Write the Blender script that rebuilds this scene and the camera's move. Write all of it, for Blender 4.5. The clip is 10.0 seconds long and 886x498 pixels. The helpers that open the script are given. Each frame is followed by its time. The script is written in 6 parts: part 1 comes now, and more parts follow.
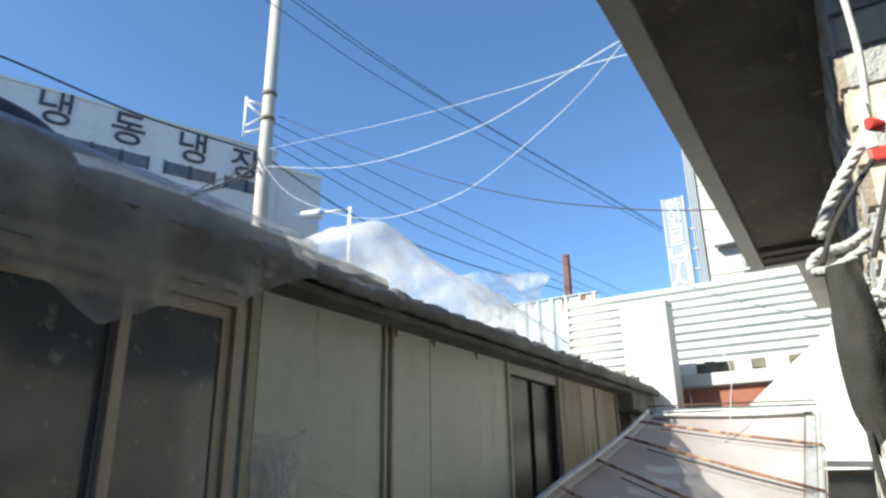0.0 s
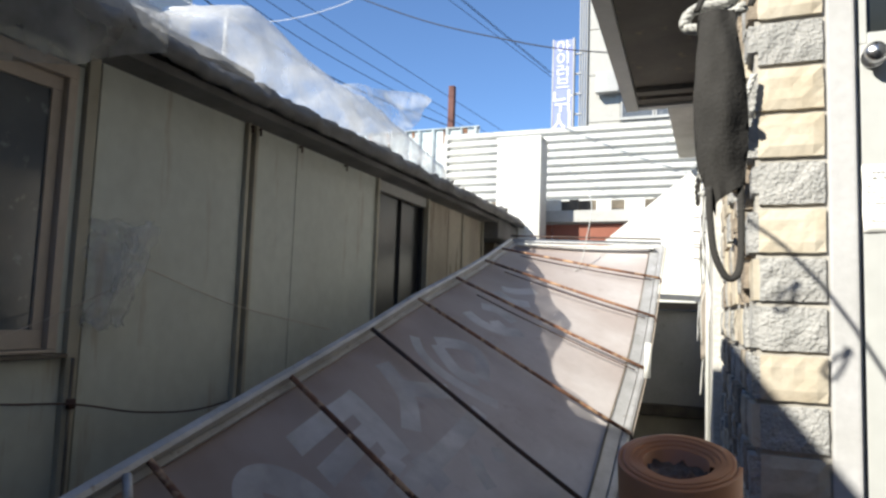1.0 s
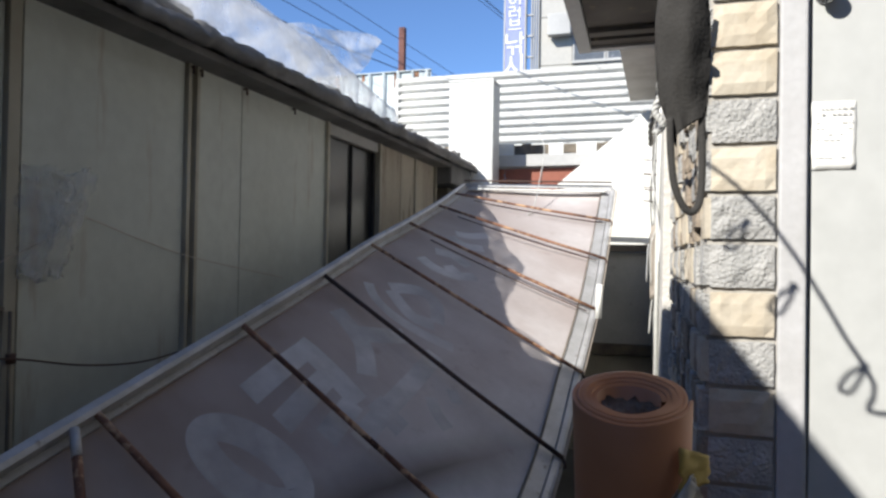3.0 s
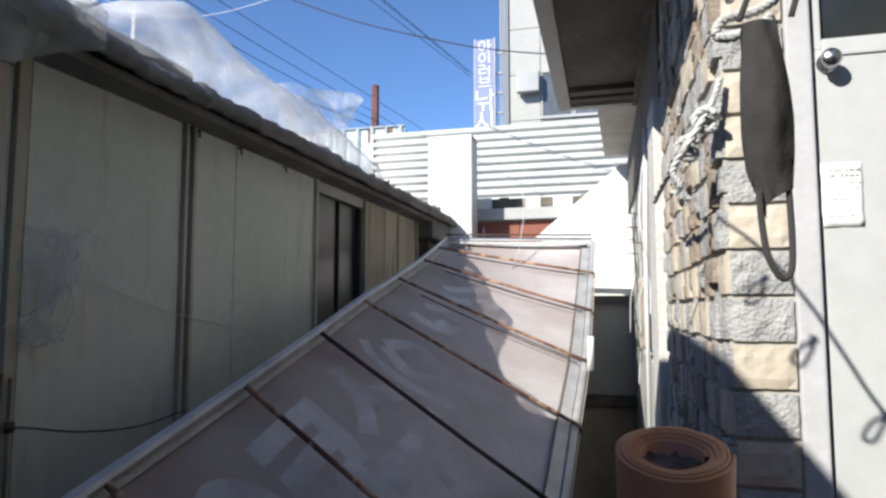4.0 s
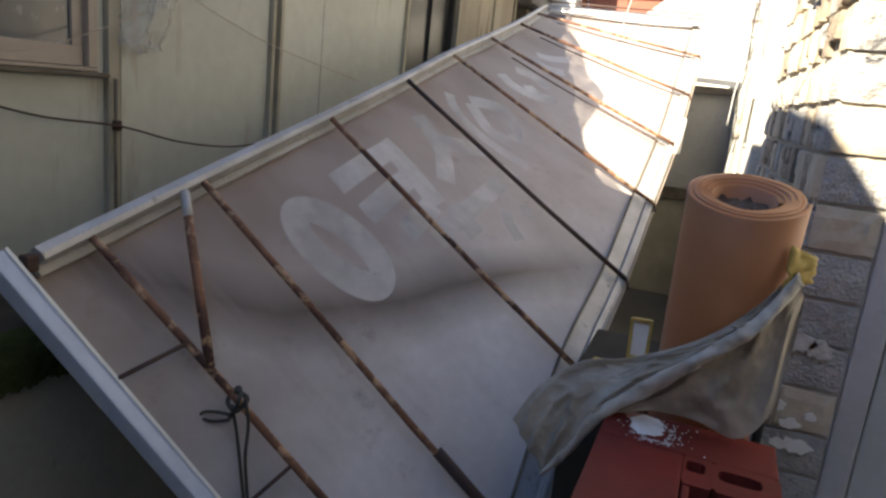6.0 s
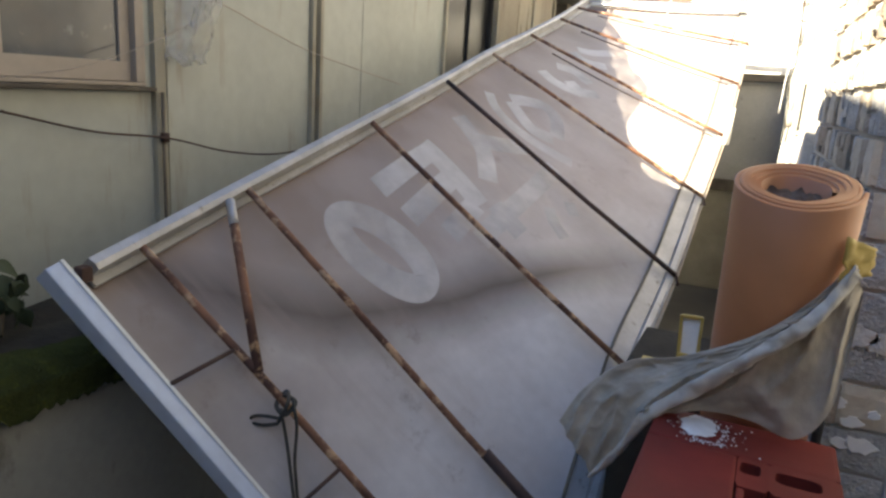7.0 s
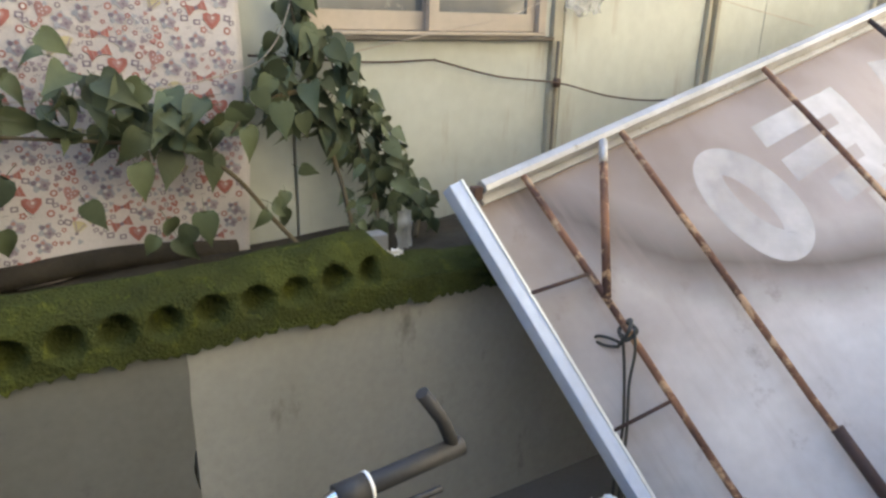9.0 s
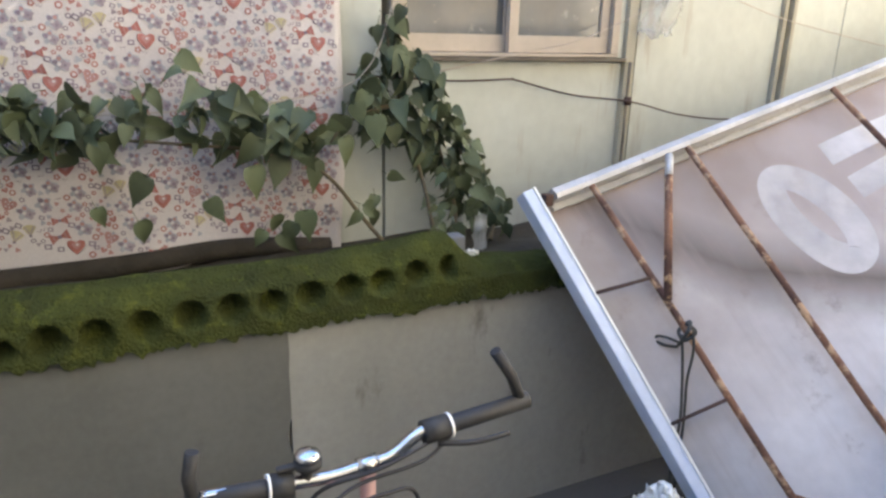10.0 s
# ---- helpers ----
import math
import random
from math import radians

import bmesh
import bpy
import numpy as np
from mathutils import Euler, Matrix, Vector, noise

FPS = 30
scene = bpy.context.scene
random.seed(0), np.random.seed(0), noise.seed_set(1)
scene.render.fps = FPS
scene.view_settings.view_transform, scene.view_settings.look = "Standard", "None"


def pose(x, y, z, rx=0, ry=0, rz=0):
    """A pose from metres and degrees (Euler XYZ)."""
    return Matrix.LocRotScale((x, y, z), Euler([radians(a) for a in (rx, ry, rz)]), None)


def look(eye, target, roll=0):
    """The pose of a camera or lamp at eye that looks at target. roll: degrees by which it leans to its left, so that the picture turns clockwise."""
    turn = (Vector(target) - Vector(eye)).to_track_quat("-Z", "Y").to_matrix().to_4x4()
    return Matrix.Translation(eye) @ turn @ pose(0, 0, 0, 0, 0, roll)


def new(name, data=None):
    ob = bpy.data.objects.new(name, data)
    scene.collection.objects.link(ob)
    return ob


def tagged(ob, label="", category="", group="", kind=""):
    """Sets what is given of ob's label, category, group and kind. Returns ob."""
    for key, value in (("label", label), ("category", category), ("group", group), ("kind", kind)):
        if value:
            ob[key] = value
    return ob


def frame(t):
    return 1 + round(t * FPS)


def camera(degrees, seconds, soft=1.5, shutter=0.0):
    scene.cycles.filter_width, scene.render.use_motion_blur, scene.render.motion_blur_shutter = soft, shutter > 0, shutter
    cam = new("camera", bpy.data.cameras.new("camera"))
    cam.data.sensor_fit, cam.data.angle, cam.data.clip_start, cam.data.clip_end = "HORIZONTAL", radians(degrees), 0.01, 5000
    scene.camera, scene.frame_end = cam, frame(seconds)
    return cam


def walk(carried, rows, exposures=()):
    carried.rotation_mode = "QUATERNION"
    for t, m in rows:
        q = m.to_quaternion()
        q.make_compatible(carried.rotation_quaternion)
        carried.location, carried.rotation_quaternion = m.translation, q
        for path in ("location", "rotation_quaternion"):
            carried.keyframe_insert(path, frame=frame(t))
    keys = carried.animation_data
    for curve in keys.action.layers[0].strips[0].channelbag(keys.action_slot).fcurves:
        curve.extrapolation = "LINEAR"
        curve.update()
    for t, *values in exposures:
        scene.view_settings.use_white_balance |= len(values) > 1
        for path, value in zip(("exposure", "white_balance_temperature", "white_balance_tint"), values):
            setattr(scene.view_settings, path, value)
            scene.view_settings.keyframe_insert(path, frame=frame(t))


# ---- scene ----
cam = camera(66.0, 10.0, 2.6)
PATH = [
    (0, (0.141, 0.018, 1.84), (-0.864, 1.619, 2.493), -0.9),
    (0.2, (0.129, 0.06, 1.825), (-0.841, 1.719, 2.379), -0.85),
    (0.5, (0.126, 0.111, 1.796), (-0.731, 1.872, 2.201), 0.1),
    (0.7, (0.127, 0.137, 1.777), (-0.691, 1.933, 2.1), 1.1),
    (1, (0.13, 0.153, 1.756), (-0.613, 2.001, 1.937), 2.0),
    (1.5, (0.137, 0.181, 1.734), (-0.531, 2.066, 1.768), 2.4),
    (2, (0.141, 0.191, 1.727), (-0.511, 2.081, 1.708), 2.0),
    (2.5, (0.151, 0.19, 1.73), (-0.511, 2.077, 1.719), 1.4),
    (2.7, (0.146, 0.191, 1.737), (-0.499, 2.084, 1.728), 1.5),
    (3.8, (0.009, 0.122, 1.765), (-0.524, 2.042, 1.944), -0.5),
    (4, (-0.007, 0.115, 1.764), (-0.527, 2.038, 1.945), -0.0),
    (4.5, (-0.016, 0.133, 1.733), (-0.545, 2.061, 1.785), 2.4),
    (5, (-0.009, 0.126, 1.665), (-0.607, 2.02, 1.43), 6.2),
    (5.5, (0.004, 0.113, 1.636), (-0.682, 1.953, 1.259), 6.4),
    (5.7, (0.01, 0.113, 1.634), (-0.679, 1.943, 1.215), 6.4),
    (6.8, (0.014, 0.124, 1.636), (-0.782, 1.899, 1.172), 4.1),
    (7, (0.02, 0.127, 1.636), (-0.807, 1.888, 1.173), 3.7),
    (7.5, (0.021, 0.111, 1.609), (-0.916, 1.79, 1.059), 4.4),
    (8, (0.09, 0.114, 1.622), (-1.127, 1.569, 0.988), 4.3),
    (8.5, (0.164, 0.112, 1.635), (-1.291, 1.3, 0.948), 2.3),
    (8.8, (0.169, 0.089, 1.636), (-1.375, 1.161, 0.956), 1.7),
    (9, (0.184, 0.06, 1.636), (-1.419, 1.067, 0.99), 1.4),
    (9.2, (0.201, 0.034, 1.652), (-1.427, 1.012, 1.026), 1.1),
    (9.5, (0.265, -0.009, 1.671), (-1.35, 1.004, 1.068), 1.4),
    (9.7, (0.299, -0.026, 1.665), (-1.328, 0.995, 1.108), 1.0),
    (10, (0.358, -0.051, 1.644), (-1.359, 0.781, 1.046), 1.3),
]
EXPOSURES = [(0.0, 1.05, 6600, 1), (1.0, 0.78, 6650, 7), (2.5, 0.64, 6500, 10), (4.0, 0.64, 6300, 10), (4.5, 0.63, 6350, 10), (5.0, 0.8, 6700, 10), (5.5, 1.45, 7500, 10), (7.0, 2.5, 8200, 8), (8.0, 3.05, 8700, 5), (9.0, 3.87, 8700, 6), (9.5, 4.08, 8200, 8), (10.0, 3.95, 8100, 9)]
walk(cam, [(t, look(eye, target, roll)) for t, eye, target, roll in PATH], EXPOSURES)

# ---- light ----
SUN = Vector((-0.65, -1.0, 0.80)).normalized()
world = bpy.data.worlds.new("sky")
scene.world = world
world.use_nodes = True
wn = world.node_tree.nodes
sky = wn.new("ShaderNodeTexSky")
sky.sky_type = "NISHITA"
sky.sun_disc = False
sky.sun_elevation = math.asin(SUN.z)
sky.sun_rotation = math.atan2(SUN.x, SUN.y)
sky.altitude = 2600
sky.air_density, sky.dust_density, sky.ozone_density = 1.0, 0.0, 6.0
wn["Background"].inputs["Strength"].default_value = 0.138
world.node_tree.links.new(sky.outputs["Color"], wn["Background"].inputs["Color"])
sun = new("sun", bpy.data.lights.new("sun", "SUN"))
sun.data.energy, sun.data.angle, sun.data.color = 5.0, radians(0.32), (1.0, 0.95, 0.86)
sun.matrix_world = look(SUN * 30, (0, 0, 0))


# ---- materials ----
def mat(name, a, b=None, rough=0.8, big=1.5, small=40.0, bump=0.3, metal=0.0, c=None, cut=0.58, spec=0.4, rnd=0.0, dist=0.004, trans=0.0, run=1.0):
    """Two tones mixed by coarse noise, a third tone in spots, fine grain and relief."""
    m = bpy.data.materials.new(name)
    m.use_nodes = True
    n, l = m.node_tree.nodes, m.node_tree.links
    p = n["Principled BSDF"]
    b = b or tuple(v * 0.75 for v in a)
    tc = n.new("ShaderNodeTexCoord")
    geo = n.new("ShaderNodeNewGeometry")
    n1, n2 = n.new("ShaderNodeTexNoise"), n.new("ShaderNodeTexNoise")
    for node, sc, det in ((n1, big, 5.0), (n2, small, 4.0)):
        node.inputs["Scale"].default_value, node.inputs["Detail"].default_value = sc, det
        l.new(geo.outputs["Position"], node.inputs["Vector"])
    if run != 1.0:  # stains drawn out downwards
        flow = n.new("ShaderNodeMapping")
        flow.inputs["Scale"].default_value = (1, 1, run)
        l.new(geo.outputs["Position"], flow.inputs["Vector"])
        l.new(flow.outputs["Vector"], n1.inputs["Vector"])
    mix = n.new("ShaderNodeMix")
    mix.data_type = "RGBA"
    mix.inputs["A"].default_value, mix.inputs["B"].default_value = (*a, 1), (*b, 1)
    ramp = n.new("ShaderNodeValToRGB")
    ramp.color_ramp.elements[0].position, ramp.color_ramp.elements[1].position = 0.35, 0.68
    l.new(n1.outputs["Fac"], ramp.inputs["Fac"])
    l.new(ramp.outputs["Color"], mix.inputs["Factor"])
    out = mix.outputs["Result"]
    if c:
        r2 = n.new("ShaderNodeValToRGB")
        r2.color_ramp.elements[0].position, r2.color_ramp.elements[1].position = cut, cut + 0.1
        n3 = n.new("ShaderNodeTexNoise")
        n3.inputs["Scale"].default_value, n3.inputs["Detail"].default_value, n3.inputs["Roughness"].default_value = big * 3.1, 8.0, 0.65
        l.new(flow.outputs["Vector"] if run != 1.0 else geo.outputs["Position"], n3.inputs["Vector"])
        l.new(n3.outputs["Fac"], r2.inputs["Fac"])
        m3 = n.new("ShaderNodeMix")
        m3.data_type = "RGBA"
        m3.inputs["B"].default_value = (*c, 1)
        l.new(out, m3.inputs["A"])
        l.new(r2.outputs["Color"], m3.inputs["Factor"])
        out = m3.outputs["Result"]
    hsv = n.new("ShaderNodeHueSaturation")
    val = n.new("ShaderNodeMath")
    val.operation = "MULTIPLY_ADD"
    val.inputs[1].default_value, val.inputs[2].default_value = 0.24, 0.88
    l.new(n2.outputs["Fac"], val.inputs[0])
    last = val.outputs[0]
    if rnd:
        info = n.new("ShaderNodeObjectInfo")
        mm = n.new("ShaderNodeMath")
        mm.operation = "MULTIPLY_ADD"
        mm.inputs[1].default_value, mm.inputs[2].default_value = rnd * 2, -rnd
        add = n.new("ShaderNodeMath")
        l.new(info.outputs["Random"], mm.inputs[0])
        l.new(last, add.inputs[0])
        l.new(mm.outputs[0], add.inputs[1])
        last = add.outputs[0]
    l.new(last, hsv.inputs["Value"])
    l.new(out, hsv.inputs["Color"])
    l.new(hsv.outputs["Color"], p.inputs["Base Color"])
    bp = n.new("ShaderNodeBump")
    bp.inputs["Strength"].default_value, bp.inputs["Distance"].default_value = bump, dist
    l.new(n2.outputs["Fac"], bp.inputs["Height"])
    l.new(bp.outputs["Normal"], p.inputs["Normal"])
    p.inputs["Roughness"].default_value, p.inputs["Metallic"].default_value = rough, metal
    p.inputs["Specular IOR Level"].default_value = spec
    if trans:
        p.inputs["Transmission Weight"].default_value = trans
    return m


M_GROUND = mat("concrete_ground", (0.13, 0.125, 0.12), (0.08, 0.078, 0.075), 0.9, 1.2, 60, 0.5)
M_PANEL = mat("cream_panel", (0.56, 0.585, 0.53), (0.50, 0.52, 0.47), 0.55, 2.4, 18, 0.03, c=(0.41, 0.38, 0.32), cut=0.60, run=0.12)
M_PANEL_OLD = mat("weathered_panel", (0.50, 0.45, 0.36), (0.34, 0.29, 0.23), 0.7, 4.0, 30, 0.15, c=(0.2, 0.16, 0.12), cut=0.58, run=0.15)
M_BATTEN = mat("dull_batten", (0.46, 0.435, 0.35), (0.35, 0.32, 0.25), 0.6, 5, 40, 0.15)
M_SASH = mat("window_sash", (0.50, 0.43, 0.36), (0.42, 0.36, 0.30), 0.5, 3, 30, 0.08)
M_SILL = mat("dirty_sill", (0.20, 0.17, 0.13), (0.10, 0.085, 0.07), 0.8, 6, 40, 0.3)
# near-black: the shade of unlit rooms put into the wall colour
M_ROOM_SHADE = mat("painted_room_shade", (0.03, 0.03, 0.028), (0.02, 0.02, 0.02), 0.9, 2, 20, 0.1)
M_ROOF = mat("roof_sheet", (0.30, 0.30, 0.29), (0.18, 0.18, 0.17), 0.8, 2, 25, 0.3)
M_EAVE = mat("grimy_eave", (0.21, 0.205, 0.20), (0.11, 0.108, 0.105), 0.9, 3, 30, 0.6, c=(0.30, 0.29, 0.28), cut=0.64)
M_ALU = mat("worn_aluminium", (0.53, 0.53, 0.54), (0.40, 0.40, 0.40), 0.5, 7, 60, 0.15, metal=0.3, c=(0.26, 0.23, 0.21), cut=0.60)
M_ENDCAP = mat("pale_blue_metal", (0.58, 0.66, 0.80), (0.50, 0.58, 0.72), 0.5, 3, 30, 0.05, metal=0.1, c=(0.42, 0.43, 0.46), cut=0.68)
M_RUST = mat("rusty_bar", (0.30, 0.145, 0.085), (0.075, 0.038, 0.030), 0.85, 6, 110, 0.6, c=(0.52, 0.33, 0.20), cut=0.50, dist=0.002)
M_RUST_DARK = mat("dark_rusty_bar", (0.09, 0.05, 0.04), (0.05, 0.035, 0.03), 0.8, 8, 90, 0.5, dist=0.002)
M_MORTAR = mat("mortar", (0.46, 0.44, 0.40), (0.36, 0.34, 0.31), 0.9, 4, 80, 0.6)
M_STONE_T = mat("tan_stone", (0.50, 0.435, 0.335), (0.55, 0.50, 0.41), 0.85, 14, 60, 0.5, c=(0.46, 0.37, 0.25), cut=0.64, rnd=0.08)
M_STONE_G = mat("grey_stone", (0.36, 0.36, 0.35), (0.46, 0.455, 0.44), 0.8, 20, 130, 1.0, c=(0.24, 0.24, 0.24), cut=0.6, rnd=0.08, dist=0.008)
M_PLASTER = mat("rough_plaster", (0.62, 0.60, 0.56), (0.50, 0.48, 0.44), 0.9, 5, 70, 1.0, dist=0.008)
M_WHITE = mat("white_paint", (0.80, 0.80, 0.77), (0.74, 0.74, 0.70), 0.6, 1.5, 30, 0.1)
M_FRAME = mat("chipped_frame_paint", (0.52, 0.52, 0.53), (0.46, 0.46, 0.46), 0.6, 6, 50, 0.3, c=(0.42, 0.41, 0.39), cut=0.72)
M_DOOR = mat("door_paint", (0.52, 0.53, 0.52), (0.48, 0.49, 0.48), 0.45, 1.2, 20, 0.05)
M_PAPER = mat("paper", (0.85, 0.85, 0.82), (0.80, 0.80, 0.77), 0.8, 6, 50, 0.1)
M_INK = mat("faded_ink", (0.50, 0.49, 0.48), None, 0.8, 30, 80, 0.0)
M_CHROME = mat("chrome", (0.62, 0.62, 0.63), (0.48, 0.48, 0.49), 0.26, 3, 60, 0.02, metal=1.0)
M_SOFFIT = mat("dark_soffit", (0.16, 0.145, 0.125), (0.10, 0.09, 0.08), 0.9, 2.5, 30, 0.4, c=(0.26, 0.21, 0.15), cut=0.6)
M_STONE_B = mat("brown_stone", (0.36, 0.30, 0.235), (0.27, 0.225, 0.18), 0.85, 18, 90, 0.8, c=(0.20, 0.17, 0.15), cut=0.6, rnd=0.10, dist=0.006)
M_FASCIA = mat("grey_fascia", (0.46, 0.46, 0.45), (0.38, 0.38, 0.37), 0.6, 2, 25, 0.1)
M_ROLL = mat("brown_vinyl", (0.45, 0.18, 0.08), (0.39, 0.15, 0.066), 0.40, 2, 15, 0.04, c=(0.50, 0.24, 0.13), cut=0.66)
M_ROLL_IN = mat("vinyl_core", (0.09, 0.05, 0.035), (0.20, 0.15, 0.12), 0.9, 30, 60, 0.4, spec=0.1)
M_SACK = mat("grimy_sack", (0.48, 0.425, 0.355), (0.31, 0.265, 0.215), 0.6, 11, 55, 0.6, c=(0.68, 0.67, 0.64), cut=0.68, dist=0.004)
M_SACK_PALE = mat("pale_sack", (0.60, 0.57, 0.52), (0.42, 0.38, 0.33), 0.6, 16, 60, 0.4, c=(0.70, 0.69, 0.66), cut=0.62)
M_RED = mat("red_plastic", (0.165, 0.023, 0.018), (0.105, 0.019, 0.015), 0.68, 6, 40, 0.08, spec=0.22, c=(0.20, 0.065, 0.052), cut=0.66)
M_DROP = mat("white_spatter", (0.72, 0.72, 0.74), (0.6, 0.6, 0.62), 0.8, 20, 60, 0.3)
M_YELLOW = mat("yellow_wood", (0.58, 0.42, 0.12), (0.45, 0.30, 0.08), 0.6, 5, 40, 0.1)
M_CLOTHBLACK = mat("black_cloth", (0.052, 0.050, 0.048), (0.035, 0.034, 0.033), 0.95, 12, 300, 0.3, spec=0.2)
M_ROPE = mat("white_rope", (0.60, 0.60, 0.58), (0.42, 0.42, 0.40), 0.9, 20, 200, 0.5)
M_CORD = mat("dark_cord", (0.06, 0.06, 0.055), (0.035, 0.035, 0.03), 0.8, 20, 100, 0.3)
M_CLIPRED = mat("red_clip", (0.5, 0.05, 0.04), (0.42, 0.04, 0.035), 0.4, 8, 50, 0.05)
M_FENCE = mat("white_corrugated", (0.60, 0.60, 0.57), (0.52, 0.52, 0.50), 0.5, 2, 30, 0.05, c=(0.55, 0.53, 0.48), cut=0.7)
M_CONT = mat("pale_container", (0.42, 0.48, 0.50), (0.48, 0.51, 0.51), 0.6, 1.5, 30, 0.1, c=(0.36, 0.17, 0.09), cut=0.66)
M_REDWALL = mat("red_wall", (0.28, 0.10, 0.065), (0.22, 0.075, 0.05), 0.7, 2, 20, 0.1)
M_TILE = mat("facade_tile", (0.46, 0.45, 0.41), (0.41, 0.40, 0.37), 0.5, 0.8, 20, 0.05, rnd=0.05)
M_JOINT = mat("tile_joint", (0.30, 0.29, 0.27), None, 0.9, 4, 20, 0.1)
M_BLUE = mat("blue_sign", (0.20, 0.24, 0.52), (0.24, 0.28, 0.56), 0.5, 1, 10, 0.02)
M_SIGNWHITE = mat("sign_white", (0.8, 0.8, 0.8), (0.78, 0.78, 0.78), 0.5, 1, 10, 0.0)
M_LETTER = mat("dark_letters", (0.06, 0.065, 0.09), None, 0.5, 1, 10, 0.0)
M_FACADE = mat("cool_facade", (0.66, 0.66, 0.66), (0.60, 0.60, 0.60), 0.7, 0.4, 8, 0.05)
M_POLE = mat("concrete_pole", (0.46, 0.43, 0.38), (0.38, 0.36, 0.32), 0.85, 1, 30, 0.2)
M_CABLE = mat("black_cable", (0.03, 0.03, 0.035), None, 0.6, 5, 20, 0.0)
M_CABLE_W = mat("white_cable", (0.75, 0.75, 0.75), None, 0.5, 5, 20, 0.0)
M_LOWWALL = mat("grey_render", (0.36, 0.36, 0.335), (0.29, 0.29, 0.27), 0.85, 2.2, 40, 0.2, c=(0.18, 0.175, 0.16), cut=0.62, run=0.4)
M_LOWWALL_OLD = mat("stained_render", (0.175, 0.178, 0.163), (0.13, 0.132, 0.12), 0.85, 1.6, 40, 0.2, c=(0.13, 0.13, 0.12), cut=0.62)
# kept dark so the unseen blocks return little light to the alley
M_BLOCKER = mat("dark_blocker", (0.12, 0.125, 0.125), (0.09, 0.093, 0.095), 0.9, 3, 40, 0.3)
M_MOSS = mat("moss", (0.064, 0.074, 0.021), (0.038, 0.045, 0.017), 1.0, 6, 120, 1.0, c=(0.090, 0.102, 0.024), cut=0.55, spec=0.1, dist=0.012)
# soil colour, also given to the cloth hem and two dark blocks
M_SOIL_TONE = mat("dark_soil_tone", (0.05, 0.042, 0.032), (0.03, 0.026, 0.02), 1.0, 10, 70, 0.8)
M_LEAF = mat("leaf", (0.090, 0.112, 0.060), (0.064, 0.084, 0.046), 0.6, 10, 60, 0.2, rnd=0.34)
M_STEM = mat("stem", (0.12, 0.09, 0.05), (0.07, 0.06, 0.04), 0.8, 10, 60, 0.3)
M_RUBBER = mat("black_rubber", (0.025, 0.025, 0.027), (0.04, 0.04, 0.042), 0.6, 10, 120, 0.2)
M_PINK = mat("pink_frame", (0.55, 0.32, 0.30), (0.48, 0.28, 0.26), 0.4, 5, 40, 0.03)
M_GREYPANEL = mat("grey_cabinet", (0.46, 0.46, 0.44), (0.38, 0.38, 0.36), 0.6, 3, 40, 0.1, c=(0.3, 0.28, 0.25), cut=0.65)


M_PANE_DARK = mat("dark_pane", (0.030, 0.032, 0.034), (0.02, 0.021, 0.023), 0.3, 4, 20, 0.02, c=(0.055, 0.058, 0.062), cut=0.62, spec=0.35)
M_DOOR_GLASS = mat("dark_door_glass", (0.030, 0.034, 0.032), (0.02, 0.022, 0.021), 0.14, 4, 20, 0.02)
M_FROST = mat("dim_pane", (0.13, 0.14, 0.15), (0.09, 0.10, 0.11), 0.12, 4, 20, 0.02, c=(0.26, 0.27, 0.28), cut=0.6, spec=0.6)


def film_mat(name="clear_sheeting", lo=0.15, hi=0.8, through_light=0.55):
    """Thin crumpled clear sheeting: part see-through, part milky, glossy."""
    m = bpy.data.materials.new(name)
    m.use_nodes = True
    n, l = m.node_tree.nodes, m.node_tree.links
    out = n["Material Output"]
    p = n["Principled BSDF"]
    p.inputs["Base Color"].default_value = (0.8, 0.82, 0.85, 1)
    p.inputs["Roughness"].default_value = 0.25
    tl, tr, m1, m2 = n.new("ShaderNodeBsdfTranslucent"), n.new("ShaderNodeBsdfTransparent"), n.new("ShaderNodeMixShader"), n.new("ShaderNodeMixShader")
    tl.inputs["Color"].default_value = (0.85, 0.87, 0.9, 1)
    noi, geo, ramp = n.new("ShaderNodeTexNoise"), n.new("ShaderNodeNewGeometry"), n.new("ShaderNodeValToRGB")
    noi.inputs["Scale"].default_value, noi.inputs["Detail"].default_value = 5.0, 6.0
    l.new(geo.outputs["Position"], noi.inputs["Vector"])
    l.new(noi.outputs["Fac"], ramp.inputs["Fac"])
    ramp.color_ramp.elements[0].color, ramp.color_ramp.elements[1].color = (lo, lo, lo, 1), (hi, hi, hi, 1)
    ramp.color_ramp.elements[0].position, ramp.color_ramp.elements[1].position = 0.3, 0.7
    m1.inputs["Fac"].default_value = through_light
    l.new(p.outputs["BSDF"], m1.inputs[1])
    l.new(tl.outputs["BSDF"], m1.inputs[2])
    l.new(ramp.outputs["Color"], m2.inputs["Fac"])
    l.new(tr.outputs["BSDF"], m2.inputs[1])
    l.new(m1.outputs["Shader"], m2.inputs[2])
    l.new(m2.outputs["Shader"], out.inputs["Surface"])
    return m


M_FILM = film_mat()
M_BAG = film_mat("thin_bag_film", 0.03, 0.36, 0.15)


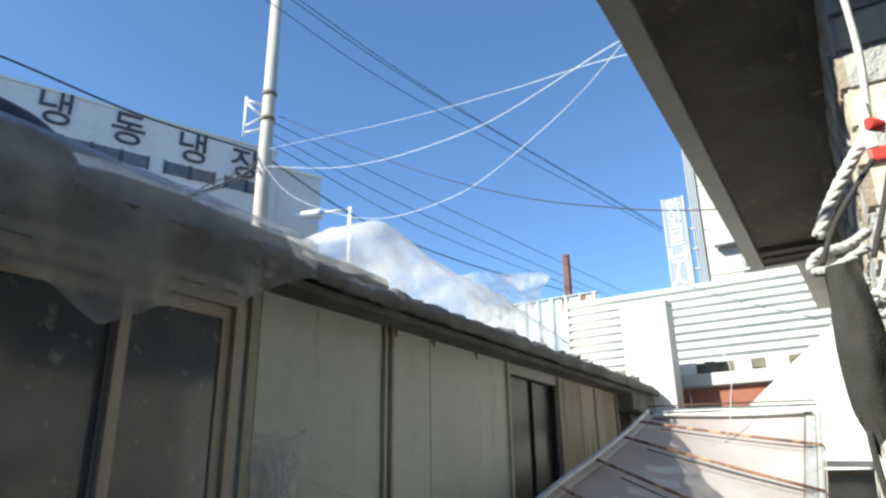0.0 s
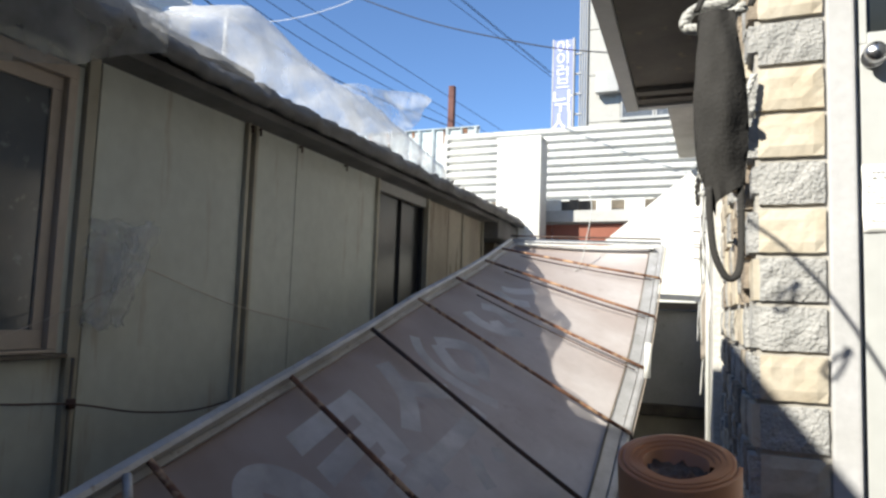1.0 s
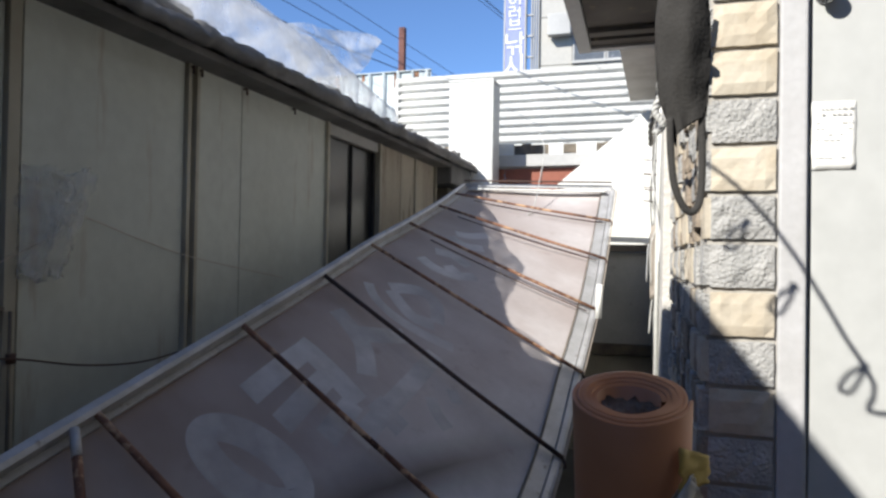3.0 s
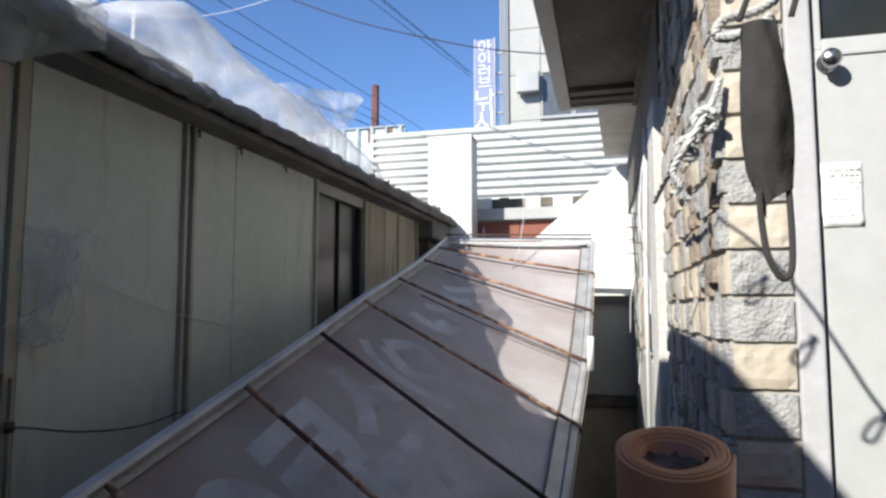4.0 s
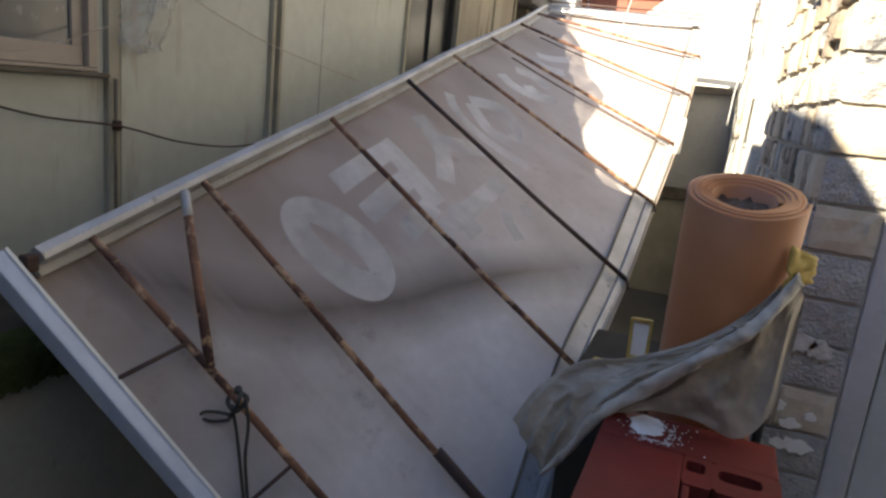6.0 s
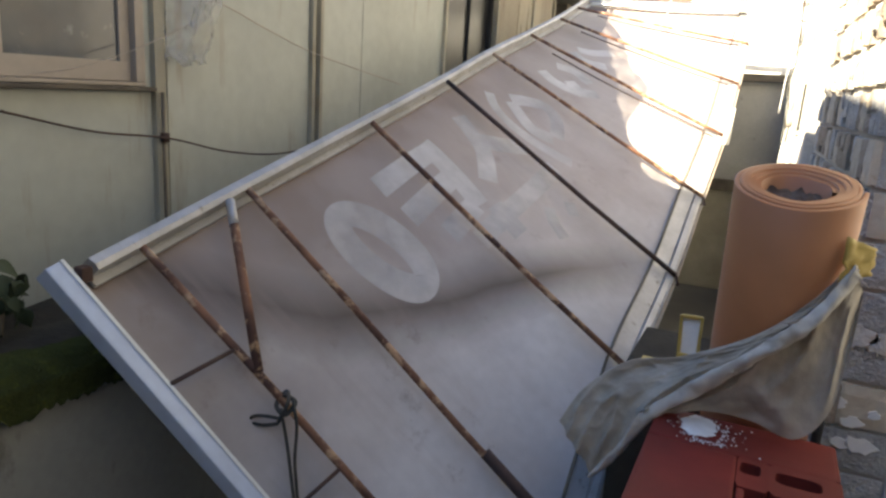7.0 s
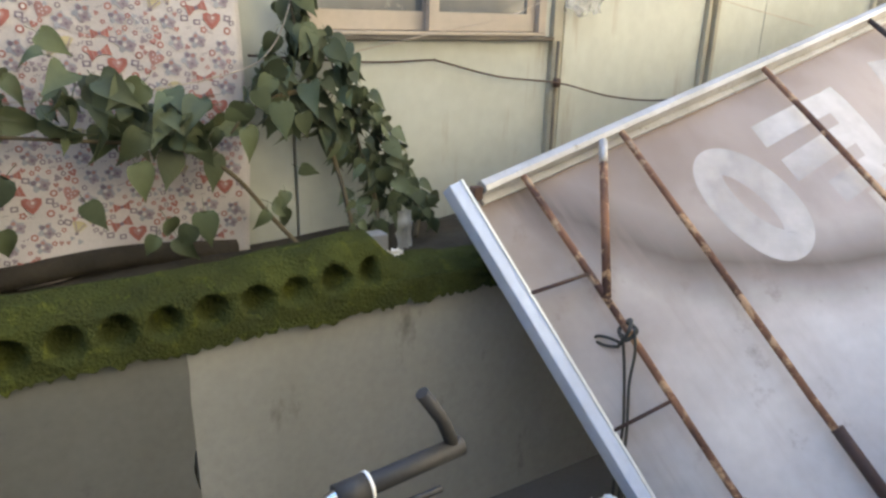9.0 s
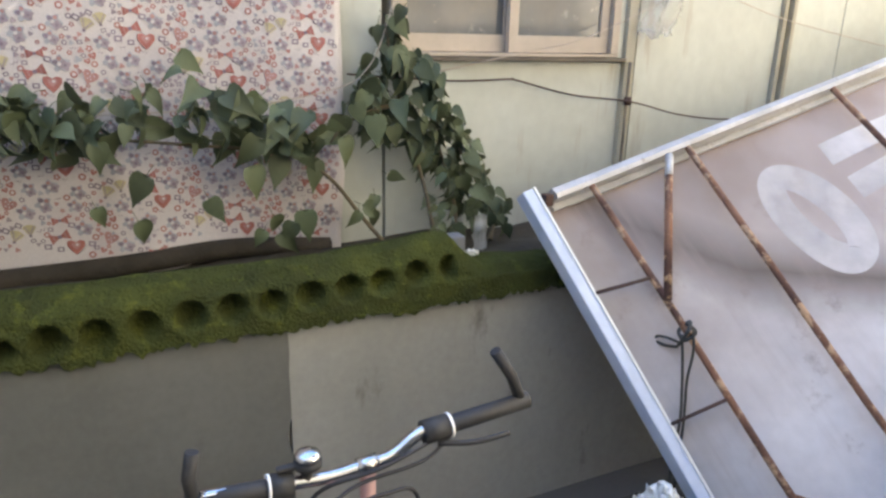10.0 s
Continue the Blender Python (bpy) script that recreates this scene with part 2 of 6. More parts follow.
def sheet_mat():
    """Faded sign sheeting: pale, with rust-brown dirt along its upper side and a dark curved tide mark."""
    m = mat("faded_sign_sheet", (0.63, 0.61, 0.61), (0.49, 0.46, 0.455), 0.6, 1.9, 25, 0.08, c=(0.40, 0.36, 0.35), cut=0.60)
    n, l = m.node_tree.nodes, m.node_tree.links
    p = n["Principled BSDF"]
    old = p.inputs["Base Color"].links[0].from_socket
    uv = n.new("ShaderNodeUVMap")
    sep = n.new("ShaderNodeSeparateXYZ")
    l.new(uv.outputs["UV"], sep.inputs[0])
    geo, noi = n.new("ShaderNodeNewGeometry"), n.new("ShaderNodeTexNoise")
    noi.inputs["Scale"].default_value, noi.inputs["Detail"].default_value = 2.2, 6.0
    l.new(geo.outputs["Position"], noi.inputs["Vector"])

    def maths(op, a, b=None):
        k = n.new("ShaderNodeMath")
        k.operation = op
        for i, v in enumerate((a, b)):
            if v is None:
                continue
            if isinstance(v, float):
                k.inputs[i].default_value = v
            else:
                l.new(v, k.inputs[i])
        return k.outputs[0]

    edge = maths("ADD", sep.outputs[0], maths("MULTIPLY", maths("SUBTRACT", noi.outputs["Fac"], 0.5), 0.5))
    r = n.new("ShaderNodeMapRange")
    r.inputs["From Min"].default_value, r.inputs["From Max"].default_value = 0.0, 0.58
    r.inputs["To Min"].default_value, r.inputs["To Max"].default_value = 0.95, 0.0
    l.new(edge, r.inputs["Value"])
    mx = n.new("ShaderNodeMix")
    mx.data_type = "RGBA"
    mx.inputs["B"].default_value = (0.19, 0.135, 0.115, 1)
    l.new(r.outputs["Result"], mx.inputs["Factor"])
    l.new(old, mx.inputs["A"])
    # tide mark: a bow across the middle of the near part
    bow = maths("MULTIPLY", maths("SUBTRACT", sep.outputs[1], 0.095), 2.6)
    off = maths("ABSOLUTE", maths("SUBTRACT", maths("ADD", sep.outputs[0], maths("MULTIPLY", maths("SUBTRACT", noi.outputs["Fac"], 0.5), 0.10)), bow))
    r2 = n.new("ShaderNodeMapRange")
    r2.inputs["From Min"].default_value, r2.inputs["From Max"].default_value = 0.0, 0.13
    r2.inputs["To Min"].default_value, r2.inputs["To Max"].default_value = 1.0, 0.0
    l.new(off, r2.inputs["Value"])
    m2 = n.new("ShaderNodeMix")
    m2.data_type = "RGBA"
    m2.inputs["B"].default_value = (0.15, 0.12, 0.11, 1)
    fade = n.new("ShaderNodeMapRange")
    fade.inputs["From Min"].default_value, fade.inputs["From Max"].default_value = 0.36, 0.50
    fade.inputs["To Min"].default_value, fade.inputs["To Max"].default_value = 1.0, 0.0
    l.new(sep.outputs[1], fade.inputs["Value"])
    l.new(maths("MULTIPLY", r2.outputs["Result"], fade.outputs["Result"]), m2.inputs["Factor"])
    # the whole field above the tide mark is browner
    above = n.new("ShaderNodeMapRange")
    above.inputs["From Min"].default_value, above.inputs["From Max"].default_value = -0.02, 0.14
    above.inputs["To Min"].default_value, above.inputs["To Max"].default_value = 0.0, 0.66
    l.new(maths("SUBTRACT", bow, sep.outputs[0]), above.inputs["Value"])
    m1 = n.new("ShaderNodeMix")
    m1.data_type = "RGBA"
    m1.inputs["B"].default_value = (0.34, 0.28, 0.262, 1)
    mott = n.new("ShaderNodeMapRange")
    mott.inputs["From Min"].default_value, mott.inputs["From Max"].default_value = 0.38, 0.62
    mott.inputs["To Min"].default_value, mott.inputs["To Max"].default_value = 0.5, 1.1
    l.new(noi.outputs["Fac"], mott.inputs["Value"])
    l.new(maths("MULTIPLY", above.outputs["Result"], mott.outputs["Result"]), m1.inputs["Factor"])
    l.new(mx.outputs["Result"], m1.inputs["A"])
    l.new(m1.outputs["Result"], m2.inputs["A"])
    # runs of old dirt washed down the slope
    lane, drip = n.new("ShaderNodeMapping"), n.new("ShaderNodeTexNoise")
    lane.inputs["Scale"].default_value = (2.2, 46.0, 1.0)
    drip.inputs["Scale"].default_value, drip.inputs["Detail"].default_value, drip.inputs["Roughness"].default_value = 1.0, 5.0, 0.6
    l.new(uv.outputs["UV"], lane.inputs["Vector"])
    l.new(lane.outputs["Vector"], drip.inputs["Vector"])
    r3 = n.new("ShaderNodeMapRange")
    r3.inputs["From Min"].default_value, r3.inputs["From Max"].default_value = 0.50, 0.72
    r3.inputs["To Min"].default_value, r3.inputs["To Max"].default_value = 0.0, 0.55
    l.new(drip.outputs["Fac"], r3.inputs["Value"])
    high = n.new("ShaderNodeMapRange")
    high.inputs["From Min"].default_value, high.inputs["From Max"].default_value = 0.1, 0.8
    high.inputs["To Min"].default_value, high.inputs["To Max"].default_value = 1.0, 0.25
    l.new(sep.outputs[0], high.inputs["Value"])
    m4 = n.new("ShaderNodeMix")
    m4.data_type = "RGBA"
    m4.inputs["B"].default_value = (0.30, 0.24, 0.22, 1)
    l.new(maths("MULTIPLY", r3.outputs["Result"], high.outputs["Result"]), m4.inputs["Factor"])
    l.new(m2.outputs["Result"], m4.inputs["A"])
    l.new(m4.outputs["Result"], p.inputs["Base Color"])
    return m


M_SHEET = sheet_mat()
M_GHOST = mat("ghost_letter", (0.59, 0.57, 0.57), (0.54, 0.515, 0.51), 0.55, 5, 25, 0.05)


def worn_through(m, scale, least, most):
    """Wears a thin print away in patches, so that the sheet shows through it."""
    n, l = m.node_tree.nodes, m.node_tree.links
    bare, mix, noi, geo, r = n.new("ShaderNodeBsdfTransparent"), n.new("ShaderNodeMixShader"), n.new("ShaderNodeTexNoise"), n.new("ShaderNodeNewGeometry"), n.new("ShaderNodeMapRange")
    noi.inputs["Scale"].default_value, noi.inputs["Detail"].default_value = scale, 6.0
    r.inputs["From Min"].default_value, r.inputs["From Max"].default_value = 0.36, 0.62
    r.inputs["To Min"].default_value, r.inputs["To Max"].default_value = least, most
    l.new(geo.outputs["Position"], noi.inputs["Vector"])
    l.new(noi.outputs["Fac"], r.inputs["Value"])
    l.new(r.outputs["Result"], mix.inputs["Fac"])
    l.new(bare.outputs["BSDF"], mix.inputs[1])
    l.new(n["Principled BSDF"].outputs["BSDF"], mix.inputs[2])
    l.new(mix.outputs["Shader"], n["Material Output"].inputs["Surface"])


worn_through(M_GHOST, 3.0, 0.6, 0.92)
M_TARP = mat("dull_grey_tarp", (0.27, 0.27, 0.275), (0.20, 0.20, 0.205), 0.75, 3, 30, 0.15)
M_TANK = mat("dark_tank", (0.03, 0.033, 0.042), (0.02, 0.022, 0.028), 0.6, 3, 40, 0.1)

# ---- helpers of this scene ----
WORLD = {}


def thing(name, base, label, category, group="", kind=""):
    ob = new(name)
    ob.location = base
    ob.empty_display_size = 0.1
    WORLD[ob] = Vector(base)
    return tagged(ob, label, category, group, kind)


def smooth(bm, on=True):
    for f in bm.faces:
        f.smooth = on
    return bm


def part(name, bm, material, parent=None, label="", category="", kind="", flat=True):
    """Links a bmesh given in world metres as one mesh object, under a thing or part."""
    bm.normal_update()
    if bm.verts:
        lo = Vector([min(v.co[i] for v in bm.verts) for i in range(3)])
        hi = Vector([max(v.co[i] for v in bm.verts) for i in range(3)])
        centre = (lo + hi) / 2
    else:
        centre = Vector()
    for v in bm.verts:
        v.co -= centre
    me = bpy.data.meshes.new(name)
    bm.to_mesh(me)
    bm.free()
    for one in material if isinstance(material, (list, tuple)) else [material]:
        me.materials.append(one)
    ob = new(name, me)
    if parent:
        ob.parent = parent
        ob.location = centre - WORLD[parent]
    else:
        ob.location = centre
    WORLD[ob] = centre
    if label or category or kind:
        tagged(ob, label, category, "", kind)
    return ob


def box(x0, x1, y0, y1, z0, z1, bevel=0.0, bm=None):
    bm = bm or bmesh.new()
    vs = bmesh.ops.create_cube(bm, size=1)["verts"]
    for v in vs:
        v.co = Vector(((x0 + x1) / 2 + v.co.x * (x1 - x0), (y0 + y1) / 2 + v.co.y * (y1 - y0), (z0 + z1) / 2 + v.co.z * (z1 - z0)))
    if bevel:
        es = list({e for v in vs for e in v.link_edges})
        bmesh.ops.bevel(bm, geom=es, offset=bevel, segments=2, affect="EDGES", profile=0.7)
    return bm


def beam(a, b, w, h, up=(0, 0, 1), bevel=0.0):
    """A straight bar of section w by h from a to b; h runs along up."""
    a, b = Vector(a), Vector(b)
    d = (b - a).normalized()
    s = d.cross(Vector(up)).normalized()
    u = s.cross(d)
    bm = bmesh.new()
    vs = [bm.verts.new(p + s * (i * w / 2) + u * (j * h / 2)) for p in (a, b) for i, j in ((-1, -1), (1, -1), (1, 1), (-1, 1))]
    for q in ((0, 1, 2, 3), (7, 6, 5, 4), (0, 4, 5, 1), (1, 5, 6, 2), (2, 6, 7, 3), (3, 7, 4, 0)):
        bm.faces.new([vs[k] for k in q])
    bmesh.ops.recalc_face_normals(bm, faces=bm.faces)
    if bevel:
        bmesh.ops.bevel(bm, geom=bm.edges[:], offset=bevel, segments=2, affect="EDGES", profile=0.7)
    return bm


def tube(points, r, sides=8, bm=None, r_end=None, cap=True):
    """A round tube along a polyline."""
    bm = bm or bmesh.new()
    pts = [Vector(p) for p in points]
    rings, side = [], None
    for k, p in enumerate(pts):
        d = (pts[min(k + 1, len(pts) - 1)] - pts[max(k - 1, 0)]).normalized()
        if side is None:
            side = d.orthogonal().normalized()
        side = (side - d * side.dot(d)).normalized()
        up = d.cross(side)
        rad = r if r_end is None else r + (r_end - r) * k / (len(pts) - 1)
        rings.append([bm.verts.new(p + (side * math.cos(q) + up * math.sin(q)) * rad) for q in [2 * math.pi * i / sides for i in range(sides)]])
    for a, b in zip(rings, rings[1:]):
        for i in range(sides):
            f = bm.faces.new((a[i], a[(i + 1) % sides], b[(i + 1) % sides], b[i]))
            f.smooth = True
    if cap:
        bm.faces.new(rings[0][::-1])
        bm.faces.new(rings[-1])
    return bm


def curve(points, n=10):
    """A smooth line through the points."""
    p = [Vector(q) for q in points]
    p = [p[0] * 2 - p[1], *p, p[-1] * 2 - p[-2]]
    out = []
    for k in range(1, len(p) - 2):
        for i in range(n):
            t = i / n
            out.append(0.5 * (2 * p[k] + (p[k + 1] - p[k - 1]) * t + (2 * p[k - 1] - 5 * p[k] + 4 * p[k + 1] - p[k + 2]) * t * t + (3 * p[k] - p[k - 1] - 3 * p[k + 1] + p[k + 2]) * t**3))
    out.append(p[-2])
    return out


def grid(fn, nu, nv, bm=None, uv=False, flip=False):
    """A sheet of nu by nv quads; fn(u, v) gives a place, u and v from 0 to 1."""
    bm = bm or bmesh.new()
    vs = [[bm.verts.new(fn(i / nu, j / nv)) for j in range(nv + 1)] for i in range(nu + 1)]
    lay = bm.loops.layers.uv.new("UVMap") if uv else None
    for i in range(nu):
        for j in range(nv):
            ks = [(i, j), (i + 1, j), (i + 1, j + 1), (i, j + 1)]
            if flip:
                ks.reverse()
            f = bm.faces.new([vs[a][b] for a, b in ks])
            f.smooth = True
            if uv:
                for lp, (a, b) in zip(f.loops, ks):
                    lp[lay].uv = (a / nu, b / nv)
    return bm


def thicken(bm, d):
    bm.normal_update()
    bmesh.ops.solidify(bm, geom=bm.faces[:], thickness=d)
    return bm


def text(name, s, size, m, material, parent=None, depth=0.004, label=""):
    """Writing in the built-in font, turned into a mesh; m places it."""
    cu = bpy.data.curves.new(name, "FONT")
    cu.body, cu.size, cu.align_x, cu.align_y, cu.extrude = s, size, "CENTER", "CENTER", depth
    tmp = bpy.data.objects.new(name, cu)
    scene.collection.objects.link(tmp)
    dg = bpy.context.evaluated_depsgraph_get()
    me = bpy.data.meshes.new_from_object(tmp.evaluated_get(dg))
    bpy.data.objects.remove(tmp)
    bm = bmesh.new()
    bm.from_mesh(me)
    bm.transform(m)
    return part(name, bm, material, parent, label)

# ---- the setting ----
ground = part("ground", grid(lambda u, v: Vector(((u - 0.5) * 1200, (v - 0.5) * 1200, 0.0)), 8, 8), M_GROUND, None, "grey concrete ground of the yard", "ground", "structure")

WX = -1.91  # face of the panelled house on the west side


def panel(y0, y1, z0, z1, x=WX, t=0.03):
    return box(x - t, x, y0, y1, z0, z1, 0.004)


wall_west = thing("wall_west", (WX, 0, 0), "cream sandwich-panel house wall with dull battens", "wall", kind="structure")
W1 = (0.865, 1.77, 1.60, 2.50)  # sliding window: y from, y to, z from, z to
part("wall_core", box(WX - 0.16, WX - 0.034, -4.0, 0.80, 0, 2.66), M_PANEL, wall_west)
part("wall_core", box(WX - 0.16, WX - 0.034, 0.80, 1.88, 0, 1.555), M_PANEL, wall_west)
part("wall_core", box(WX - 0.16, WX - 0.034, 0.80, 1.88, 2.54, 2.66), M_PANEL, wall_west)
part("wall_core", box(WX - 0.16, WX - 0.034, 1.88, 4.06, 0, 2.66), M_PANEL, wall_west)
part("wall_core", box(WX - 0.16, WX - 0.034, 4.86, 6.18, 0, 2.66), M_PANEL_OLD, wall_west)
part("wall_core", box(WX - 0.16, WX - 0.034, 4.06, 4.86, 2.54, 2.66), M_PANEL_OLD, wall_west)
part("wall_core", box(WX - 0.16, WX - 0.034, 4.06, 4.86, 0, 1.3), M_PANEL_OLD, wall_west)
part("wall_core", box(WX - 0.16, WX - 0.034, 6.62, 7.0, 0, 2.66), M_PANEL_OLD, wall_west)
for y0, y1, z0, z1, m in (
    (-4.0, -1.52, 0.9, 2.62, M_PANEL), (-1.5, -0.32, 0.9, 2.62, M_PANEL), (-0.3, 0.80, 0.9, 2.62, M_PANEL),
    (0.81, 1.83, 0.9, 1.556, M_PANEL), (1.803, 1.83, 1.56, 2.555, M_PANEL), (0.81, 1.84, 2.56, 2.62, M_PANEL),
    (1.90, 2.70, 0.6, 2.62, M_PANEL),
    (2.79, 3.13, 0.6, 2.62, M_PANEL), (3.136, 4.03, 0.6, 2.62, M_PANEL),
    (4.05, 4.86, 2.53, 2.62, M_GREYPANEL), (4.89, 5.32, 1.2, 2.62, M_PANEL_OLD), (5.33, 5.64, 1.2, 2.62, M_PANEL_OLD), (5.66, 6.16, 1.2, 2.62, M_PANEL_OLD), (6.6, 7.0, 1.2, 2.62, M_PANEL_OLD),
):
    part("panel", panel(y0, y1, z0, z1), m, wall_west)
for y, w, d in ((1.855, 0.045, 0.02), (2.715, 0.022, 0.02), (2.772, 0.022, 0.02), (4.04, 0.03, 0.02), (4.875, 0.03, 0.02), (5.65, 0.025, 0.015), (6.18, 0.03, 0.02)):
    part("batten", box(WX - 0.02, WX + d, y - w / 2, y + w / 2, 0.7, 2.64, 0.004), M_BATTEN, wall_west)
part("drain_pipe", tube([(WX + 0.035, 1.846, 0.7), (WX + 0.035, 1.846, 1.556)], 0.006, 8), M_SILL, wall_west)
part("pipe_clamp", tube([(WX + 0.035, 1.852, 1.388), (WX + 0.035, 1.852, 1.420)], 0.015, 8), M_RUST_DARK, wall_west)
for y in (2.72, 2.78, 3.13, 3.6):
    part("hook", tube([(WX + 0.01, y, 2.585), (WX + 0.03, y, 2.585), (WX + 0.03, y, 2.555)], 0.006, 6), M_RUST_DARK, wall_west)

# backing walls, painted as dark as an unlit room
inside = part("wall_inner", box(WX - 0.62, WX - 0.6, 0.4, 7.0, 0, 2.66), M_ROOM_SHADE, None, "near-black wall painted as the shade inside the panelled house", "wall", "structure")
part("wall_north_inner", box(WX - 0.6, WX - 0.17, 6.98, 7.0, 0, 2.66), M_ROOM_SHADE, None, "near-black end wall painted as the shade inside the house", "wall", "structure")

# sliding window in the west wall
win = thing("window_1", (WX, 1.34, 1.6), "brown-framed sliding window with dusty panes, shut", "window", kind="structure")
y0, y1, z0, z1 = W1
part("window_frame", box(WX - 0.10, WX + 0.012, y0 - 0.03, y1 + 0.03, z0 - 0.026, z0 - 0.014, 0.004), M_SASH, win)
part("window_frame", box(WX - 0.10, WX + 0.012, y0 - 0.03, y1 + 0.03, z1, z1 + 0.05, 0.004), M_SASH, win)
part("window_frame", box(WX - 0.10, WX + 0.010, y0 - 0.03, y0 + 0.005, z0 - 0.013, z1, 0.003), M_SASH, win)
part("window_frame", box(WX - 0.10, WX + 0.010, y1 - 0.005, y1 + 0.03, z0 - 0.013, z1, 0.003), M_SASH, win)
part("window_sill", box(WX, WX + 0.035, y0 - 0.05, y1 + 0.055, z0 - 0.042, z0 - 0.028, 0.004), M_SILL, win, "grimy dark sill")
for a, b, x in ((y0 + 0.008, 1.345, WX - 0.065), (1.305, y1 - 0.008, WX - 0.025)):
    sash = part("sash", box(x - 0.014, x + 0.014, a, b, z0 - 0.012, z0 + 0.05, 0.003), M_SASH, win)
    part("rail", box(x - 0.014, x + 0.014, a, b, z1 - 0.05, z1 - 0.002, 0.003), M_SASH, sash)
    part("stile", box(x - 0.013, x + 0.013, a, a + 0.04, z0 + 0.05, z1 - 0.05, 0.003), M_SASH, sash)
    part("stile", box(x - 0.013, x + 0.013, b - 0.04, b, z0 + 0.05, z1 - 0.05, 0.003), M_SASH, sash)
    part("pane", box(x - 0.003, x + 0.003, a + 0.04, b - 0.04, z0 + 0.05, z1 - 0.05), M_FROST, sash, "dusty grey pane")
# far windows, dark and open
win2 = thing("window_2", (WX, 4.45, 1.3), "dark sliding window with a thin weathered frame", "window", kind="structure")
for a, b, c, d in ((4.07, 4.095, 1.32, 2.528), (4.46, 4.475, 1.32, 2.528), (4.83, 4.86, 1.32, 2.528)):
    part("stile", box(WX - 0.06, WX - 0.02, a, b, c, d, 0.003), M_RUBBER, win2)
part("pane", box(WX - 0.045, WX - 0.038, 4.095, 4.46, 1.32, 2.528), M_PANE_DARK, win2)
part("pane", box(WX - 0.055, WX - 0.048, 4.475, 4.83, 1.32, 2.528), M_PANE_DARK, win2)

# roof of the west house with its lumpy sheeted eave
roof_w = thing("roof_west", (-3, 3, 2.7), "low roof of the panelled house with a lumpy grey sheeted eave", "roof", kind="structure")


def eave_lump(y):
    return 0.022 * noise.noise((y * 2.3, 3.0, 0)) + 0.020 * noise.noise((y * 7.0, 1.0, 0)) + 0.014 * noise.noise((y * 19.0, 2.0, 0)) + 0.009 * noise.noise((y * 43.0, 2.0, 0))


def eave_face(u, v):
    y = 0.2 + v * 7.0
    a = -0.6 + u * 2.9
    k = eave_lump(y) * 1.5
    cx = -1.80 + 0.11 * math.cos(a) + 0.02 * noise.noise((y * 5, u * 4, 0)) + 0.012 * noise.noise((y * 21, u * 9, 0))
    return Vector((cx, y, 2.660 + 0.058 * math.sin(a) + k * (0.35 + 0.9 * u)))


part("eave_roll", thicken(grid(eave_face, 12, 420), 0.010), M_EAVE, roof_w, "bumpy dark sheeting rolled over the roof edge")
part("gutter_board", box(WX - 0.02, -1.76, 0.2, 7.0, 2.60, 2.635, 0.004), M_EAVE, roof_w)
part("roof_deck", thicken(grid(lambda u, v: Vector((-1.84 - u * 3.2, 0.2 + v * 6.8, 2.725 + u * 0.10 + 0.02 * math.sin(v * 240) * 0.6 + eave_lump(0.2 + v * 6.8) * 0.7)), 8, 300), 0.02), M_ROOF, roof_w)
for k in range(26):
    y = 3.6 + 3.2 * random.random()
    s = 0.02 + 0.03 * random.random()
    bm = bmesh.new()
    bmesh.ops.create_icosphere(bm, subdivisions=1, radius=s)
    for v in bm.verts:
        v.co = v.co * random.uniform(0.6, 1.25)
        v.co += Vector((-1.80 - 0.1 * random.random(), y, 2.755 + eave_lump(y) * 1.2))
    part("rubble", bm, M_EAVE, roof_w)

# added out of view: hides the eastern sky from the west wall
part("sky_blocker_upper_east", box(0.10, 2.6, 1.82, 7.0, 3.425, 7.2), M_BLOCKER, None, "unseen dark block added over the stone house to cut sky light", "wall", "structure")
# block added behind the camera to cast the shadow edge on the pillar
part("shadow_caster_west", box(-6.0, -1.75, -8.0, 0.12, 2.67, 4.06), M_PANEL, None, "unseen cream block added above the west house to shade the pillar", "wall", "structure")
# added out of view, high and dark, to lower the fill in the yard
part("sky_blocker_yard_east", box(1.7, 1.9, -2.0, 1.76, 0.0, 6.4), M_BLOCKER, None, "unseen dark wall added east of the yard to cut fill light", "wall", "structure")
# added behind the view; pale so it throws light back on south-facing sides
part("bounce_wall_south", box(-6.0, 6.0, -2.2, -2.0, 0.0, 3.9), M_PLASTER, None, "unseen pale wall added south of the yard to block and bounce light", "wall", "structure")

# clear sheeting blown about on the roof
film = thing("plastic_sheeting", (-2.2, 3.5, 2.75), "crumpled clear plastic sheeting heaped along the roof edge", "plastic sheet")


def film_fn(u, v):
    y = 2.0 + v * 3.0
    top = 0.20 + 0.20 * math.exp(-((y - 2.6) / 0.7) ** 2) + 0.12 * math.exp(-((y - 4.0) / 0.6) ** 2)
    top *= min(1.0, 0.4 + 2.5 * v)
    top *= 1 + 0.25 * noise.noise((y * 1.9, 0.3, 0))
    a = math.pi * u
    w = Vector((y * 1.4, u * 5.0, 0.5))
    crease = 1 - abs(noise.noise(w * 1.8))
    return Vector((-2.05 + 0.26 * math.cos(a) + 0.05 * noise.noise(w), y + 0.05 * noise.noise(w * 1.7), 2.74 + top * math.sin(a) ** 0.8 + 0.03 * noise.noise(w * 1.5) + 0.03 * crease * crease))


part("sheet", grid(film_fn, 26, 110), M_FILM, film)


tarp = thing("roof_tarp", (-2.1, 1.4, 2.75), "dull grey tarpaulin slung over the roof edge in the shade", "tarpaulin")


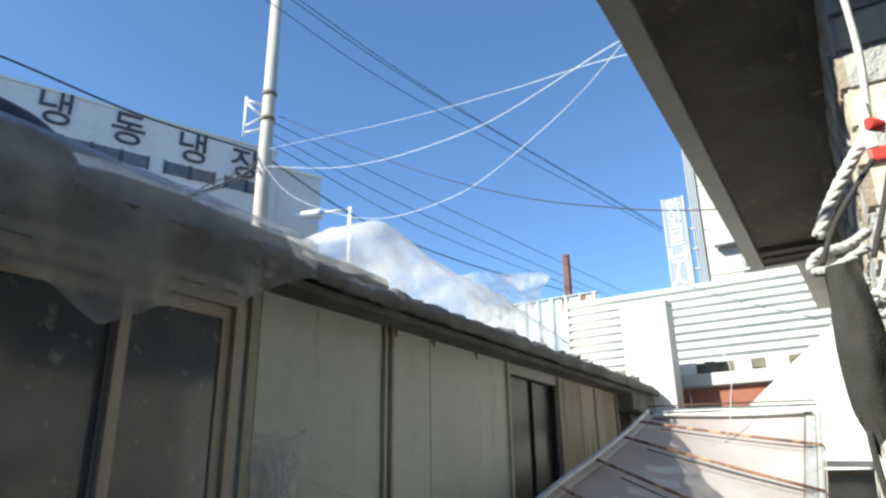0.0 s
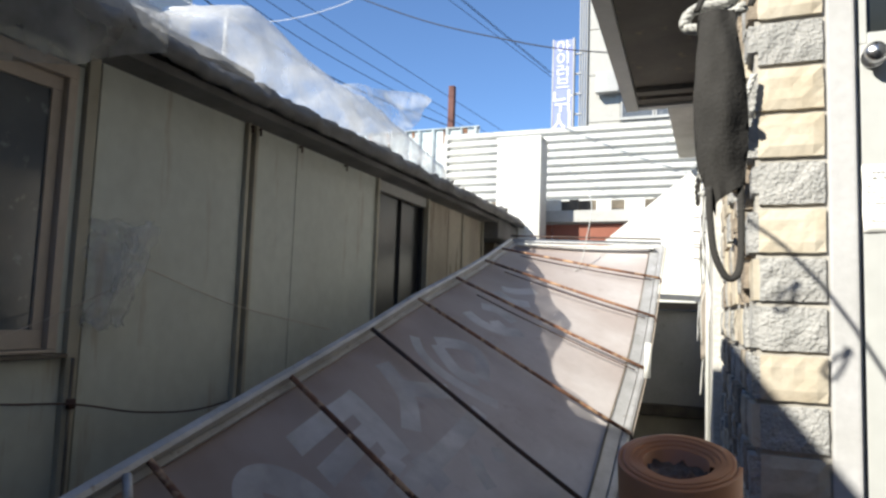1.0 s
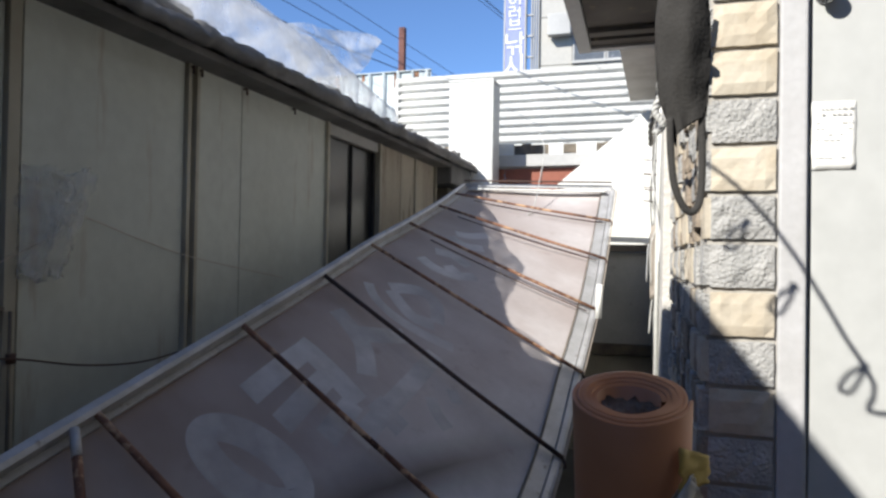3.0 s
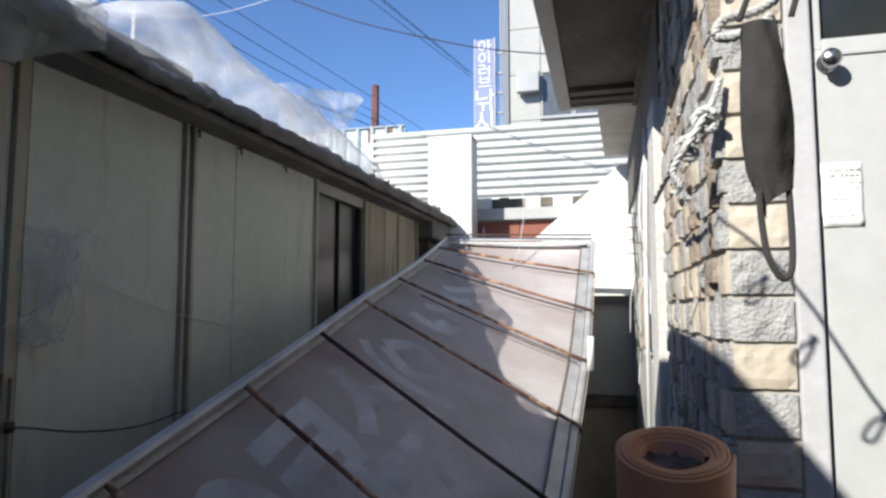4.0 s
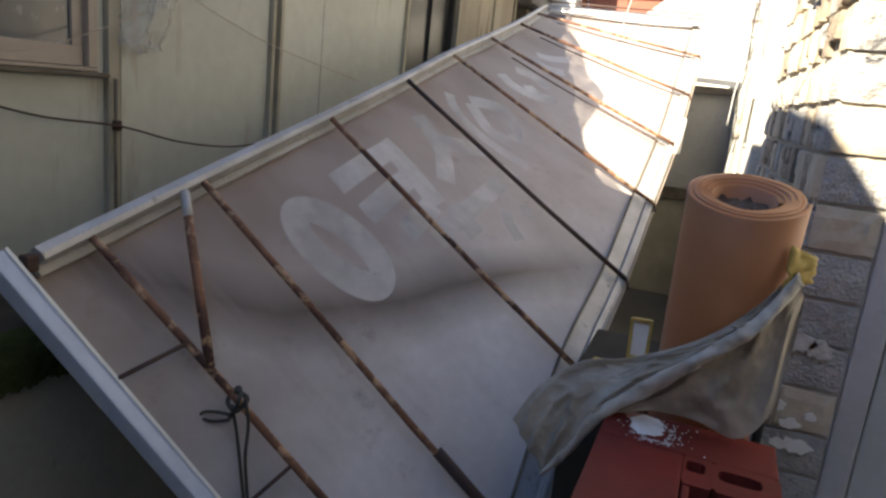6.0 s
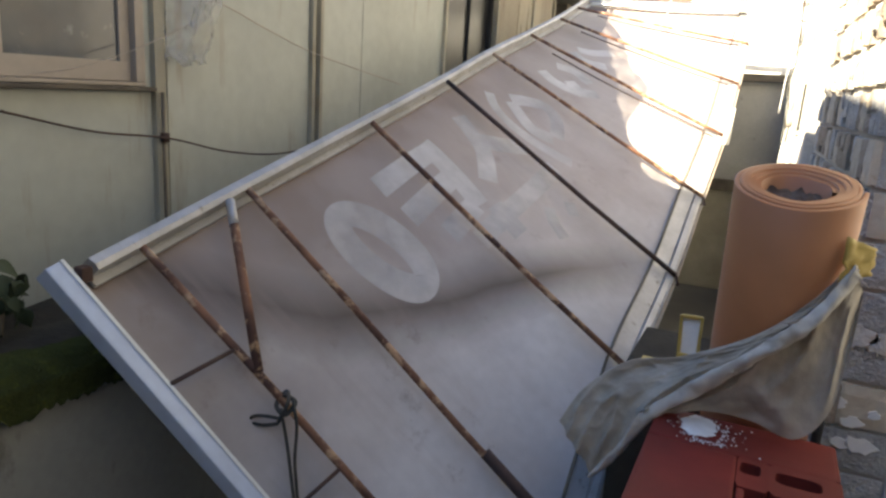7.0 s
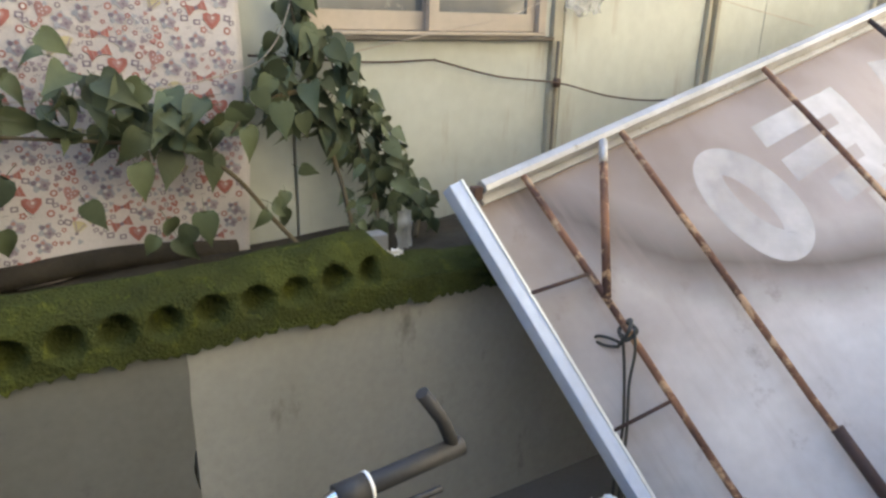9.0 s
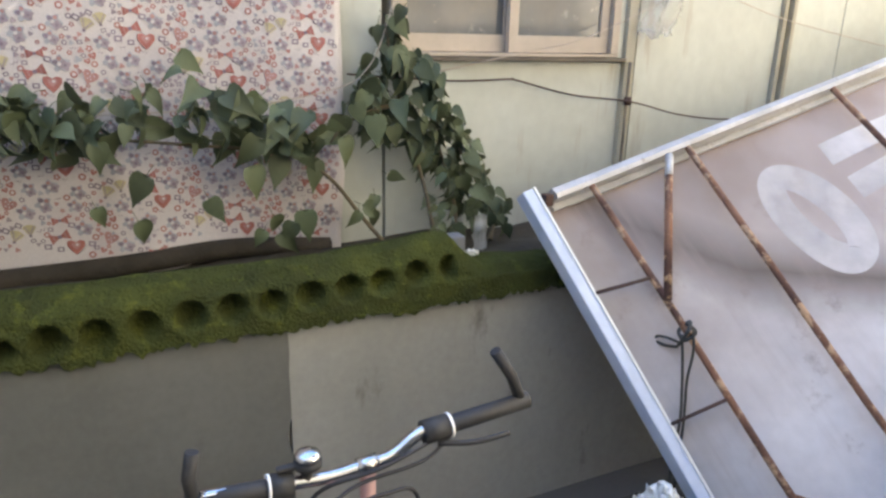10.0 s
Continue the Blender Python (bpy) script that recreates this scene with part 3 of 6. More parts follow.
def tarp_fn(u, v):
    y = 0.16 + v * 2.5
    top = 0.09 + 0.05 * v
    a = math.pi * u
    w = Vector((y * 1.3, u * 2.2, 2.5))
    return Vector((-2.06 + 0.22 * math.cos(a), y, 2.735 + max(0.05, top) * math.sin(a) ** 0.7 + 0.035 * noise.noise(w) + 0.012 * noise.noise(w * 4)))


part("cover", thicken(grid(tarp_fn, 24, 70), 0.003), M_TARP, tarp)
M_GREY_FILM = film_mat("grey_hanging_film", 0.22, 0.75, 0.30)
# greyer base than the sheeting on the roof
M_GREY_FILM.node_tree.nodes["Principled BSDF"].inputs["Base Color"].default_value = (0.36, 0.36, 0.35, 1)
HANG = [(0.20, 2.42), (0.60, 2.40), (0.80, 2.385), (0.96, 2.37), (1.10, 2.28), (1.27, 2.37), (1.60, 2.46), (1.80, 2.57), (1.95, 2.63)]


def hang_low(y):
    for (ya, za), (yb, zb) in zip(HANG, HANG[1:]):
        if y <= yb:
            return za + (zb - za) * (y - ya) / (yb - ya)
    return HANG[-1][1]


def skirt_fn(u, v):
    y = 0.20 + 1.75 * v
    end = hang_low(y)
    w = 0.012 * noise.noise((y * 6, u * 2, 1)) + 0.006 * noise.noise((y * 19, u * 5, 1))
    if u < 0.4:
        a = u / 0.4
        return Vector((-1.86 + 0.20 * a, y, 2.855 - 0.095 * a * a + w))
    a = (u - 0.4) / 0.6
    return Vector((-1.66 - 0.03 * a + w + 0.02 * a * math.sin(y * 17), y, 2.76 + (end - 2.76) * a))


part("hanging_film", grid(skirt_fn, 30, 90), M_GREY_FILM, tarp, "greyish half-clear film hanging over the window head")
tank = thing("roof_tank", (-2.75, 0.95, 2.75), "dark rounded water tank standing on the roof", "water tank")
tb = bmesh.new()
bmesh.ops.create_uvsphere(tb, u_segments=36, v_segments=20, radius=1.0, matrix=Matrix.Translation((-2.75, 1.08, 3.00)) @ Matrix.Diagonal((0.36, 0.46, 0.36, 1)))
part("drum", smooth(tb), M_TANK, tank)
part("foot", tube([(-2.75, 1.10, 2.70), (-2.75, 1.10, 2.90)], 0.28, 24), M_TANK, tank)


def flap_fn(u, v):
    w = Vector((u * 3, v * 3, 4.0))
    a = Vector((-2.1, 3.85 + 0.70 * u, 2.84 + 0.12 * u))
    lift = Vector((-0.05, 0.85 * u + 0.10, 0.66 - 0.06 * u))
    return a + lift * v * (0.55 + 0.55 * u) + Vector((0.10, 0.05, 0.06)) * noise.noise(w) + Vector((0.06 * math.sin(v * 5), 0, 0))


part("flap", grid(flap_fn, 22, 22), M_FILM, film, "loose corner of film standing up in the wind")

# ---- old sign laid as a canopy ----
KNOTS = [  # upper end, lower end of each cross line, from near to far
    ((-1.365, 1.130, 1.150), (-0.43, 1.56, -0.07)),
    ((-1.390, 1.327, 1.189), (-0.31, 1.62, 0.12)),
    ((-1.392, 1.721, 1.295), (-0.31, 1.895, 0.325)),
    ((-1.393, 2.418, 1.483), (-0.300, 2.385, 0.728)),
    ((-1.403, 3.085, 1.661), (-0.289, 3.088, 0.929)),
    ((-1.410, 3.646, 1.821), (-0.275, 3.643, 1.204)),
    ((-1.420, 4.257, 1.974), (-0.262, 4.260, 1.475)),
    ((-1.450, 4.930, 2.140), (-0.272, 4.931, 1.775)),
    ((-1.500, 5.510, 2.285), (-0.283, 5.510, 2.064)),
    ((-1.575, 6.080, 2.415), (-0.293, 6.077, 2.375)),
]
UP = curve([k[0] for k in KNOTS], 8)
LOW = curve([k[1] for k in KNOTS], 8)
NV = len(UP) - 1


def at_v(line, v):
    k = min(max(v, 0.0), 1.0) * NV
    i = min(int(k), NV - 1)
    return line[i].lerp(line[i + 1], k - i)


def on_sheet(u, v, lift=0.0):
    a, b = at_v(UP, v), at_v(LOW, v)
    p = a.lerp(b, u)
    up = (b - a).cross(at_v(UP, min(v + 0.02, 1)) - at_v(UP, max(v - 0.02, 0))).normalized()
    if up.z < 0:
        up = -up
    sag = -0.045 - 0.012 * math.sin(math.pi * u) * (1 + 0.6 * math.sin(v * 9 * math.pi)) + 0.006 * noise.noise(p * 2.2)
    return p + up * (sag + lift)


canopy = thing("sign_canopy", (-0.9, 3.6, 0.0), "faded old signboard laid sloping as a canopy, rusty bars across it", "canopy")
sb = grid(lambda u, v: on_sheet(u, v), 24, 90, uv=True, flip=False)
part("sheet", sb, M_SHEET, canopy, "faded grey-white sign sheeting with ghost letters and brown dirt")
for k, (a, b) in enumerate(KNOTS[1:-1]):
    a, b = Vector(a), Vector(b)
    d = (b - a).normalized()
    bar = part("bar", tube([a - d * 0.03, a.lerp(b, 0.3) + Vector((0, 0.004, -0.004)), a.lerp(b, 0.65) + Vector((0, -0.004, -0.006)), b + d * 0.02], 0.011 if k < 4 else 0.0095, 8), (M_RUST if k != 3 else M_RUST_DARK), canopy)
    part("hook", tube([b + d * 0.02, b + d * 0.035 + Vector((0, 0, -0.03)), b + Vector((0.0, -0.02, -0.05))], 0.007, 6), M_RUST_DARK, bar)
    if k >= 5:
        e = [a.lerp(b, q) + Vector((0, -0.10 + 0.05 * q, -0.028 - 0.015 * math.sin(3.1 * q))) for q in (0.15, 0.4, 0.7, 0.97)]
        part("tie_wire", tube(curve(e, 5), 0.004, 5), M_RUST_DARK, bar)
# V brace and short rods at the near end
L7, L8, R8 = Vector(KNOTS[2][0]), Vector(KNOTS[1][0]), Vector(KNOTS[1][1])
foot = L8.lerp(R8, 0.283) + Vector((0, 0, 0.006))
part("brace", tube([L7 + Vector((0.012, -0.09, -0.02)), foot], 0.0125, 8), M_RUST, canopy, "rusty round brace, its top worn pale")
low_joint = L8.lerp(R8, 0.69)
part("brace", tube([low_joint, Vector(KNOTS[2][0]).lerp(Vector(KNOTS[2][1]), 0.95) + Vector((0, -0.02, -0.01))], 0.010, 8), M_RUST, canopy)
part("brace_tip", tube([L7 + Vector((0.012, -0.09, -0.02)), (L7 + Vector((0.012, -0.09, -0.02))).lerp(foot, 0.16)], 0.0135, 8), M_ALU, canopy)
E0, E1 = Vector((-1.401, 1.113, 1.197)), Vector((-0.387, 1.559, -0.13))
for q, r in ((0.226, 0.2176), (0.492, 0.470)):
    part("rod", tube([L8.lerp(R8, q) + Vector((0, 0, -0.002)), E0.lerp(E1, r)], 0.006, 6), M_RUST_DARK, canopy)
part("sleeve", tube([L7.lerp(Vector(KNOTS[2][1]), 0.725), L7.lerp(Vector(KNOTS[2][1]), 0.99)], 0.018, 8), M_RUST_DARK, canopy, "dark pipe sleeve on a bar")
# edges: upper rail, lower channel, far rail, near end cap


def rail(u0, off, w, h, name, m, v0=0.0, v1=1.0, n=60, lip=1.25):
    """A profile along the sheet's edge at u0: off is (across, above), w across, h above."""
    bm = bmesh.new()
    rings = []
    for k in range(n + 1):
        v = v0 + (v1 - v0) * k / n
        a, b = at_v(UP, v), at_v(LOW, v)
        s = (b - a).normalized()
        d = (at_v(UP, min(v + 0.02, 1)).lerp(at_v(LOW, min(v + 0.02, 1)), u0) - at_v(UP, max(v - 0.02, 0)).lerp(at_v(LOW, max(v - 0.02, 0)), u0)).normalized()
        u = s.cross(d).normalized()
        if u.z < 0:
            u = -u
        p = a.lerp(b, u0) + s * off[0] + u * off[1]
        rings.append([bm.verts.new(p + s * i * w / 2 + u * j * h / 2) for i, j in ((-1, -1), (1, -1), (1, 1), (0.2, lip), (-1, 1))])
    for a, b in zip(rings, rings[1:]):
        for i in range(5):
            bm.faces.new((a[i], b[i], b[(i + 1) % 5], a[(i + 1) % 5]))
    bm.faces.new(rings[0])
    bm.faces.new(rings[-1][::-1])
    bmesh.ops.recalc_face_normals(bm, faces=bm.faces)
    return part(name, bm, m, canopy)


rail(0.0, (-0.018, -0.012), 0.036, 0.045, "upper_rail", M_ALU, 0.03)
rail(0.0, (0.012, -0.038), 0.022, 0.012, "rail_lip", M_ALU, 0.03, lip=1.0)
rail(1.0, (0.006, -0.030), 0.036, 0.030, "lower_channel", M_ALU)
rail(1.0, (-0.050, -0.036), 0.066, 0.012, "lower_strip", M_ALU, lip=1.0)
rail(1.0, (-0.090, -0.030), 0.007, 0.012, "seal", M_SILL)
rail(1.0, (0.036, -0.040), 0.010, 0.030, "lower_lip", M_SASH)
fa, fb = UP[-1], LOW[-1]
part("far_rail", beam(fa, fb, 0.03, 0.03, bevel=0.003), M_ALU, canopy)
part("far_rod", tube([fa + Vector((0, -0.05, 0.035)), fb + Vector((0, -0.05, 0.035))], 0.007, 6), M_RUST_DARK, canopy)
part("far_strip", beam(fa + Vector((0.05, -0.08, -0.045)), fb + Vector((-0.05, -0.08, -0.045)), 0.10, 0.012), M_WHITE, canopy)
CAP_UP = Vector((0.797, -0.018, 0.603))
CAP_OUT = Vector((0.142, -0.965, -0.216)).normalized()


def cap_beam(out, up, w, h, bevel):
    shift = CAP_OUT * out + CAP_UP * up
    return beam(E0 + shift, E1 + shift, w, h, CAP_UP, bevel)


part("end_cap", cap_beam(0.026, -0.026, 0.042, 0.050, 0.007), M_ENDCAP, canopy, "pale blue-white folded metal end cap")
part("end_lip", cap_beam(0.002, -0.004, 0.009, 0.016, 0.002), M_WHITE, canopy)
part("end_return", cap_beam(-0.004, -0.034, 0.010, 0.042, 0.002), M_ALU, canopy)
part("corner_clip", box(-1.395, -1.365, 1.135, 1.165, 1.140, 1.178, 0.005), M_RUST_DARK, canopy)


# ghost letters left on the sheeting
def ghost(strokes, half):
    bm = bmesh.new()
    for line in strokes:
        pts = curve([(u, v, 0) for u, v in line], 8)
        prev = None
        for k, p in enumerate(pts):
            d = (pts[min(k + 1, len(pts) - 1)] - pts[max(k - 1, 0)])
            d = Vector((d.x * 1.3, d.y * 5.2, 0)).normalized()
            s = Vector((-d.y / 1.3, d.x / 5.2, 0)) * half
            row = [bm.verts.new(on_sheet(q.x, q.y, 0.0014)) for q in (p - s, p, p + s)]
            if prev:
                for i in range(2):
                    bm.faces.new((prev[i], row[i], row[i + 1], prev[i + 1])).smooth = True
            prev = row
    return part("ghost_letter", bm, M_GHOST, canopy)


RING = [k * math.pi / 8 for k in range(19)]
ghost([[(0.29 + 0.135 * math.cos(q), 0.275 + 0.0145 * math.sin(q) + 0.006 * math.cos(q)) for q in RING]], 0.046)
ghost([[(0.13, 0.366), (0.20, 0.367), (0.30, 0.365), (0.40, 0.361)], [(0.165, 0.362), (0.162, 0.335), (0.160, 0.304)], [(0.275, 0.360), (0.277, 0.335), (0.278, 0.306)], [(0.388, 0.358), (0.390, 0.340), (0.392, 0.321)]], 0.046)
ghost([[(0.488, 0.468), (0.482, 0.420), (0.476, 0.376)], [(0.474, 0.366), (0.472, 0.352), (0.470, 0.336)], [(0.43, 0.372), (0.49, 0.370), (0.55, 0.368)]], 0.043)
ghost([[(0.12, 0.426), (0.20, 0.421), (0.28, 0.412), (0.36, 0.388)], [(0.235, 0.421), (0.29, 0.438), (0.36, 0.462)]], 0.046)
ghost([[(0.112, 0.498), (0.17, 0.484), (0.25, 0.478), (0.35, 0.480), (0.45, 0.486), (0.53, 0.493)]], 0.032)
ghost([[(0.19, 0.516), (0.24, 0.532), (0.31, 0.545), (0.38, 0.538), (0.43, 0.512)], [(0.20, 0.512), (0.27, 0.502), (0.34, 0.497), (0.42, 0.506)]], 0.041)
ghost([[(0.175, 0.610), (0.26, 0.604), (0.36, 0.612), (0.44, 0.632)], [(0.20, 0.645), (0.28, 0.655), (0.38, 0.648)], [(0.30, 0.625), (0.40, 0.612)]], 0.042)
ghost([[(0.20, 0.722), (0.27, 0.732), (0.36, 0.757)], [(0.19, 0.705), (0.28, 0.698), (0.38, 0.712)]], 0.042)
ghost([[(0.56, 0.415), (0.60, 0.405), (0.66, 0.398)], [(0.60, 0.440), (0.64, 0.430)]], 0.030)

# black cord tied to the near bar
cord = thing("tied_cord", (-1.03, 1.43, 0.85), "thin black cord knotted round a rusty bar, ends hanging", "cord")
kn = L8.lerp(R8, 0.345)
part("knot", tube(curve([kn + Vector(q) for q in ((0.0, 0, 0.02), (0.03, 0.01, 0.0), (0.02, -0.02, -0.025), (-0.015, -0.01, -0.01), (-0.005, 0.02, 0.018), (0.025, -0.015, 0.005), (0, -0.02, -0.05))], 6), 0.006, 6), M_CORD, cord)
part("loop", tube(curve([kn + Vector(q) for q in ((0, -0.02, -0.04), (-0.03, -0.035, -0.035), (-0.06, -0.045, -0.040), (-0.068, -0.05, -0.055), (-0.035, -0.04, -0.060), (0, -0.02, -0.055))], 6), 0.0045, 6), M_CORD, cord)
C1 = [kn + Vector((0.0, -0.012, -0.015)), kn + Vector((0.030, -0.025, -0.09)), Vector((-0.950, 1.378, 0.64)), Vector((-0.918, 1.350, 0.575)), Vector((-0.908, 1.330, 0.45)), Vector((-0.900, 1.325, 0.2))]
part("end", tube(curve(C1, 6), 0.0042, 6), M_CORD, cord)
C2 = [kn + Vector((0.03, 0.0, 0.012)), kn + Vector((0.055, -0.015, -0.05)), kn + Vector((0.065, -0.035, -0.13)), Vector((-0.935, 1.380, 0.62)), Vector((-0.905, 1.352, 0.56)), Vector((-0.890, 1.335, 0.42)), Vector((-0.885, 1.33, 0.2))]
part("end", tube(curve(C2, 6), 0.0042, 6), M_CORD, cord)

# thin wire strung along the west wall
wire = part("wall_wire", tube(curve([(WX + 0.05, 0.66, 1.515), (WX + 0.03, 1.05, 1.490), (WX + 0.03, 1.29, 1.494), (WX + 0.03, 1.32, 1.490), (WX + 0.03, 1.58, 1.432), (WX + 0.05, 1.852, 1.403), (WX + 0.03, 2.15, 1.340), (WX + 0.03, 2.45, 1.312), (WX + 0.03, 2.75, 1.335)], 8), 0.0035, 6), M_RUST_DARK, None, "thin dark wire strung along the panel wall", "wire")
part("wall_wire", tube(curve([(WX + 0.02, 0.90, 1.50), (WX + 0.06, 1.30, 1.585), (WX + 0.06, 1.6, 1.645), (WX + 0.03, 2.0, 1.80), (WX + 0.03, 2.1, 1.88), (WX + 0.03, 2.4, 1.81), (WX + 0.03, 2.75, 1.735), (WX + 0.03, 3.5, 1.63)], 8), 0.0022, 5), M_SASH, None, "thin pale string sagging across the panel wall", "wire")
bag = thing("plastic_bag", (WX + 0.02, 2.05, 1.66), "crumpled clear plastic bag hanging on the panel wall", "plastic bag")
part("neck", tube(curve([(WX + 0.02, 2.08, 2.0), (WX + 0.03, 2.085, 1.96), (WX + 0.02, 2.07, 1.93)], 4), 0.008, 6), M_FILM, bag)
part("bag_body", thicken(grid(lambda u, v: Vector((WX + 0.015 + 0.05 * math.sin(math.pi * u) * math.sin(math.pi * min(1, v + 0.1)) + 0.03 * (1 - abs(noise.noise((u * 9, v * 7, 0)))) ** 3, 1.87 + 0.31 * u * (0.55 + 0.45 * v) + 0.03 * noise.noise((v * 4, u * 3, 2)), 1.66 + 0.38 * v + 0.04 * noise.noise((u * 4, 1, v)))), 36, 44), 0.001), M_BAG, bag)

# ---- planter, moss and vine under the curtain ----
low = thing("wall_low", (-1.45, 0.0, 0.0), "grey rendered retaining wall with mossy top", "wall", kind="structure")
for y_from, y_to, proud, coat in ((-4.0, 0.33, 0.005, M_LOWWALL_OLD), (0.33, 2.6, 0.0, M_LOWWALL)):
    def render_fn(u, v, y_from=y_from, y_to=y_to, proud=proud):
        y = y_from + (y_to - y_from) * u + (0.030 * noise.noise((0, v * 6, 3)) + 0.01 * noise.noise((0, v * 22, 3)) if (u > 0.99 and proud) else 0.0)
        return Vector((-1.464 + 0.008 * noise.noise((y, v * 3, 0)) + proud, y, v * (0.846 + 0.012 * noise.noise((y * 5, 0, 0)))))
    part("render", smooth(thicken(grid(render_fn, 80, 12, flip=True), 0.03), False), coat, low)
part("core", box(-1.90, -1.475, -4, 2.6, 0, 0.84), M_LOWWALL, low)


def moss_fn(u, v):
    y = -2.4 + 3.95 * v
    # profile from the face of the blocks up and over to the back
    rise = 0.03 * max(0.0, min(1.0, (y - 0.4) / 0.4))
    pts = [(-1.408, 0.853), (-1.414, 0.91), (-1.430, 0.968), (-1.470, 1.006 + rise), (-1.53, 1.018 + rise), (-1.61, 0.990 + rise), (-1.70, 0.935)]
    k = u * (len(pts) - 1)
    i = min(int(k), len(pts) - 2)
    f = k - i
    x, z = (pts[i][0] * (1 - f) + pts[i + 1][0] * f, pts[i][1] * (1 - f) + pts[i + 1][1] * f)
    fade = 1.0 - 0.55 * max(0.0, min(1.0, (y - 0.86) / 0.12)) if u > 0.2 else 1.0
    z = 0.85 + (z - 0.85) * fade
    w = Vector((x * 9, y * 9, z * 9))
    k = noise.noise(w) * 0.010 + noise.noise(w * 3) * 0.005
    dip = 0.0
    if u < 0.55 and y < 0.86:
        cell = math.floor((y + 2.4) / 0.110)
        wob = noise.noise((cell * 3.7, 1.3, 0.0))
        q = ((y + 2.4) % 0.110) / 0.110 - 0.5 + 0.10 * noise.noise((cell * 5.1, 4.0, 0.0)) + 0.25 * (k / 0.02) * 0.3
        h = (z - 0.915 - 0.04 * y - 0.012 * wob) / (0.040 + 0.012 * noise.noise((cell * 2.3, 9.0, 0.0))) + 4.0 * k
        dip = 0.060 * min(1.0, 1.2 * (1 - (q * 2.6) ** 2 - h * h)) if (q * 2.6) ** 2 + h * h < 1 else 0.0
    ragged = 0.016 * noise.noise((y * 8, 0, 5)) + 0.022 * noise.noise((y * 30, 0, 5)) + 0.014 * noise.noise((y * 70, 0, 5)) if u < 0.05 else 0.0
    return Vector((x + k - dip, y, z + k + ragged - 0.01 * (u < 0.05)))


part("moss", grid(moss_fn, 40, 420, flip=True), M_MOSS, low, "thick green moss over hollow blocks, dark core holes along the face").data.update()
part("soil", grid(lambda u, v: Vector((-1.91 + 0.36 * u, -4 + 6.4 * v, 0.93 + 0.03 * noise.noise((u * 5, v * 20, 0)))), 10, 80, flip=True), M_SOIL_TONE, low)

# litter by the moss
lit = thing("crushed_carton", (-1.60, 0.86, 0.98), "small crushed yellow and grey carton among the leaves", "carton")
part("side", box(-1.62, -1.60, 0.862, 0.888, 0.925, 1.015, 0.003), M_YELLOW, lit)
part("body", box(-1.64, -1.58, 0.890, 0.972, 0.915, 1.005, 0.008), M_TARP, lit)
part("plastic_scrap", grid(lambda u, v: Vector((-1.52 + 0.03 * noise.noise((u * 5, v * 5, 0)), 0.92 + 0.07 * u, 0.955 + 0.02 * v + 0.012 * noise.noise((u * 9, v * 9, 3)))), 8, 5), M_PAPER, None, "torn scrap of white plastic on the moss", "litter")
part("plastic_scrap", grid(lambda u, v: Vector((-1.56 + 0.03 * noise.noise((u * 4, v * 4, 7)), 0.99 + 0.05 * u, 0.96 + 0.12 * v)), 6, 8), M_FILM, None, "scrap of clear film in the leaves", "litter")

# printed cloth hung on the wall


def cloth_x(y, z):
    return -1.862 + 0.006 * math.sin(z * 21 + y * 3) * max(0.0, 1.3 - z) * 2 + 0.012 * math.sin(y * 9 + z * 2) + 0.02 * noise.noise((y * 2.2, z * 1.6, 0)) + 0.02 * max(0, 1.12 - z) * math.sin(y * 16)


def cloth_fn(u, v):
    y = -2.2 + 2.84 * u - 0.06 * max(0, 1.25 - (0.96 + 1.44 * v)) * (u > 0.8)
    z = 0.96 + 0.05 * noise.noise((u * 5, 0, 0)) * (1 - v) - 0.06 * u * (1 - v) + 1.44 * v
    return Vector((cloth_x(y, z), y, z))


M_CLOTH = mat("pale_print_cloth", (0.62, 0.58, 0.575), (0.55, 0.51, 0.51), 0.85, 4, 150, 0.15)
PRINTS = [mat("print_" + n, c, None, 0.85, 20, 150, 0.1) for n, c in (("red", (0.42, 0.16, 0.14)), ("mauve", (0.36, 0.30, 0.34)), ("rose", (0.46, 0.25, 0.24)), ("grey", (0.40, 0.41, 0.46)), ("yellow", (0.54, 0.47, 0.29)), ("plum", (0.25, 0.20, 0.25)))]
curtain = thing("print_cloth", (-1.87, -0.8, 1.0), "pale cloth with dense red and mauve print hung on the wall", "cloth")
part("cloth", thicken(grid(cloth_fn, 120, 60), 0.003), M_CLOTH, curtain)
rng = random.Random(5)


def print_shape(bm, y, z, turn, pts, lift):
    """One flat printed figure on the cloth, from its outline round (y, z)."""
    c, q = math.cos(turn), math.sin(turn)
    vs = []
    for a, b in pts:
        yy, zz = y + a * c - b * q, z + a * q + b * c
        vs.append(bm.verts.new((cloth_x(yy, zz) + 0.0032 + lift, yy, zz)))
    f = bm.faces.new(vs)
    f.normal_update()
    if f.normal.x < 0:
        f.normal_flip()


def around(n, fn):
    return [fn(2 * math.pi * k / n) for k in range(n)]


def heart(r):
    return around(14, lambda a: (r * math.sin(a) ** 3, r * (13 * math.cos(a) - 5 * math.cos(2 * a) - 2 * math.cos(3 * a)) / 15))


def disc(r, squash=1.0):
    return around(10, lambda a: (r * math.cos(a), r * squash * math.sin(a)))


def blot(r, k):
    return around(16, lambda a: ((r * (0.78 + 0.22 * math.cos(k * a)) * math.cos(a)), r * (0.78 + 0.22 * math.cos(k * a)) * math.sin(a)))


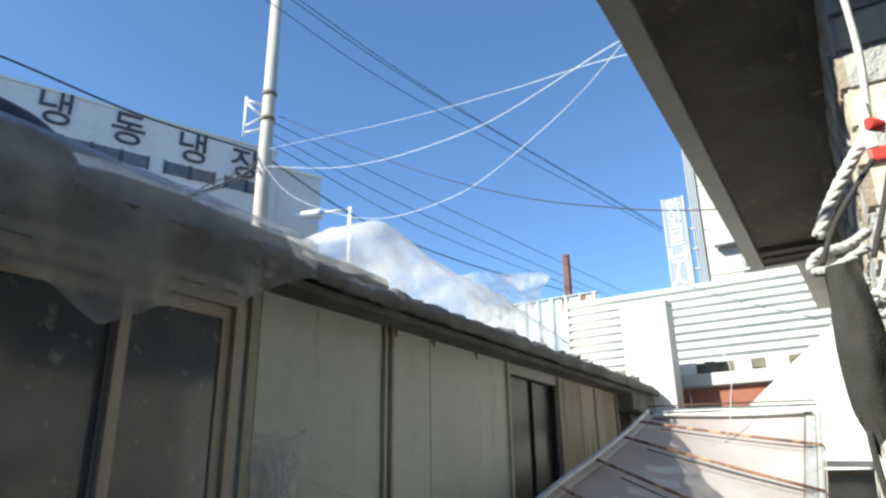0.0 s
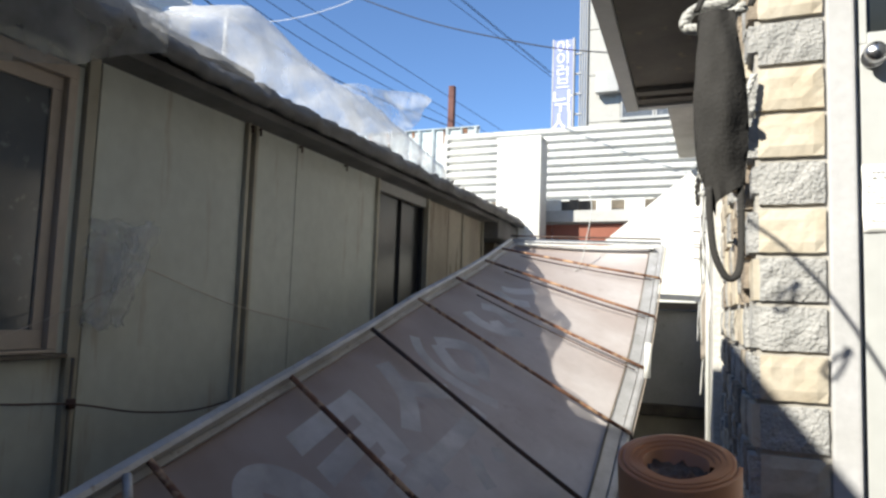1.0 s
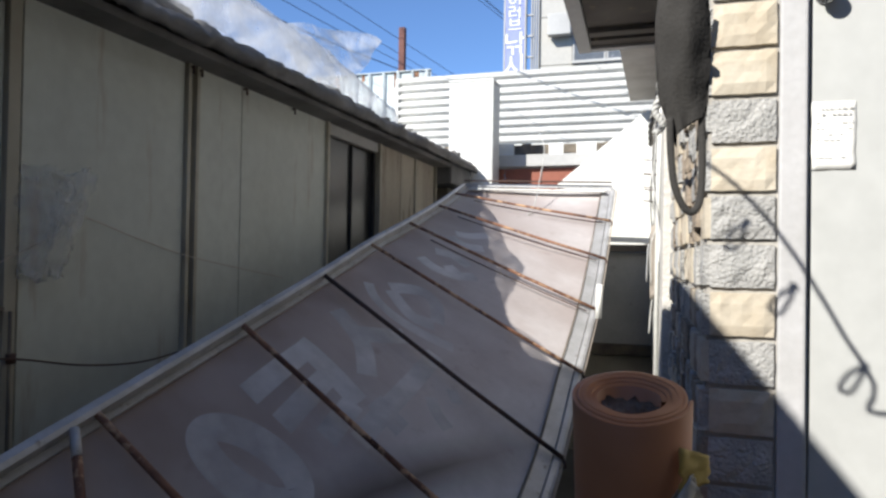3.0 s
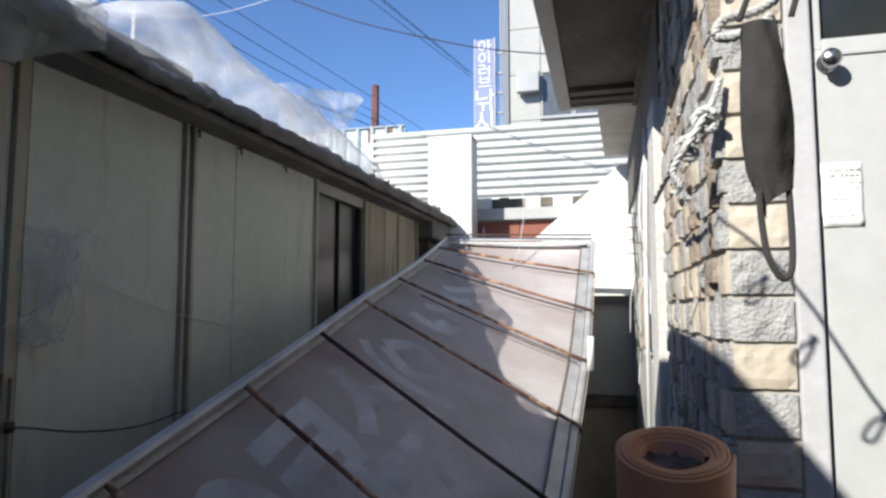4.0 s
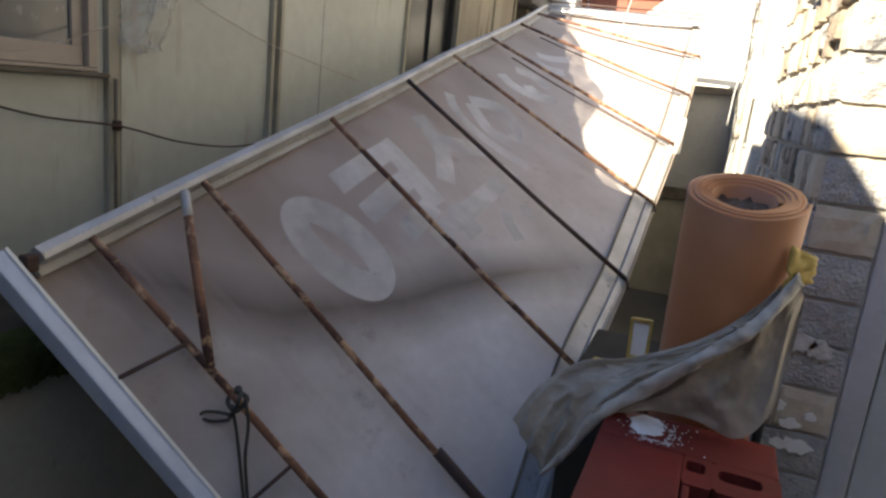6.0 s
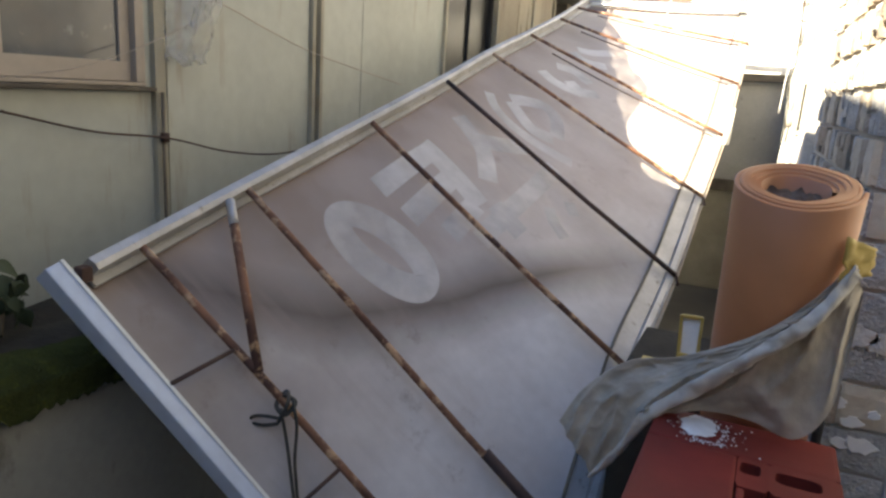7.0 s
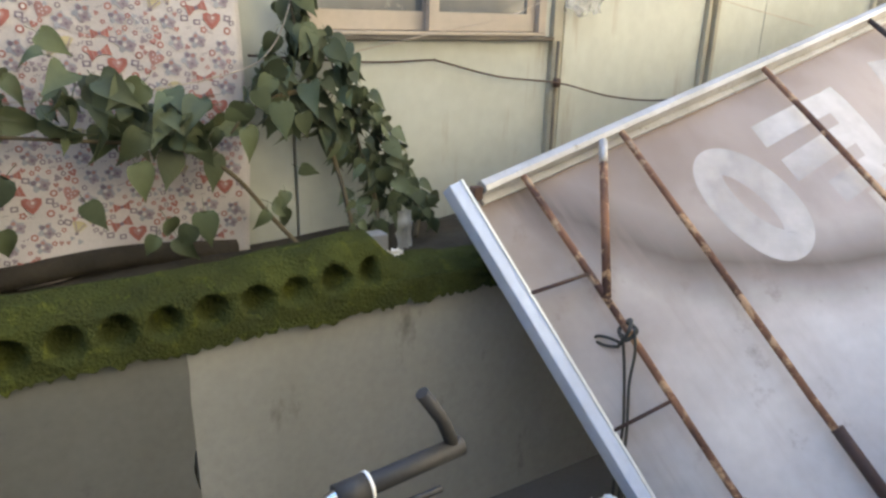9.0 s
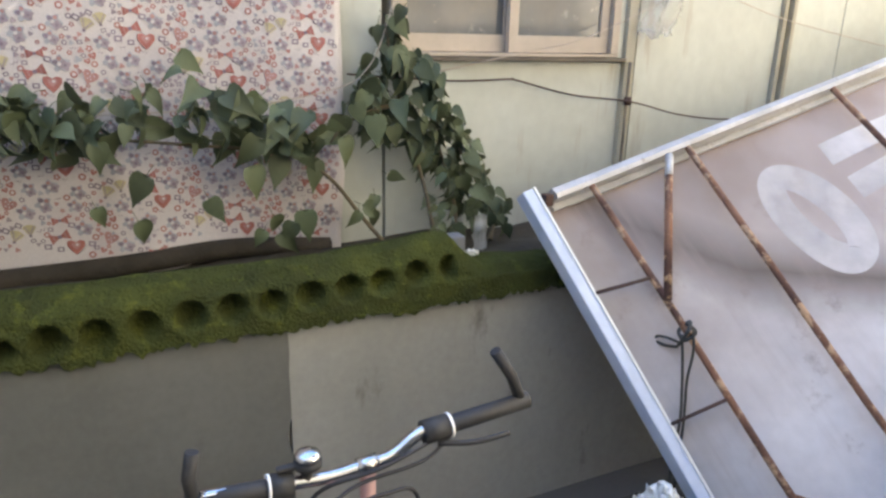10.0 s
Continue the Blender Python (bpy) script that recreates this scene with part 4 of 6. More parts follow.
def bow(r):
    return [(-r, 0.6 * r), (-0.2 * r, 0.18 * r), (0.2 * r, 0.18 * r), (r, 0.6 * r), (r, -0.6 * r), (0.2 * r, -0.18 * r), (-0.2 * r, -0.18 * r), (-r, -0.6 * r)]


def fan(r):
    return [(0, -0.7 * r)] + [(1.1 * r * math.sin(a), r * math.cos(a)) for a in (-0.9, -0.45, 0.0, 0.45, 0.9)]


def dash(r, w):
    return [(-r, -w), (r, -w), (r, w), (-r, w)]


RED, MAUVE, ROSE, GREY, YELLOW, PLUM, BASE = range(7)


def figure(kind, r):
    """The coloured pieces of one figure: (colour, offset y, offset z, turn, outline), bottom first."""
    if kind == "heart":
        return [(RED, 0, 0, 0, heart(r)), (ROSE, 0, 0.1 * r, 0, heart(r * 0.5)), (BASE, 0.1 * r, 0.2 * r, 0, disc(r * 0.16))]
    if kind == "bow":
        return [(RED, 0, 0, 0, bow(r)), (PLUM, 0, 0, 0, disc(r * 0.22)), (ROSE, 0.6 * r, 0, 0, dash(r * 0.08, r * 0.3)), (ROSE, -0.6 * r, 0, 0, dash(r * 0.08, r * 0.3))]
    if kind == "posy":
        return [(GREY, 0, 0, 0, blot(r, 5)), (MAUVE, 0.35 * r, -0.3 * r, 0, blot(r * 0.62, 4)), (PLUM, -0.4 * r, 0.3 * r, 0, disc(r * 0.26)), (BASE, -0.1 * r, 0, 0, disc(r * 0.2)), (PLUM, 0.35 * r, -0.3 * r, 0, disc(r * 0.16)), (ROSE, 0.1 * r, 0.5 * r, 0, disc(r * 0.22))]
    if kind == "fan":
        return [(YELLOW, 0, 0, 0, fan(r)), (MAUVE, -0.3 * r, 0.2 * r, 0.45, dash(r * 0.07, r * 0.6)), (MAUVE, 0.3 * r, 0.2 * r, -0.45, dash(r * 0.07, r * 0.6)), (PLUM, 0, -0.55 * r, 0, disc(r * 0.2))]
    if kind == "berry":
        return [(ROSE, 0, 0, 0, heart(r)), *[(BASE, a * r, b * r, 0, disc(r * 0.11)) for a, b in ((-0.4, 0.2), (0.4, 0.2), (0, 0), (0, 0.45), (-0.2, -0.35), (0.2, -0.35))], (GREY, 0, 0.75 * r, 0, blot(r * 0.3, 3))]
    if kind == "ring":
        return [(PLUM if r < 0.008 else RED, 0, 0, 0, disc(r)), (BASE, 0, 0, 0, disc(r * 0.55))]
    if kind == "square":
        return [(PLUM, 0, 0, 0, dash(r, r * 0.8)), (BASE, 0, 0, 0, dash(r * 0.55, r * 0.4))]
    if kind == "zigzag":
        return [(PLUM, a * r, 0, 0.9 if k % 2 else -0.9, dash(r * 0.42, r * 0.07)) for k, a in enumerate((-0.9, -0.4, 0.1, 0.6))]
    if kind == "flower":
        return [(RED, 0, 0, 0, blot(r, 5)), (BASE, 0, 0, 0, disc(r * 0.35))]
    return [(rng.choice((MAUVE, GREY, ROSE)), 0, 0, 0, blot(r, 3))]


INKS = [*PRINTS, M_CLOTH]
sets = [bmesh.new() for _ in INKS]
# one repeat of the print: large figures first, small ones in the gaps
TW, TH = 0.25, 0.235
KINDS = ["posy", "heart", "fan", "posy", "bow", "posy", "berry", "posy", "bow", "posy", "fan", "posy", "posy", "posy"]
SMALL = ["square", "ring", "flower", "zigzag", "heart", "dot", "ring", "square", "flower", "dot", "dot"]
motif = []
tries = 0
while len(motif) < 74 and tries < 16000:
    tries += 1
    big = len(motif) < len(KINDS)
    kind = KINDS[len(motif)] if big else SMALL[len(motif) % len(SMALL)]
    r = rng.uniform(0.021, 0.027) if big else rng.uniform(0.0065, 0.0115)
    y, z = rng.uniform(0, TW), rng.uniform(0, TH)
    clear = True
    for y2, z2, r2, *_ in motif:
        dy, dz = abs(y - y2), abs(z - z2)
        dy, dz = min(dy, TW - dy), min(dz, TH - dz)
        if math.hypot(dy, dz) < (r + r2) * (0.90 if big else 0.94):
            clear = False
            break
    if clear:
        motif.append((y, z, r, kind, rng.uniform(-0.5, 0.5)))
    elif tries > 4000 and big:
        KINDS.pop()
for i in range(12):
    for j in range(7):
        for y, z, r, kind, turn in motif:
            yy, zz = -2.17 + i * TW + y, 0.90 + j * TH + z + (TH / 2 if i % 2 else 0)
            if yy > 0.615 or zz > 2.36 or zz < 1.0 - 0.02 * (yy + 2.2) / 2.84:
                continue
            c, q = math.cos(turn), math.sin(turn)
            for layer, (col, oy, oz, spin, pts) in enumerate(figure(kind, r)):
                print_shape(sets[col], yy + oy * c - oz * q, zz + oy * q + oz * c, turn + spin, pts, 0.0003 * layer)
for bm, m in zip(sets, INKS):
    part("print", bm, m, curtain, kind="stuff")

# dark rolled hem along the foot of the cloth, in the soil colour
hem_line = [(-1.85, -2.2, 0.945), (-1.84, -1.2, 0.940), (-1.84, -0.6, 0.942), (-1.835, -0.1, 0.950), (-1.84, 0.25, 0.968), (-1.85, 0.58, 0.935)]
part("hem", tube(curve(hem_line, 12), 0.034, 8), M_SOIL_TONE, curtain, "near-black rolled hem")

# climbing vine
vine = thing("climbing_vine", (-1.70, 0.85, 0.95), "leafy green climbing vine growing out of the planter", "vine")
STEMS = [
    [(-1.66, 0.743, 0.95), (-1.71, 0.66, 1.06), (-1.74, 0.555, 1.20), (-1.74, 0.42, 1.28), (-1.72, 0.12, 1.33), (-1.74, -0.25, 1.36), (-1.76, -0.9, 1.36)],
    [(-1.66, 0.90, 0.96), (-1.72, 0.88, 1.15), (-1.78, 0.84, 1.35), (-1.80, 0.80, 1.52), (-1.80, 0.77, 1.68)],
    [(-1.66, 0.98, 0.96), (-1.74, 1.00, 1.1), (-1.80, 0.96, 1.3), (-1.82, 0.90, 1.5)],
    [(-1.64, 1.10, 0.96), (-1.70, 1.14, 1.04), (-1.76, 1.08, 1.18), (-1.80, 1.00, 1.34)],
    [(-1.78, 0.82, 1.42), (-1.76, 0.72, 1.41), (-1.75, 0.62, 1.37), (-1.74, 0.56, 1.31)],
]
for s in STEMS:
    part("stem", tube(curve(s, 6), 0.009, 6, r_end=0.003), M_STEM, vine)


def leaf(bm, size, fold, droop):
    """A pointed heart-shaped leaf hanging from its stalk, folded along its middle, its tip curling."""
    half = [(0.0, 0.0), (0.15, -0.11), (0.30, -0.11), (0.41, 0.03), (0.43, 0.24), (0.36, 0.47), (0.23, 0.72), (0.085, 0.97), (0.0, 1.22)]

    def at(w, t):
        return bm.verts.new((size * (0.20 - droop * t * t + fold * abs(w) * 2), size * w, -size * t))

    mid = [at(0.0, t) for _, t in half]
    for sgn in (-1, 1):
        edge = [mid[0]] + [at(sgn * w, t) for w, t in half[1:-1]] + [mid[-1]]
        for k in range(len(half) - 1):
            q = [mid[k], edge[k], edge[k + 1], mid[k + 1]]
            q = [v for i, v in enumerate(q) if v not in q[:i]]
            if len(q) > 2:
                bm.faces.new(q if sgn > 0 else q[::-1]).smooth = True


def leaf_mesh(size, fold, droop):
    bm = bmesh.new()
    leaf(bm, size, fold, droop)
    tube([(size * 0.2, 0, 0), (size * 0.12, 0, size * 0.25), (-size * 0.1, 0, size * 0.5)], 0.0012, 4, bm)
    me = bpy.data.meshes.new("leaf")
    bm.to_mesh(me)
    bm.free()
    me.materials.append(M_LEAF)
    return me


LEAVES = {k: [leaf_mesh(size, fold, droop) for fold, droop in ((0.10, 0.15), (0.22, 0.30), (-0.06, 0.05), (0.30, 0.45))] for k, size in (("big", 0.086), ("mid", 0.068), ("small", 0.052), ("tiny", 0.036))}


def put_leaf(x, y, z, k, turn, tip, yaw):
    ob = new("leaf", rl.choice(LEAVES[k]))
    ob.parent = vine
    ob.location = Vector((x, y, z)) - WORLD[vine]
    ob.rotation_euler = (turn, tip, yaw)


rl = random.Random(11)
# the column under the window corner: (height, from, to) of its ragged outline
SHAPE = [(1.66, 0.775, 0.81), (1.59, 0.75, 0.87), (1.52, 0.71, 0.93), (1.45, 0.66, 1.00), (1.38, 0.64, 1.02), (1.31, 0.72, 1.04), (1.24, 0.88, 1.07), (1.17, 0.93, 1.12), (1.10, 0.95, 1.17), (1.04, 0.93, 1.19)]
for k in range(215):
    f = rl.random() ** 0.9 * (len(SHAPE) - 1.001)
    i = int(f)
    (z0, a0, b0), (z1, a1, b1) = SHAPE[i], SHAPE[i + 1]
    f -= i
    z, a, b = z0 + (z1 - z0) * f, a0 + (a1 - a0) * f, b0 + (b1 - b0) * f
    c = rl.random()
    right = c > 0.55
    put_leaf(-1.75 - 0.12 * (z - 1.0) + rl.uniform(-0.05, 0.05), a + (b - a) * c, z + rl.uniform(0.0, 0.05), rl.choice(("small", "small", "mid", "tiny")) if right or z < 1.25 else rl.choice(("mid", "big", "mid", "small")), rl.uniform(0.2, 1.0) if right else rl.uniform(-0.8, 0.7), rl.uniform(-1.0, 0.6), rl.uniform(-1.4, 1.2))
# fringe of leaves shingled down its outer side
for k in range(34):
    f = k / 33
    put_leaf(-1.76 + 0.06 * f + rl.uniform(-0.02, 0.02), 0.89 + 0.29 * f ** 1.1 + rl.uniform(-0.035, 0.025), 1.56 - 0.50 * f + rl.uniform(-0.02, 0.02), rl.choice(("small", "mid", "tiny")), rl.uniform(0.2, 1.2), rl.uniform(-0.7, 0.6), rl.uniform(-1.0, 1.0))
# side shoots with larger single leaves
for y, z, k, turn in ((0.60, 1.40, "big", -0.2), (0.64, 1.43, "mid", 0.4), (0.585, 1.32, "big", 0.3), (0.68, 1.46, "mid", -0.5), (0.70, 1.39, "big", 0.1), (0.76, 1.36, "mid", 0.3), (0.78, 1.69, "mid", 0.6), (0.80, 1.72, "small", -0.5), (0.66, 1.10, "mid", 0.9), (0.70, 1.13, "small", -0.3), (0.68, 1.07, "mid", 0.4), (0.63, 1.09, "small", -0.6), (0.76, 1.20, "small", 1.2), (0.72, 1.50, "mid", -1.2)):
    put_leaf(-1.73 + rl.uniform(-0.03, 0.03), y, z, k, turn, rl.uniform(-0.3, 0.4), rl.uniform(-0.6, 0.6))
# looser spray along the cloth, with gaps
for k in range(330):
    t = rl.random()
    y = 0.55 - 1.7 * t
    gap = noise.noise((y * 5.0, 0.0, 7.0))
    if gap < -0.30:
        continue
    mid = 1.31 + 0.06 * min(1.0, t * 4) + 0.03 * math.sin(y * 11)
    put_leaf(-1.73 + rl.uniform(-0.06, 0.06), y, mid + rl.gauss(0.0, 0.045) + 0.04, rl.choice(("big", "mid", "mid", "small", "small")), rl.uniform(-1.3, 1.3), rl.uniform(-1.1, 0.7), rl.uniform(-1.45, 1.45))
for y, z, k, turn in ((0.50, 1.25, "big", 0.0), (0.47, 1.10, "big", 0.1), (0.43, 1.07, "mid", -0.4), (0.40, 1.27, "big", -0.3), (0.36, 1.10, "mid", 0.4), (0.30, 1.25, "big", 0.2), (0.18, 1.17, "mid", 0.5), (0.33, 1.06, "small", -0.5), (0.40, 1.03, "mid", 0.6), (-0.02, 1.12, "mid", 0.3), (0.02, 1.24, "big", -0.5), (-0.12, 1.16, "small", 0.3)):
    put_leaf(-1.72 + rl.uniform(-0.03, 0.04), y, z, k, turn, rl.uniform(-0.3, 0.3), rl.uniform(-0.5, 0.5))
# low leaves over the moss
for k in range(34):
    put_leaf(-1.68 + rl.uniform(-0.05, 0.06), 0.88 + 0.31 * rl.random(), 1.05 + rl.uniform(-0.05, 0.06), rl.choice(("small", "tiny", "tiny")), rl.uniform(-0.9, 0.9), rl.uniform(-0.5, 0.4), rl.uniform(-0.9, 0.9))
part("vine_string", tube(curve([(-1.80, 0.80, 1.74), (-1.80, 0.72, 1.55), (-1.79, 0.58, 1.47), (-1.79, 0.2, 1.42), (-1.79, -0.6, 1.40)], 8), 0.0022, 5), M_SASH, None, "thin string sagging in front of the cloth", "string")

# ---- stone house on the east side ----
SX, SY = 0.20, 1.755
LEAN_E = -0.035  # how far the side wall steps towards the alley for each metre


def ex(y):
    return SX + LEAN_E * (y - SY)


wall_east = thing("wall_east", (0.4, 2.5, 0.0), "rough split-stone house wall with plastered pilaster", "wall", kind="structure")


def skew(bm, x_of=ex):
    for v in bm.verts:
        v.co.x += x_of(v.co.y) - SX
    return bm


part("core", skew(box(SX + 0.012, SX + 0.145, SY + 0.03, 3.25, 0.0, 3.2)), M_MORTAR, wall_east)
part("core_front", box(SX + 0.010, 0.349, SY + 0.012, SY + 0.06, 0.0, 3.2), M_MORTAR, wall_east)
part("pilaster", skew(box(SX - 0.03, SX + 0.4, 3.25, 3.62, 0.0, 2.72, 0.01)), M_PLASTER, wall_east, "rough grey-white plaster pilaster")
# strip above the pilaster takes the dark soffit colour
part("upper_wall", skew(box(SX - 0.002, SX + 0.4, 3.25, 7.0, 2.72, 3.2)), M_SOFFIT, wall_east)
part("rear_wall", skew(box(SX + 0.02, SX + 0.4, 3.62, 7.0, 0.0, 2.72)), M_GREYPANEL, wall_east)
part("rear_panel", skew(box(SX - 0.01, SX + 0.02, 3.9, 5.9, 1.55, 2.62, 0.006)), M_GREYPANEL, wall_east)
part("rear_panel", skew(box(SX - 0.02, SX + 0.02, 3.66, 5.4, 0.9, 1.50, 0.006)), M_GREYPANEL, wall_east)
part("side_over_door", box(0.36, 2.6, SY + 0.06, 2.2, 2.95, 3.2), M_PLASTER, wall_east)
part("side_past_door", box(1.24, 2.6, SY + 0.06, 2.2, 0.0, 2.95), M_PLASTER, wall_east)
# backing behind the door, its room shade painted in
part("wall_behind_door", box(0.36, 2.6, 2.6, 2.8, 0.0, 3.2), M_ROOM_SHADE, wall_east)

# eave slab over the alley
eave = thing("eave_slab", (0.0, 3.4, 3.2), "dark brown-blotched concrete eave with a grey painted fascia", "eave", kind="structure")


def eave_box(a, b, z0, z1, y0=1.25, y1=5.0, bevel=0.0):
    bm = box(SX + a, SX + b, y0, y1, z0, z1, bevel)
    for v in bm.verts:
        v.co.x += -0.03 * (v.co.y - SY)
    return bm


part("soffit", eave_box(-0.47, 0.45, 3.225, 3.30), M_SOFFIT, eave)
part("fascia", eave_box(-0.56, -0.472, 3.20, 3.40, bevel=0.006), M_FASCIA, eave)
part("end_fascia", eave_box(-0.47, 0.3, 3.205, 3.40, 4.93, 5.0, 0.004), M_FASCIA, eave)
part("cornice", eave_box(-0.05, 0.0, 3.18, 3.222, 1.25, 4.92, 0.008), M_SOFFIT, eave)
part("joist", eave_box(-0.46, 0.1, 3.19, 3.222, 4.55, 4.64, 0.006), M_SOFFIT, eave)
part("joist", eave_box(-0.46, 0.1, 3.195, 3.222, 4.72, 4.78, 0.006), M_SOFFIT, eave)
part("roof_slab", box(-0.2, 2.6, 1.8, 7.0, 3.305, 3.42), M_PLASTER, eave)

# door with its frame
door = thing("door_1", (0.7, SY + 0.03, 1.0), "shut off-white metal door with round chrome knob and glazed top", "door", kind="structure")
part("jamb", box(0.349, 0.402, SY + 0.004, SY + 0.12, 0.0, 2.95, 0.006), M_FRAME, door, "chipped white-grey door jamb")
part("jamb_lip", box(0.392, 0.409, SY + 0.022, SY + 0.10, 0.0, 2.94, 0.003), M_FRAME, door)
part("jamb", box(1.19, 1.24, SY + 0.004, SY + 0.12, 0.0, 2.95, 0.006), M_FRAME, door)
part("lower_leaf", box(0.4125, 1.188, SY + 0.025, SY + 0.06, 0.3, 2.352, 0.004), M_DOOR, door)
part("leaf_stile", box(0.4125, 0.428, SY + 0.025, SY + 0.06, 2.352, 2.94, 0.003), M_DOOR, door)
part("leaf_rail", box(0.428, 1.188, SY + 0.02, SY + 0.06, 2.335, 2.375, 0.004), M_DOOR, door)
part("pane", box(0.428, 1.188, SY + 0.04, SY + 0.046, 2.375, 2.94), M_DOOR_GLASS, door, "dark glass")
knob = bmesh.new()
prof = [(0.0, 0.022), (0.005, 0.022), (0.008, 0.010), (0.020, 0.010), (0.025, 0.018), (0.033, 0.0225), (0.042, 0.0215), (0.049, 0.014), (0.051, 0.0)]
rings = []
for d, r in prof:
    rings.append([knob.verts.new((0.437 + max(r, 1e-4) * math.cos(a), SY + 0.024 - d, 2.318 + max(r, 1e-4) * math.sin(a))) for a in [2 * math.pi * i / 20 for i in range(20)]])
for a, b in zip(rings, rings[1:]):
    for i in range(20):
        knob.faces.new((a[i], a[(i + 1) % 20], b[(i + 1) % 20], b[i])).smooth = True
part("knob", knob, M_CHROME, door, "round chrome knob")
note = thing("paper_note", (0.455, SY + 0.02, 1.95), "white handwritten paper note taped to the door", "paper")
part("sheet", thicken(grid(lambda u, v: Vector((0.413 + 0.082 * u + 0.002 * noise.noise((v * 5, 0, 0)), SY + 0.0225 - 0.002 * noise.noise((u * 3, v * 3, 0)), 1.948 + 0.142 * v)), 8, 10), 0.0005), M_PAPER, note)
bars = bmesh.new()
rb = random.Random(3)
for k, z in enumerate((2.075, 2.063, 2.048, 2.036, 2.024, 2.012, 1.975)):
    x = 0.418 + (0.012 if k < 2 else 0)
    while x < 0.486:
        w = rb.uniform(0.003, 0.010)
        if rb.random() < (0.85 if k < 2 else 0.5):
            box(x, min(x + w, 0.49), SY + 0.0175, SY + 0.0185, z - 0.0007, z + 0.0007 + (0.0012 if k < 2 else 0), bm=bars)
        x += w + 0.0025
part("writing", bars, M_INK, note, kind="stuff")

# side cabinet edge, cables and nails on the rear wall
rb = random.Random(8)
for k in range(7):
    y = 3.75 + 0.28 * k
    pts = [(ex(y) - 0.03 - 0.02 * rb.random(), y + rb.uniform(-0.1, 0.1), 2.62 - 0.2 * rb.random())]
    for q in range(5):
        p = pts[-1]
        pts.append((ex(p[1]) - 0.02 - 0.05 * rb.random(), p[1] + rb.uniform(-0.12, 0.12), p[2] - rb.uniform(0.1, 0.3)))
    cable = part("wall_cable", tube(curve(pts, 5), 0.004, 5), rb.choice((M_ROPE, M_CABLE_W, M_CORD)))
    tagged(cable, "thin loose cable trailing down the grey wall", "cable", "cables on the grey wall")
for k in range(6):
    y, z = 4.2 + 0.25 * k, 2.15 + 0.12 * (k % 3)
    part("nail", tube([(ex(y), y, z), (ex(y) - 0.10, y + 0.01, z + 0.012)], 0.004, 5), M_RUST_DARK, wall_east)
part("conduit", tube([(ex(3.9) - 0.02, 3.9, 2.75), (ex(3.95) - 0.03, 3.95, 2.2), (ex(4.0) - 0.035, 4.0, 0.9)], 0.012, 6), M_WHITE, wall_east)
part("plastic_scrap", thicken(grid(lambda u, v: Vector((ex(4.0 + 0.35 * u) - 0.03 - 0.03 * math.sin(math.pi * u), 4.0 + 0.35 * u, 1.55 + 0.40 * v + 0.02 * noise.noise((u * 4, v * 4, 0)))), 10, 12), 0.004), M_SACK, None, "pale crumpled plastic stuck on the grey wall", "plastic scrap")
part("corner_pipe", tube([(-0.222, 4.10, 1.43), (-0.215, 4.09, 1.62)], 0.018, 10), M_WHITE, canopy, "short white plastic pipe end")

# rope, peg and mask
rope = thing("hanging_rope", (0.10, 1.0, 2.2), "twisted white rope looped and knotted at the wall corner", "rope")


def twisted(points, r, n=10):
    pts = curve(points, n)
    bm = bmesh.new()
    for s in range(3):
        line = []
        for k, p in enumerate(pts):
            d = (pts[min(k + 1, len(pts) - 1)] - pts[max(k - 1, 0)]).normalized()
            a = d.orthogonal().normalized()
            b = d.cross(a)
            q = k * 0.8 + s * 2.094
            line.append(p + (a * math.cos(q) + b * math.sin(q)) * r * 0.5)
        tube(line, r * 0.62, 6, bm)
    return bm


part("strand", twisted([(0.190, 0.93, 2.245), (0.165, 0.93, 2.21), (0.135, 0.93, 2.165), (0.112, 0.93, 2.120)], 0.0075), M_ROPE, rope)
part("loop", twisted([(0.165, 0.94, 2.120), (0.140, 0.935, 2.105), (0.108, 0.93, 2.098), (0.098, 0.93, 2.080), (0.120, 0.933, 2.078), (0.160, 0.94, 2.100)], 0.006), M_ROPE, rope)
part("hanger", tube(curve([(0.19, 0.93, 2.245), (0.20, 0.96, 2.40), (0.195, 1.1, 2.75), (0.18, 1.30, 3.225)], 6), 0.005, 6), M_ROPE, rope)
# knotted end tied along the stone corner
rope2 = thing("knotted_rope", (0.17, 1.8, 2.2), "frayed white rope with two knots tied at the stone corner", "rope")
part("strand", twisted([(0.207, 1.735, 2.29), (0.190, 1.722, 2.24), (0.167, 1.71, 2.196), (0.121, 1.72, 2.122), (0.09, 1.9, 2.09), (0.08, 2.3, 2.10)], 0.007), M_ROPE, rope2)
for c in ((0.168, 1.70, 2.20), (0.130, 1.71, 2.14)):
    part("knot", twisted([(c[0] + 0.022 * math.cos(a), c[1] + 0.006 * k, c[2] + 0.018 * math.sin(a) - 0.004 * k) for k, a in enumerate([i * 1.3 for i in range(8)])], 0.009, 5), M_ROPE, rope2)
part("frayed_end", twisted([(0.13, 1.71, 2.14), (0.10, 1.74, 2.085), (0.115, 1.74, 2.05), (0.10, 1.74, 2.03)], 0.008), M_ROPE, rope2)

peg = thing("clothes_peg", (0.20, 0.93, 2.22), "red and white plastic clothes peg gripping the mask's loop", "clothes peg")
part("jaw", box(0.182, 0.218, 0.918, 0.934, 2.198, 2.216, 0.004), M_CLIPRED, peg, "red plastic jaws")
part("arm", beam((0.188, 0.922, 2.215), (0.184, 0.920, 2.285), 0.013, 0.012, (0, 1, 0), 0.003), M_SIGNWHITE, peg)
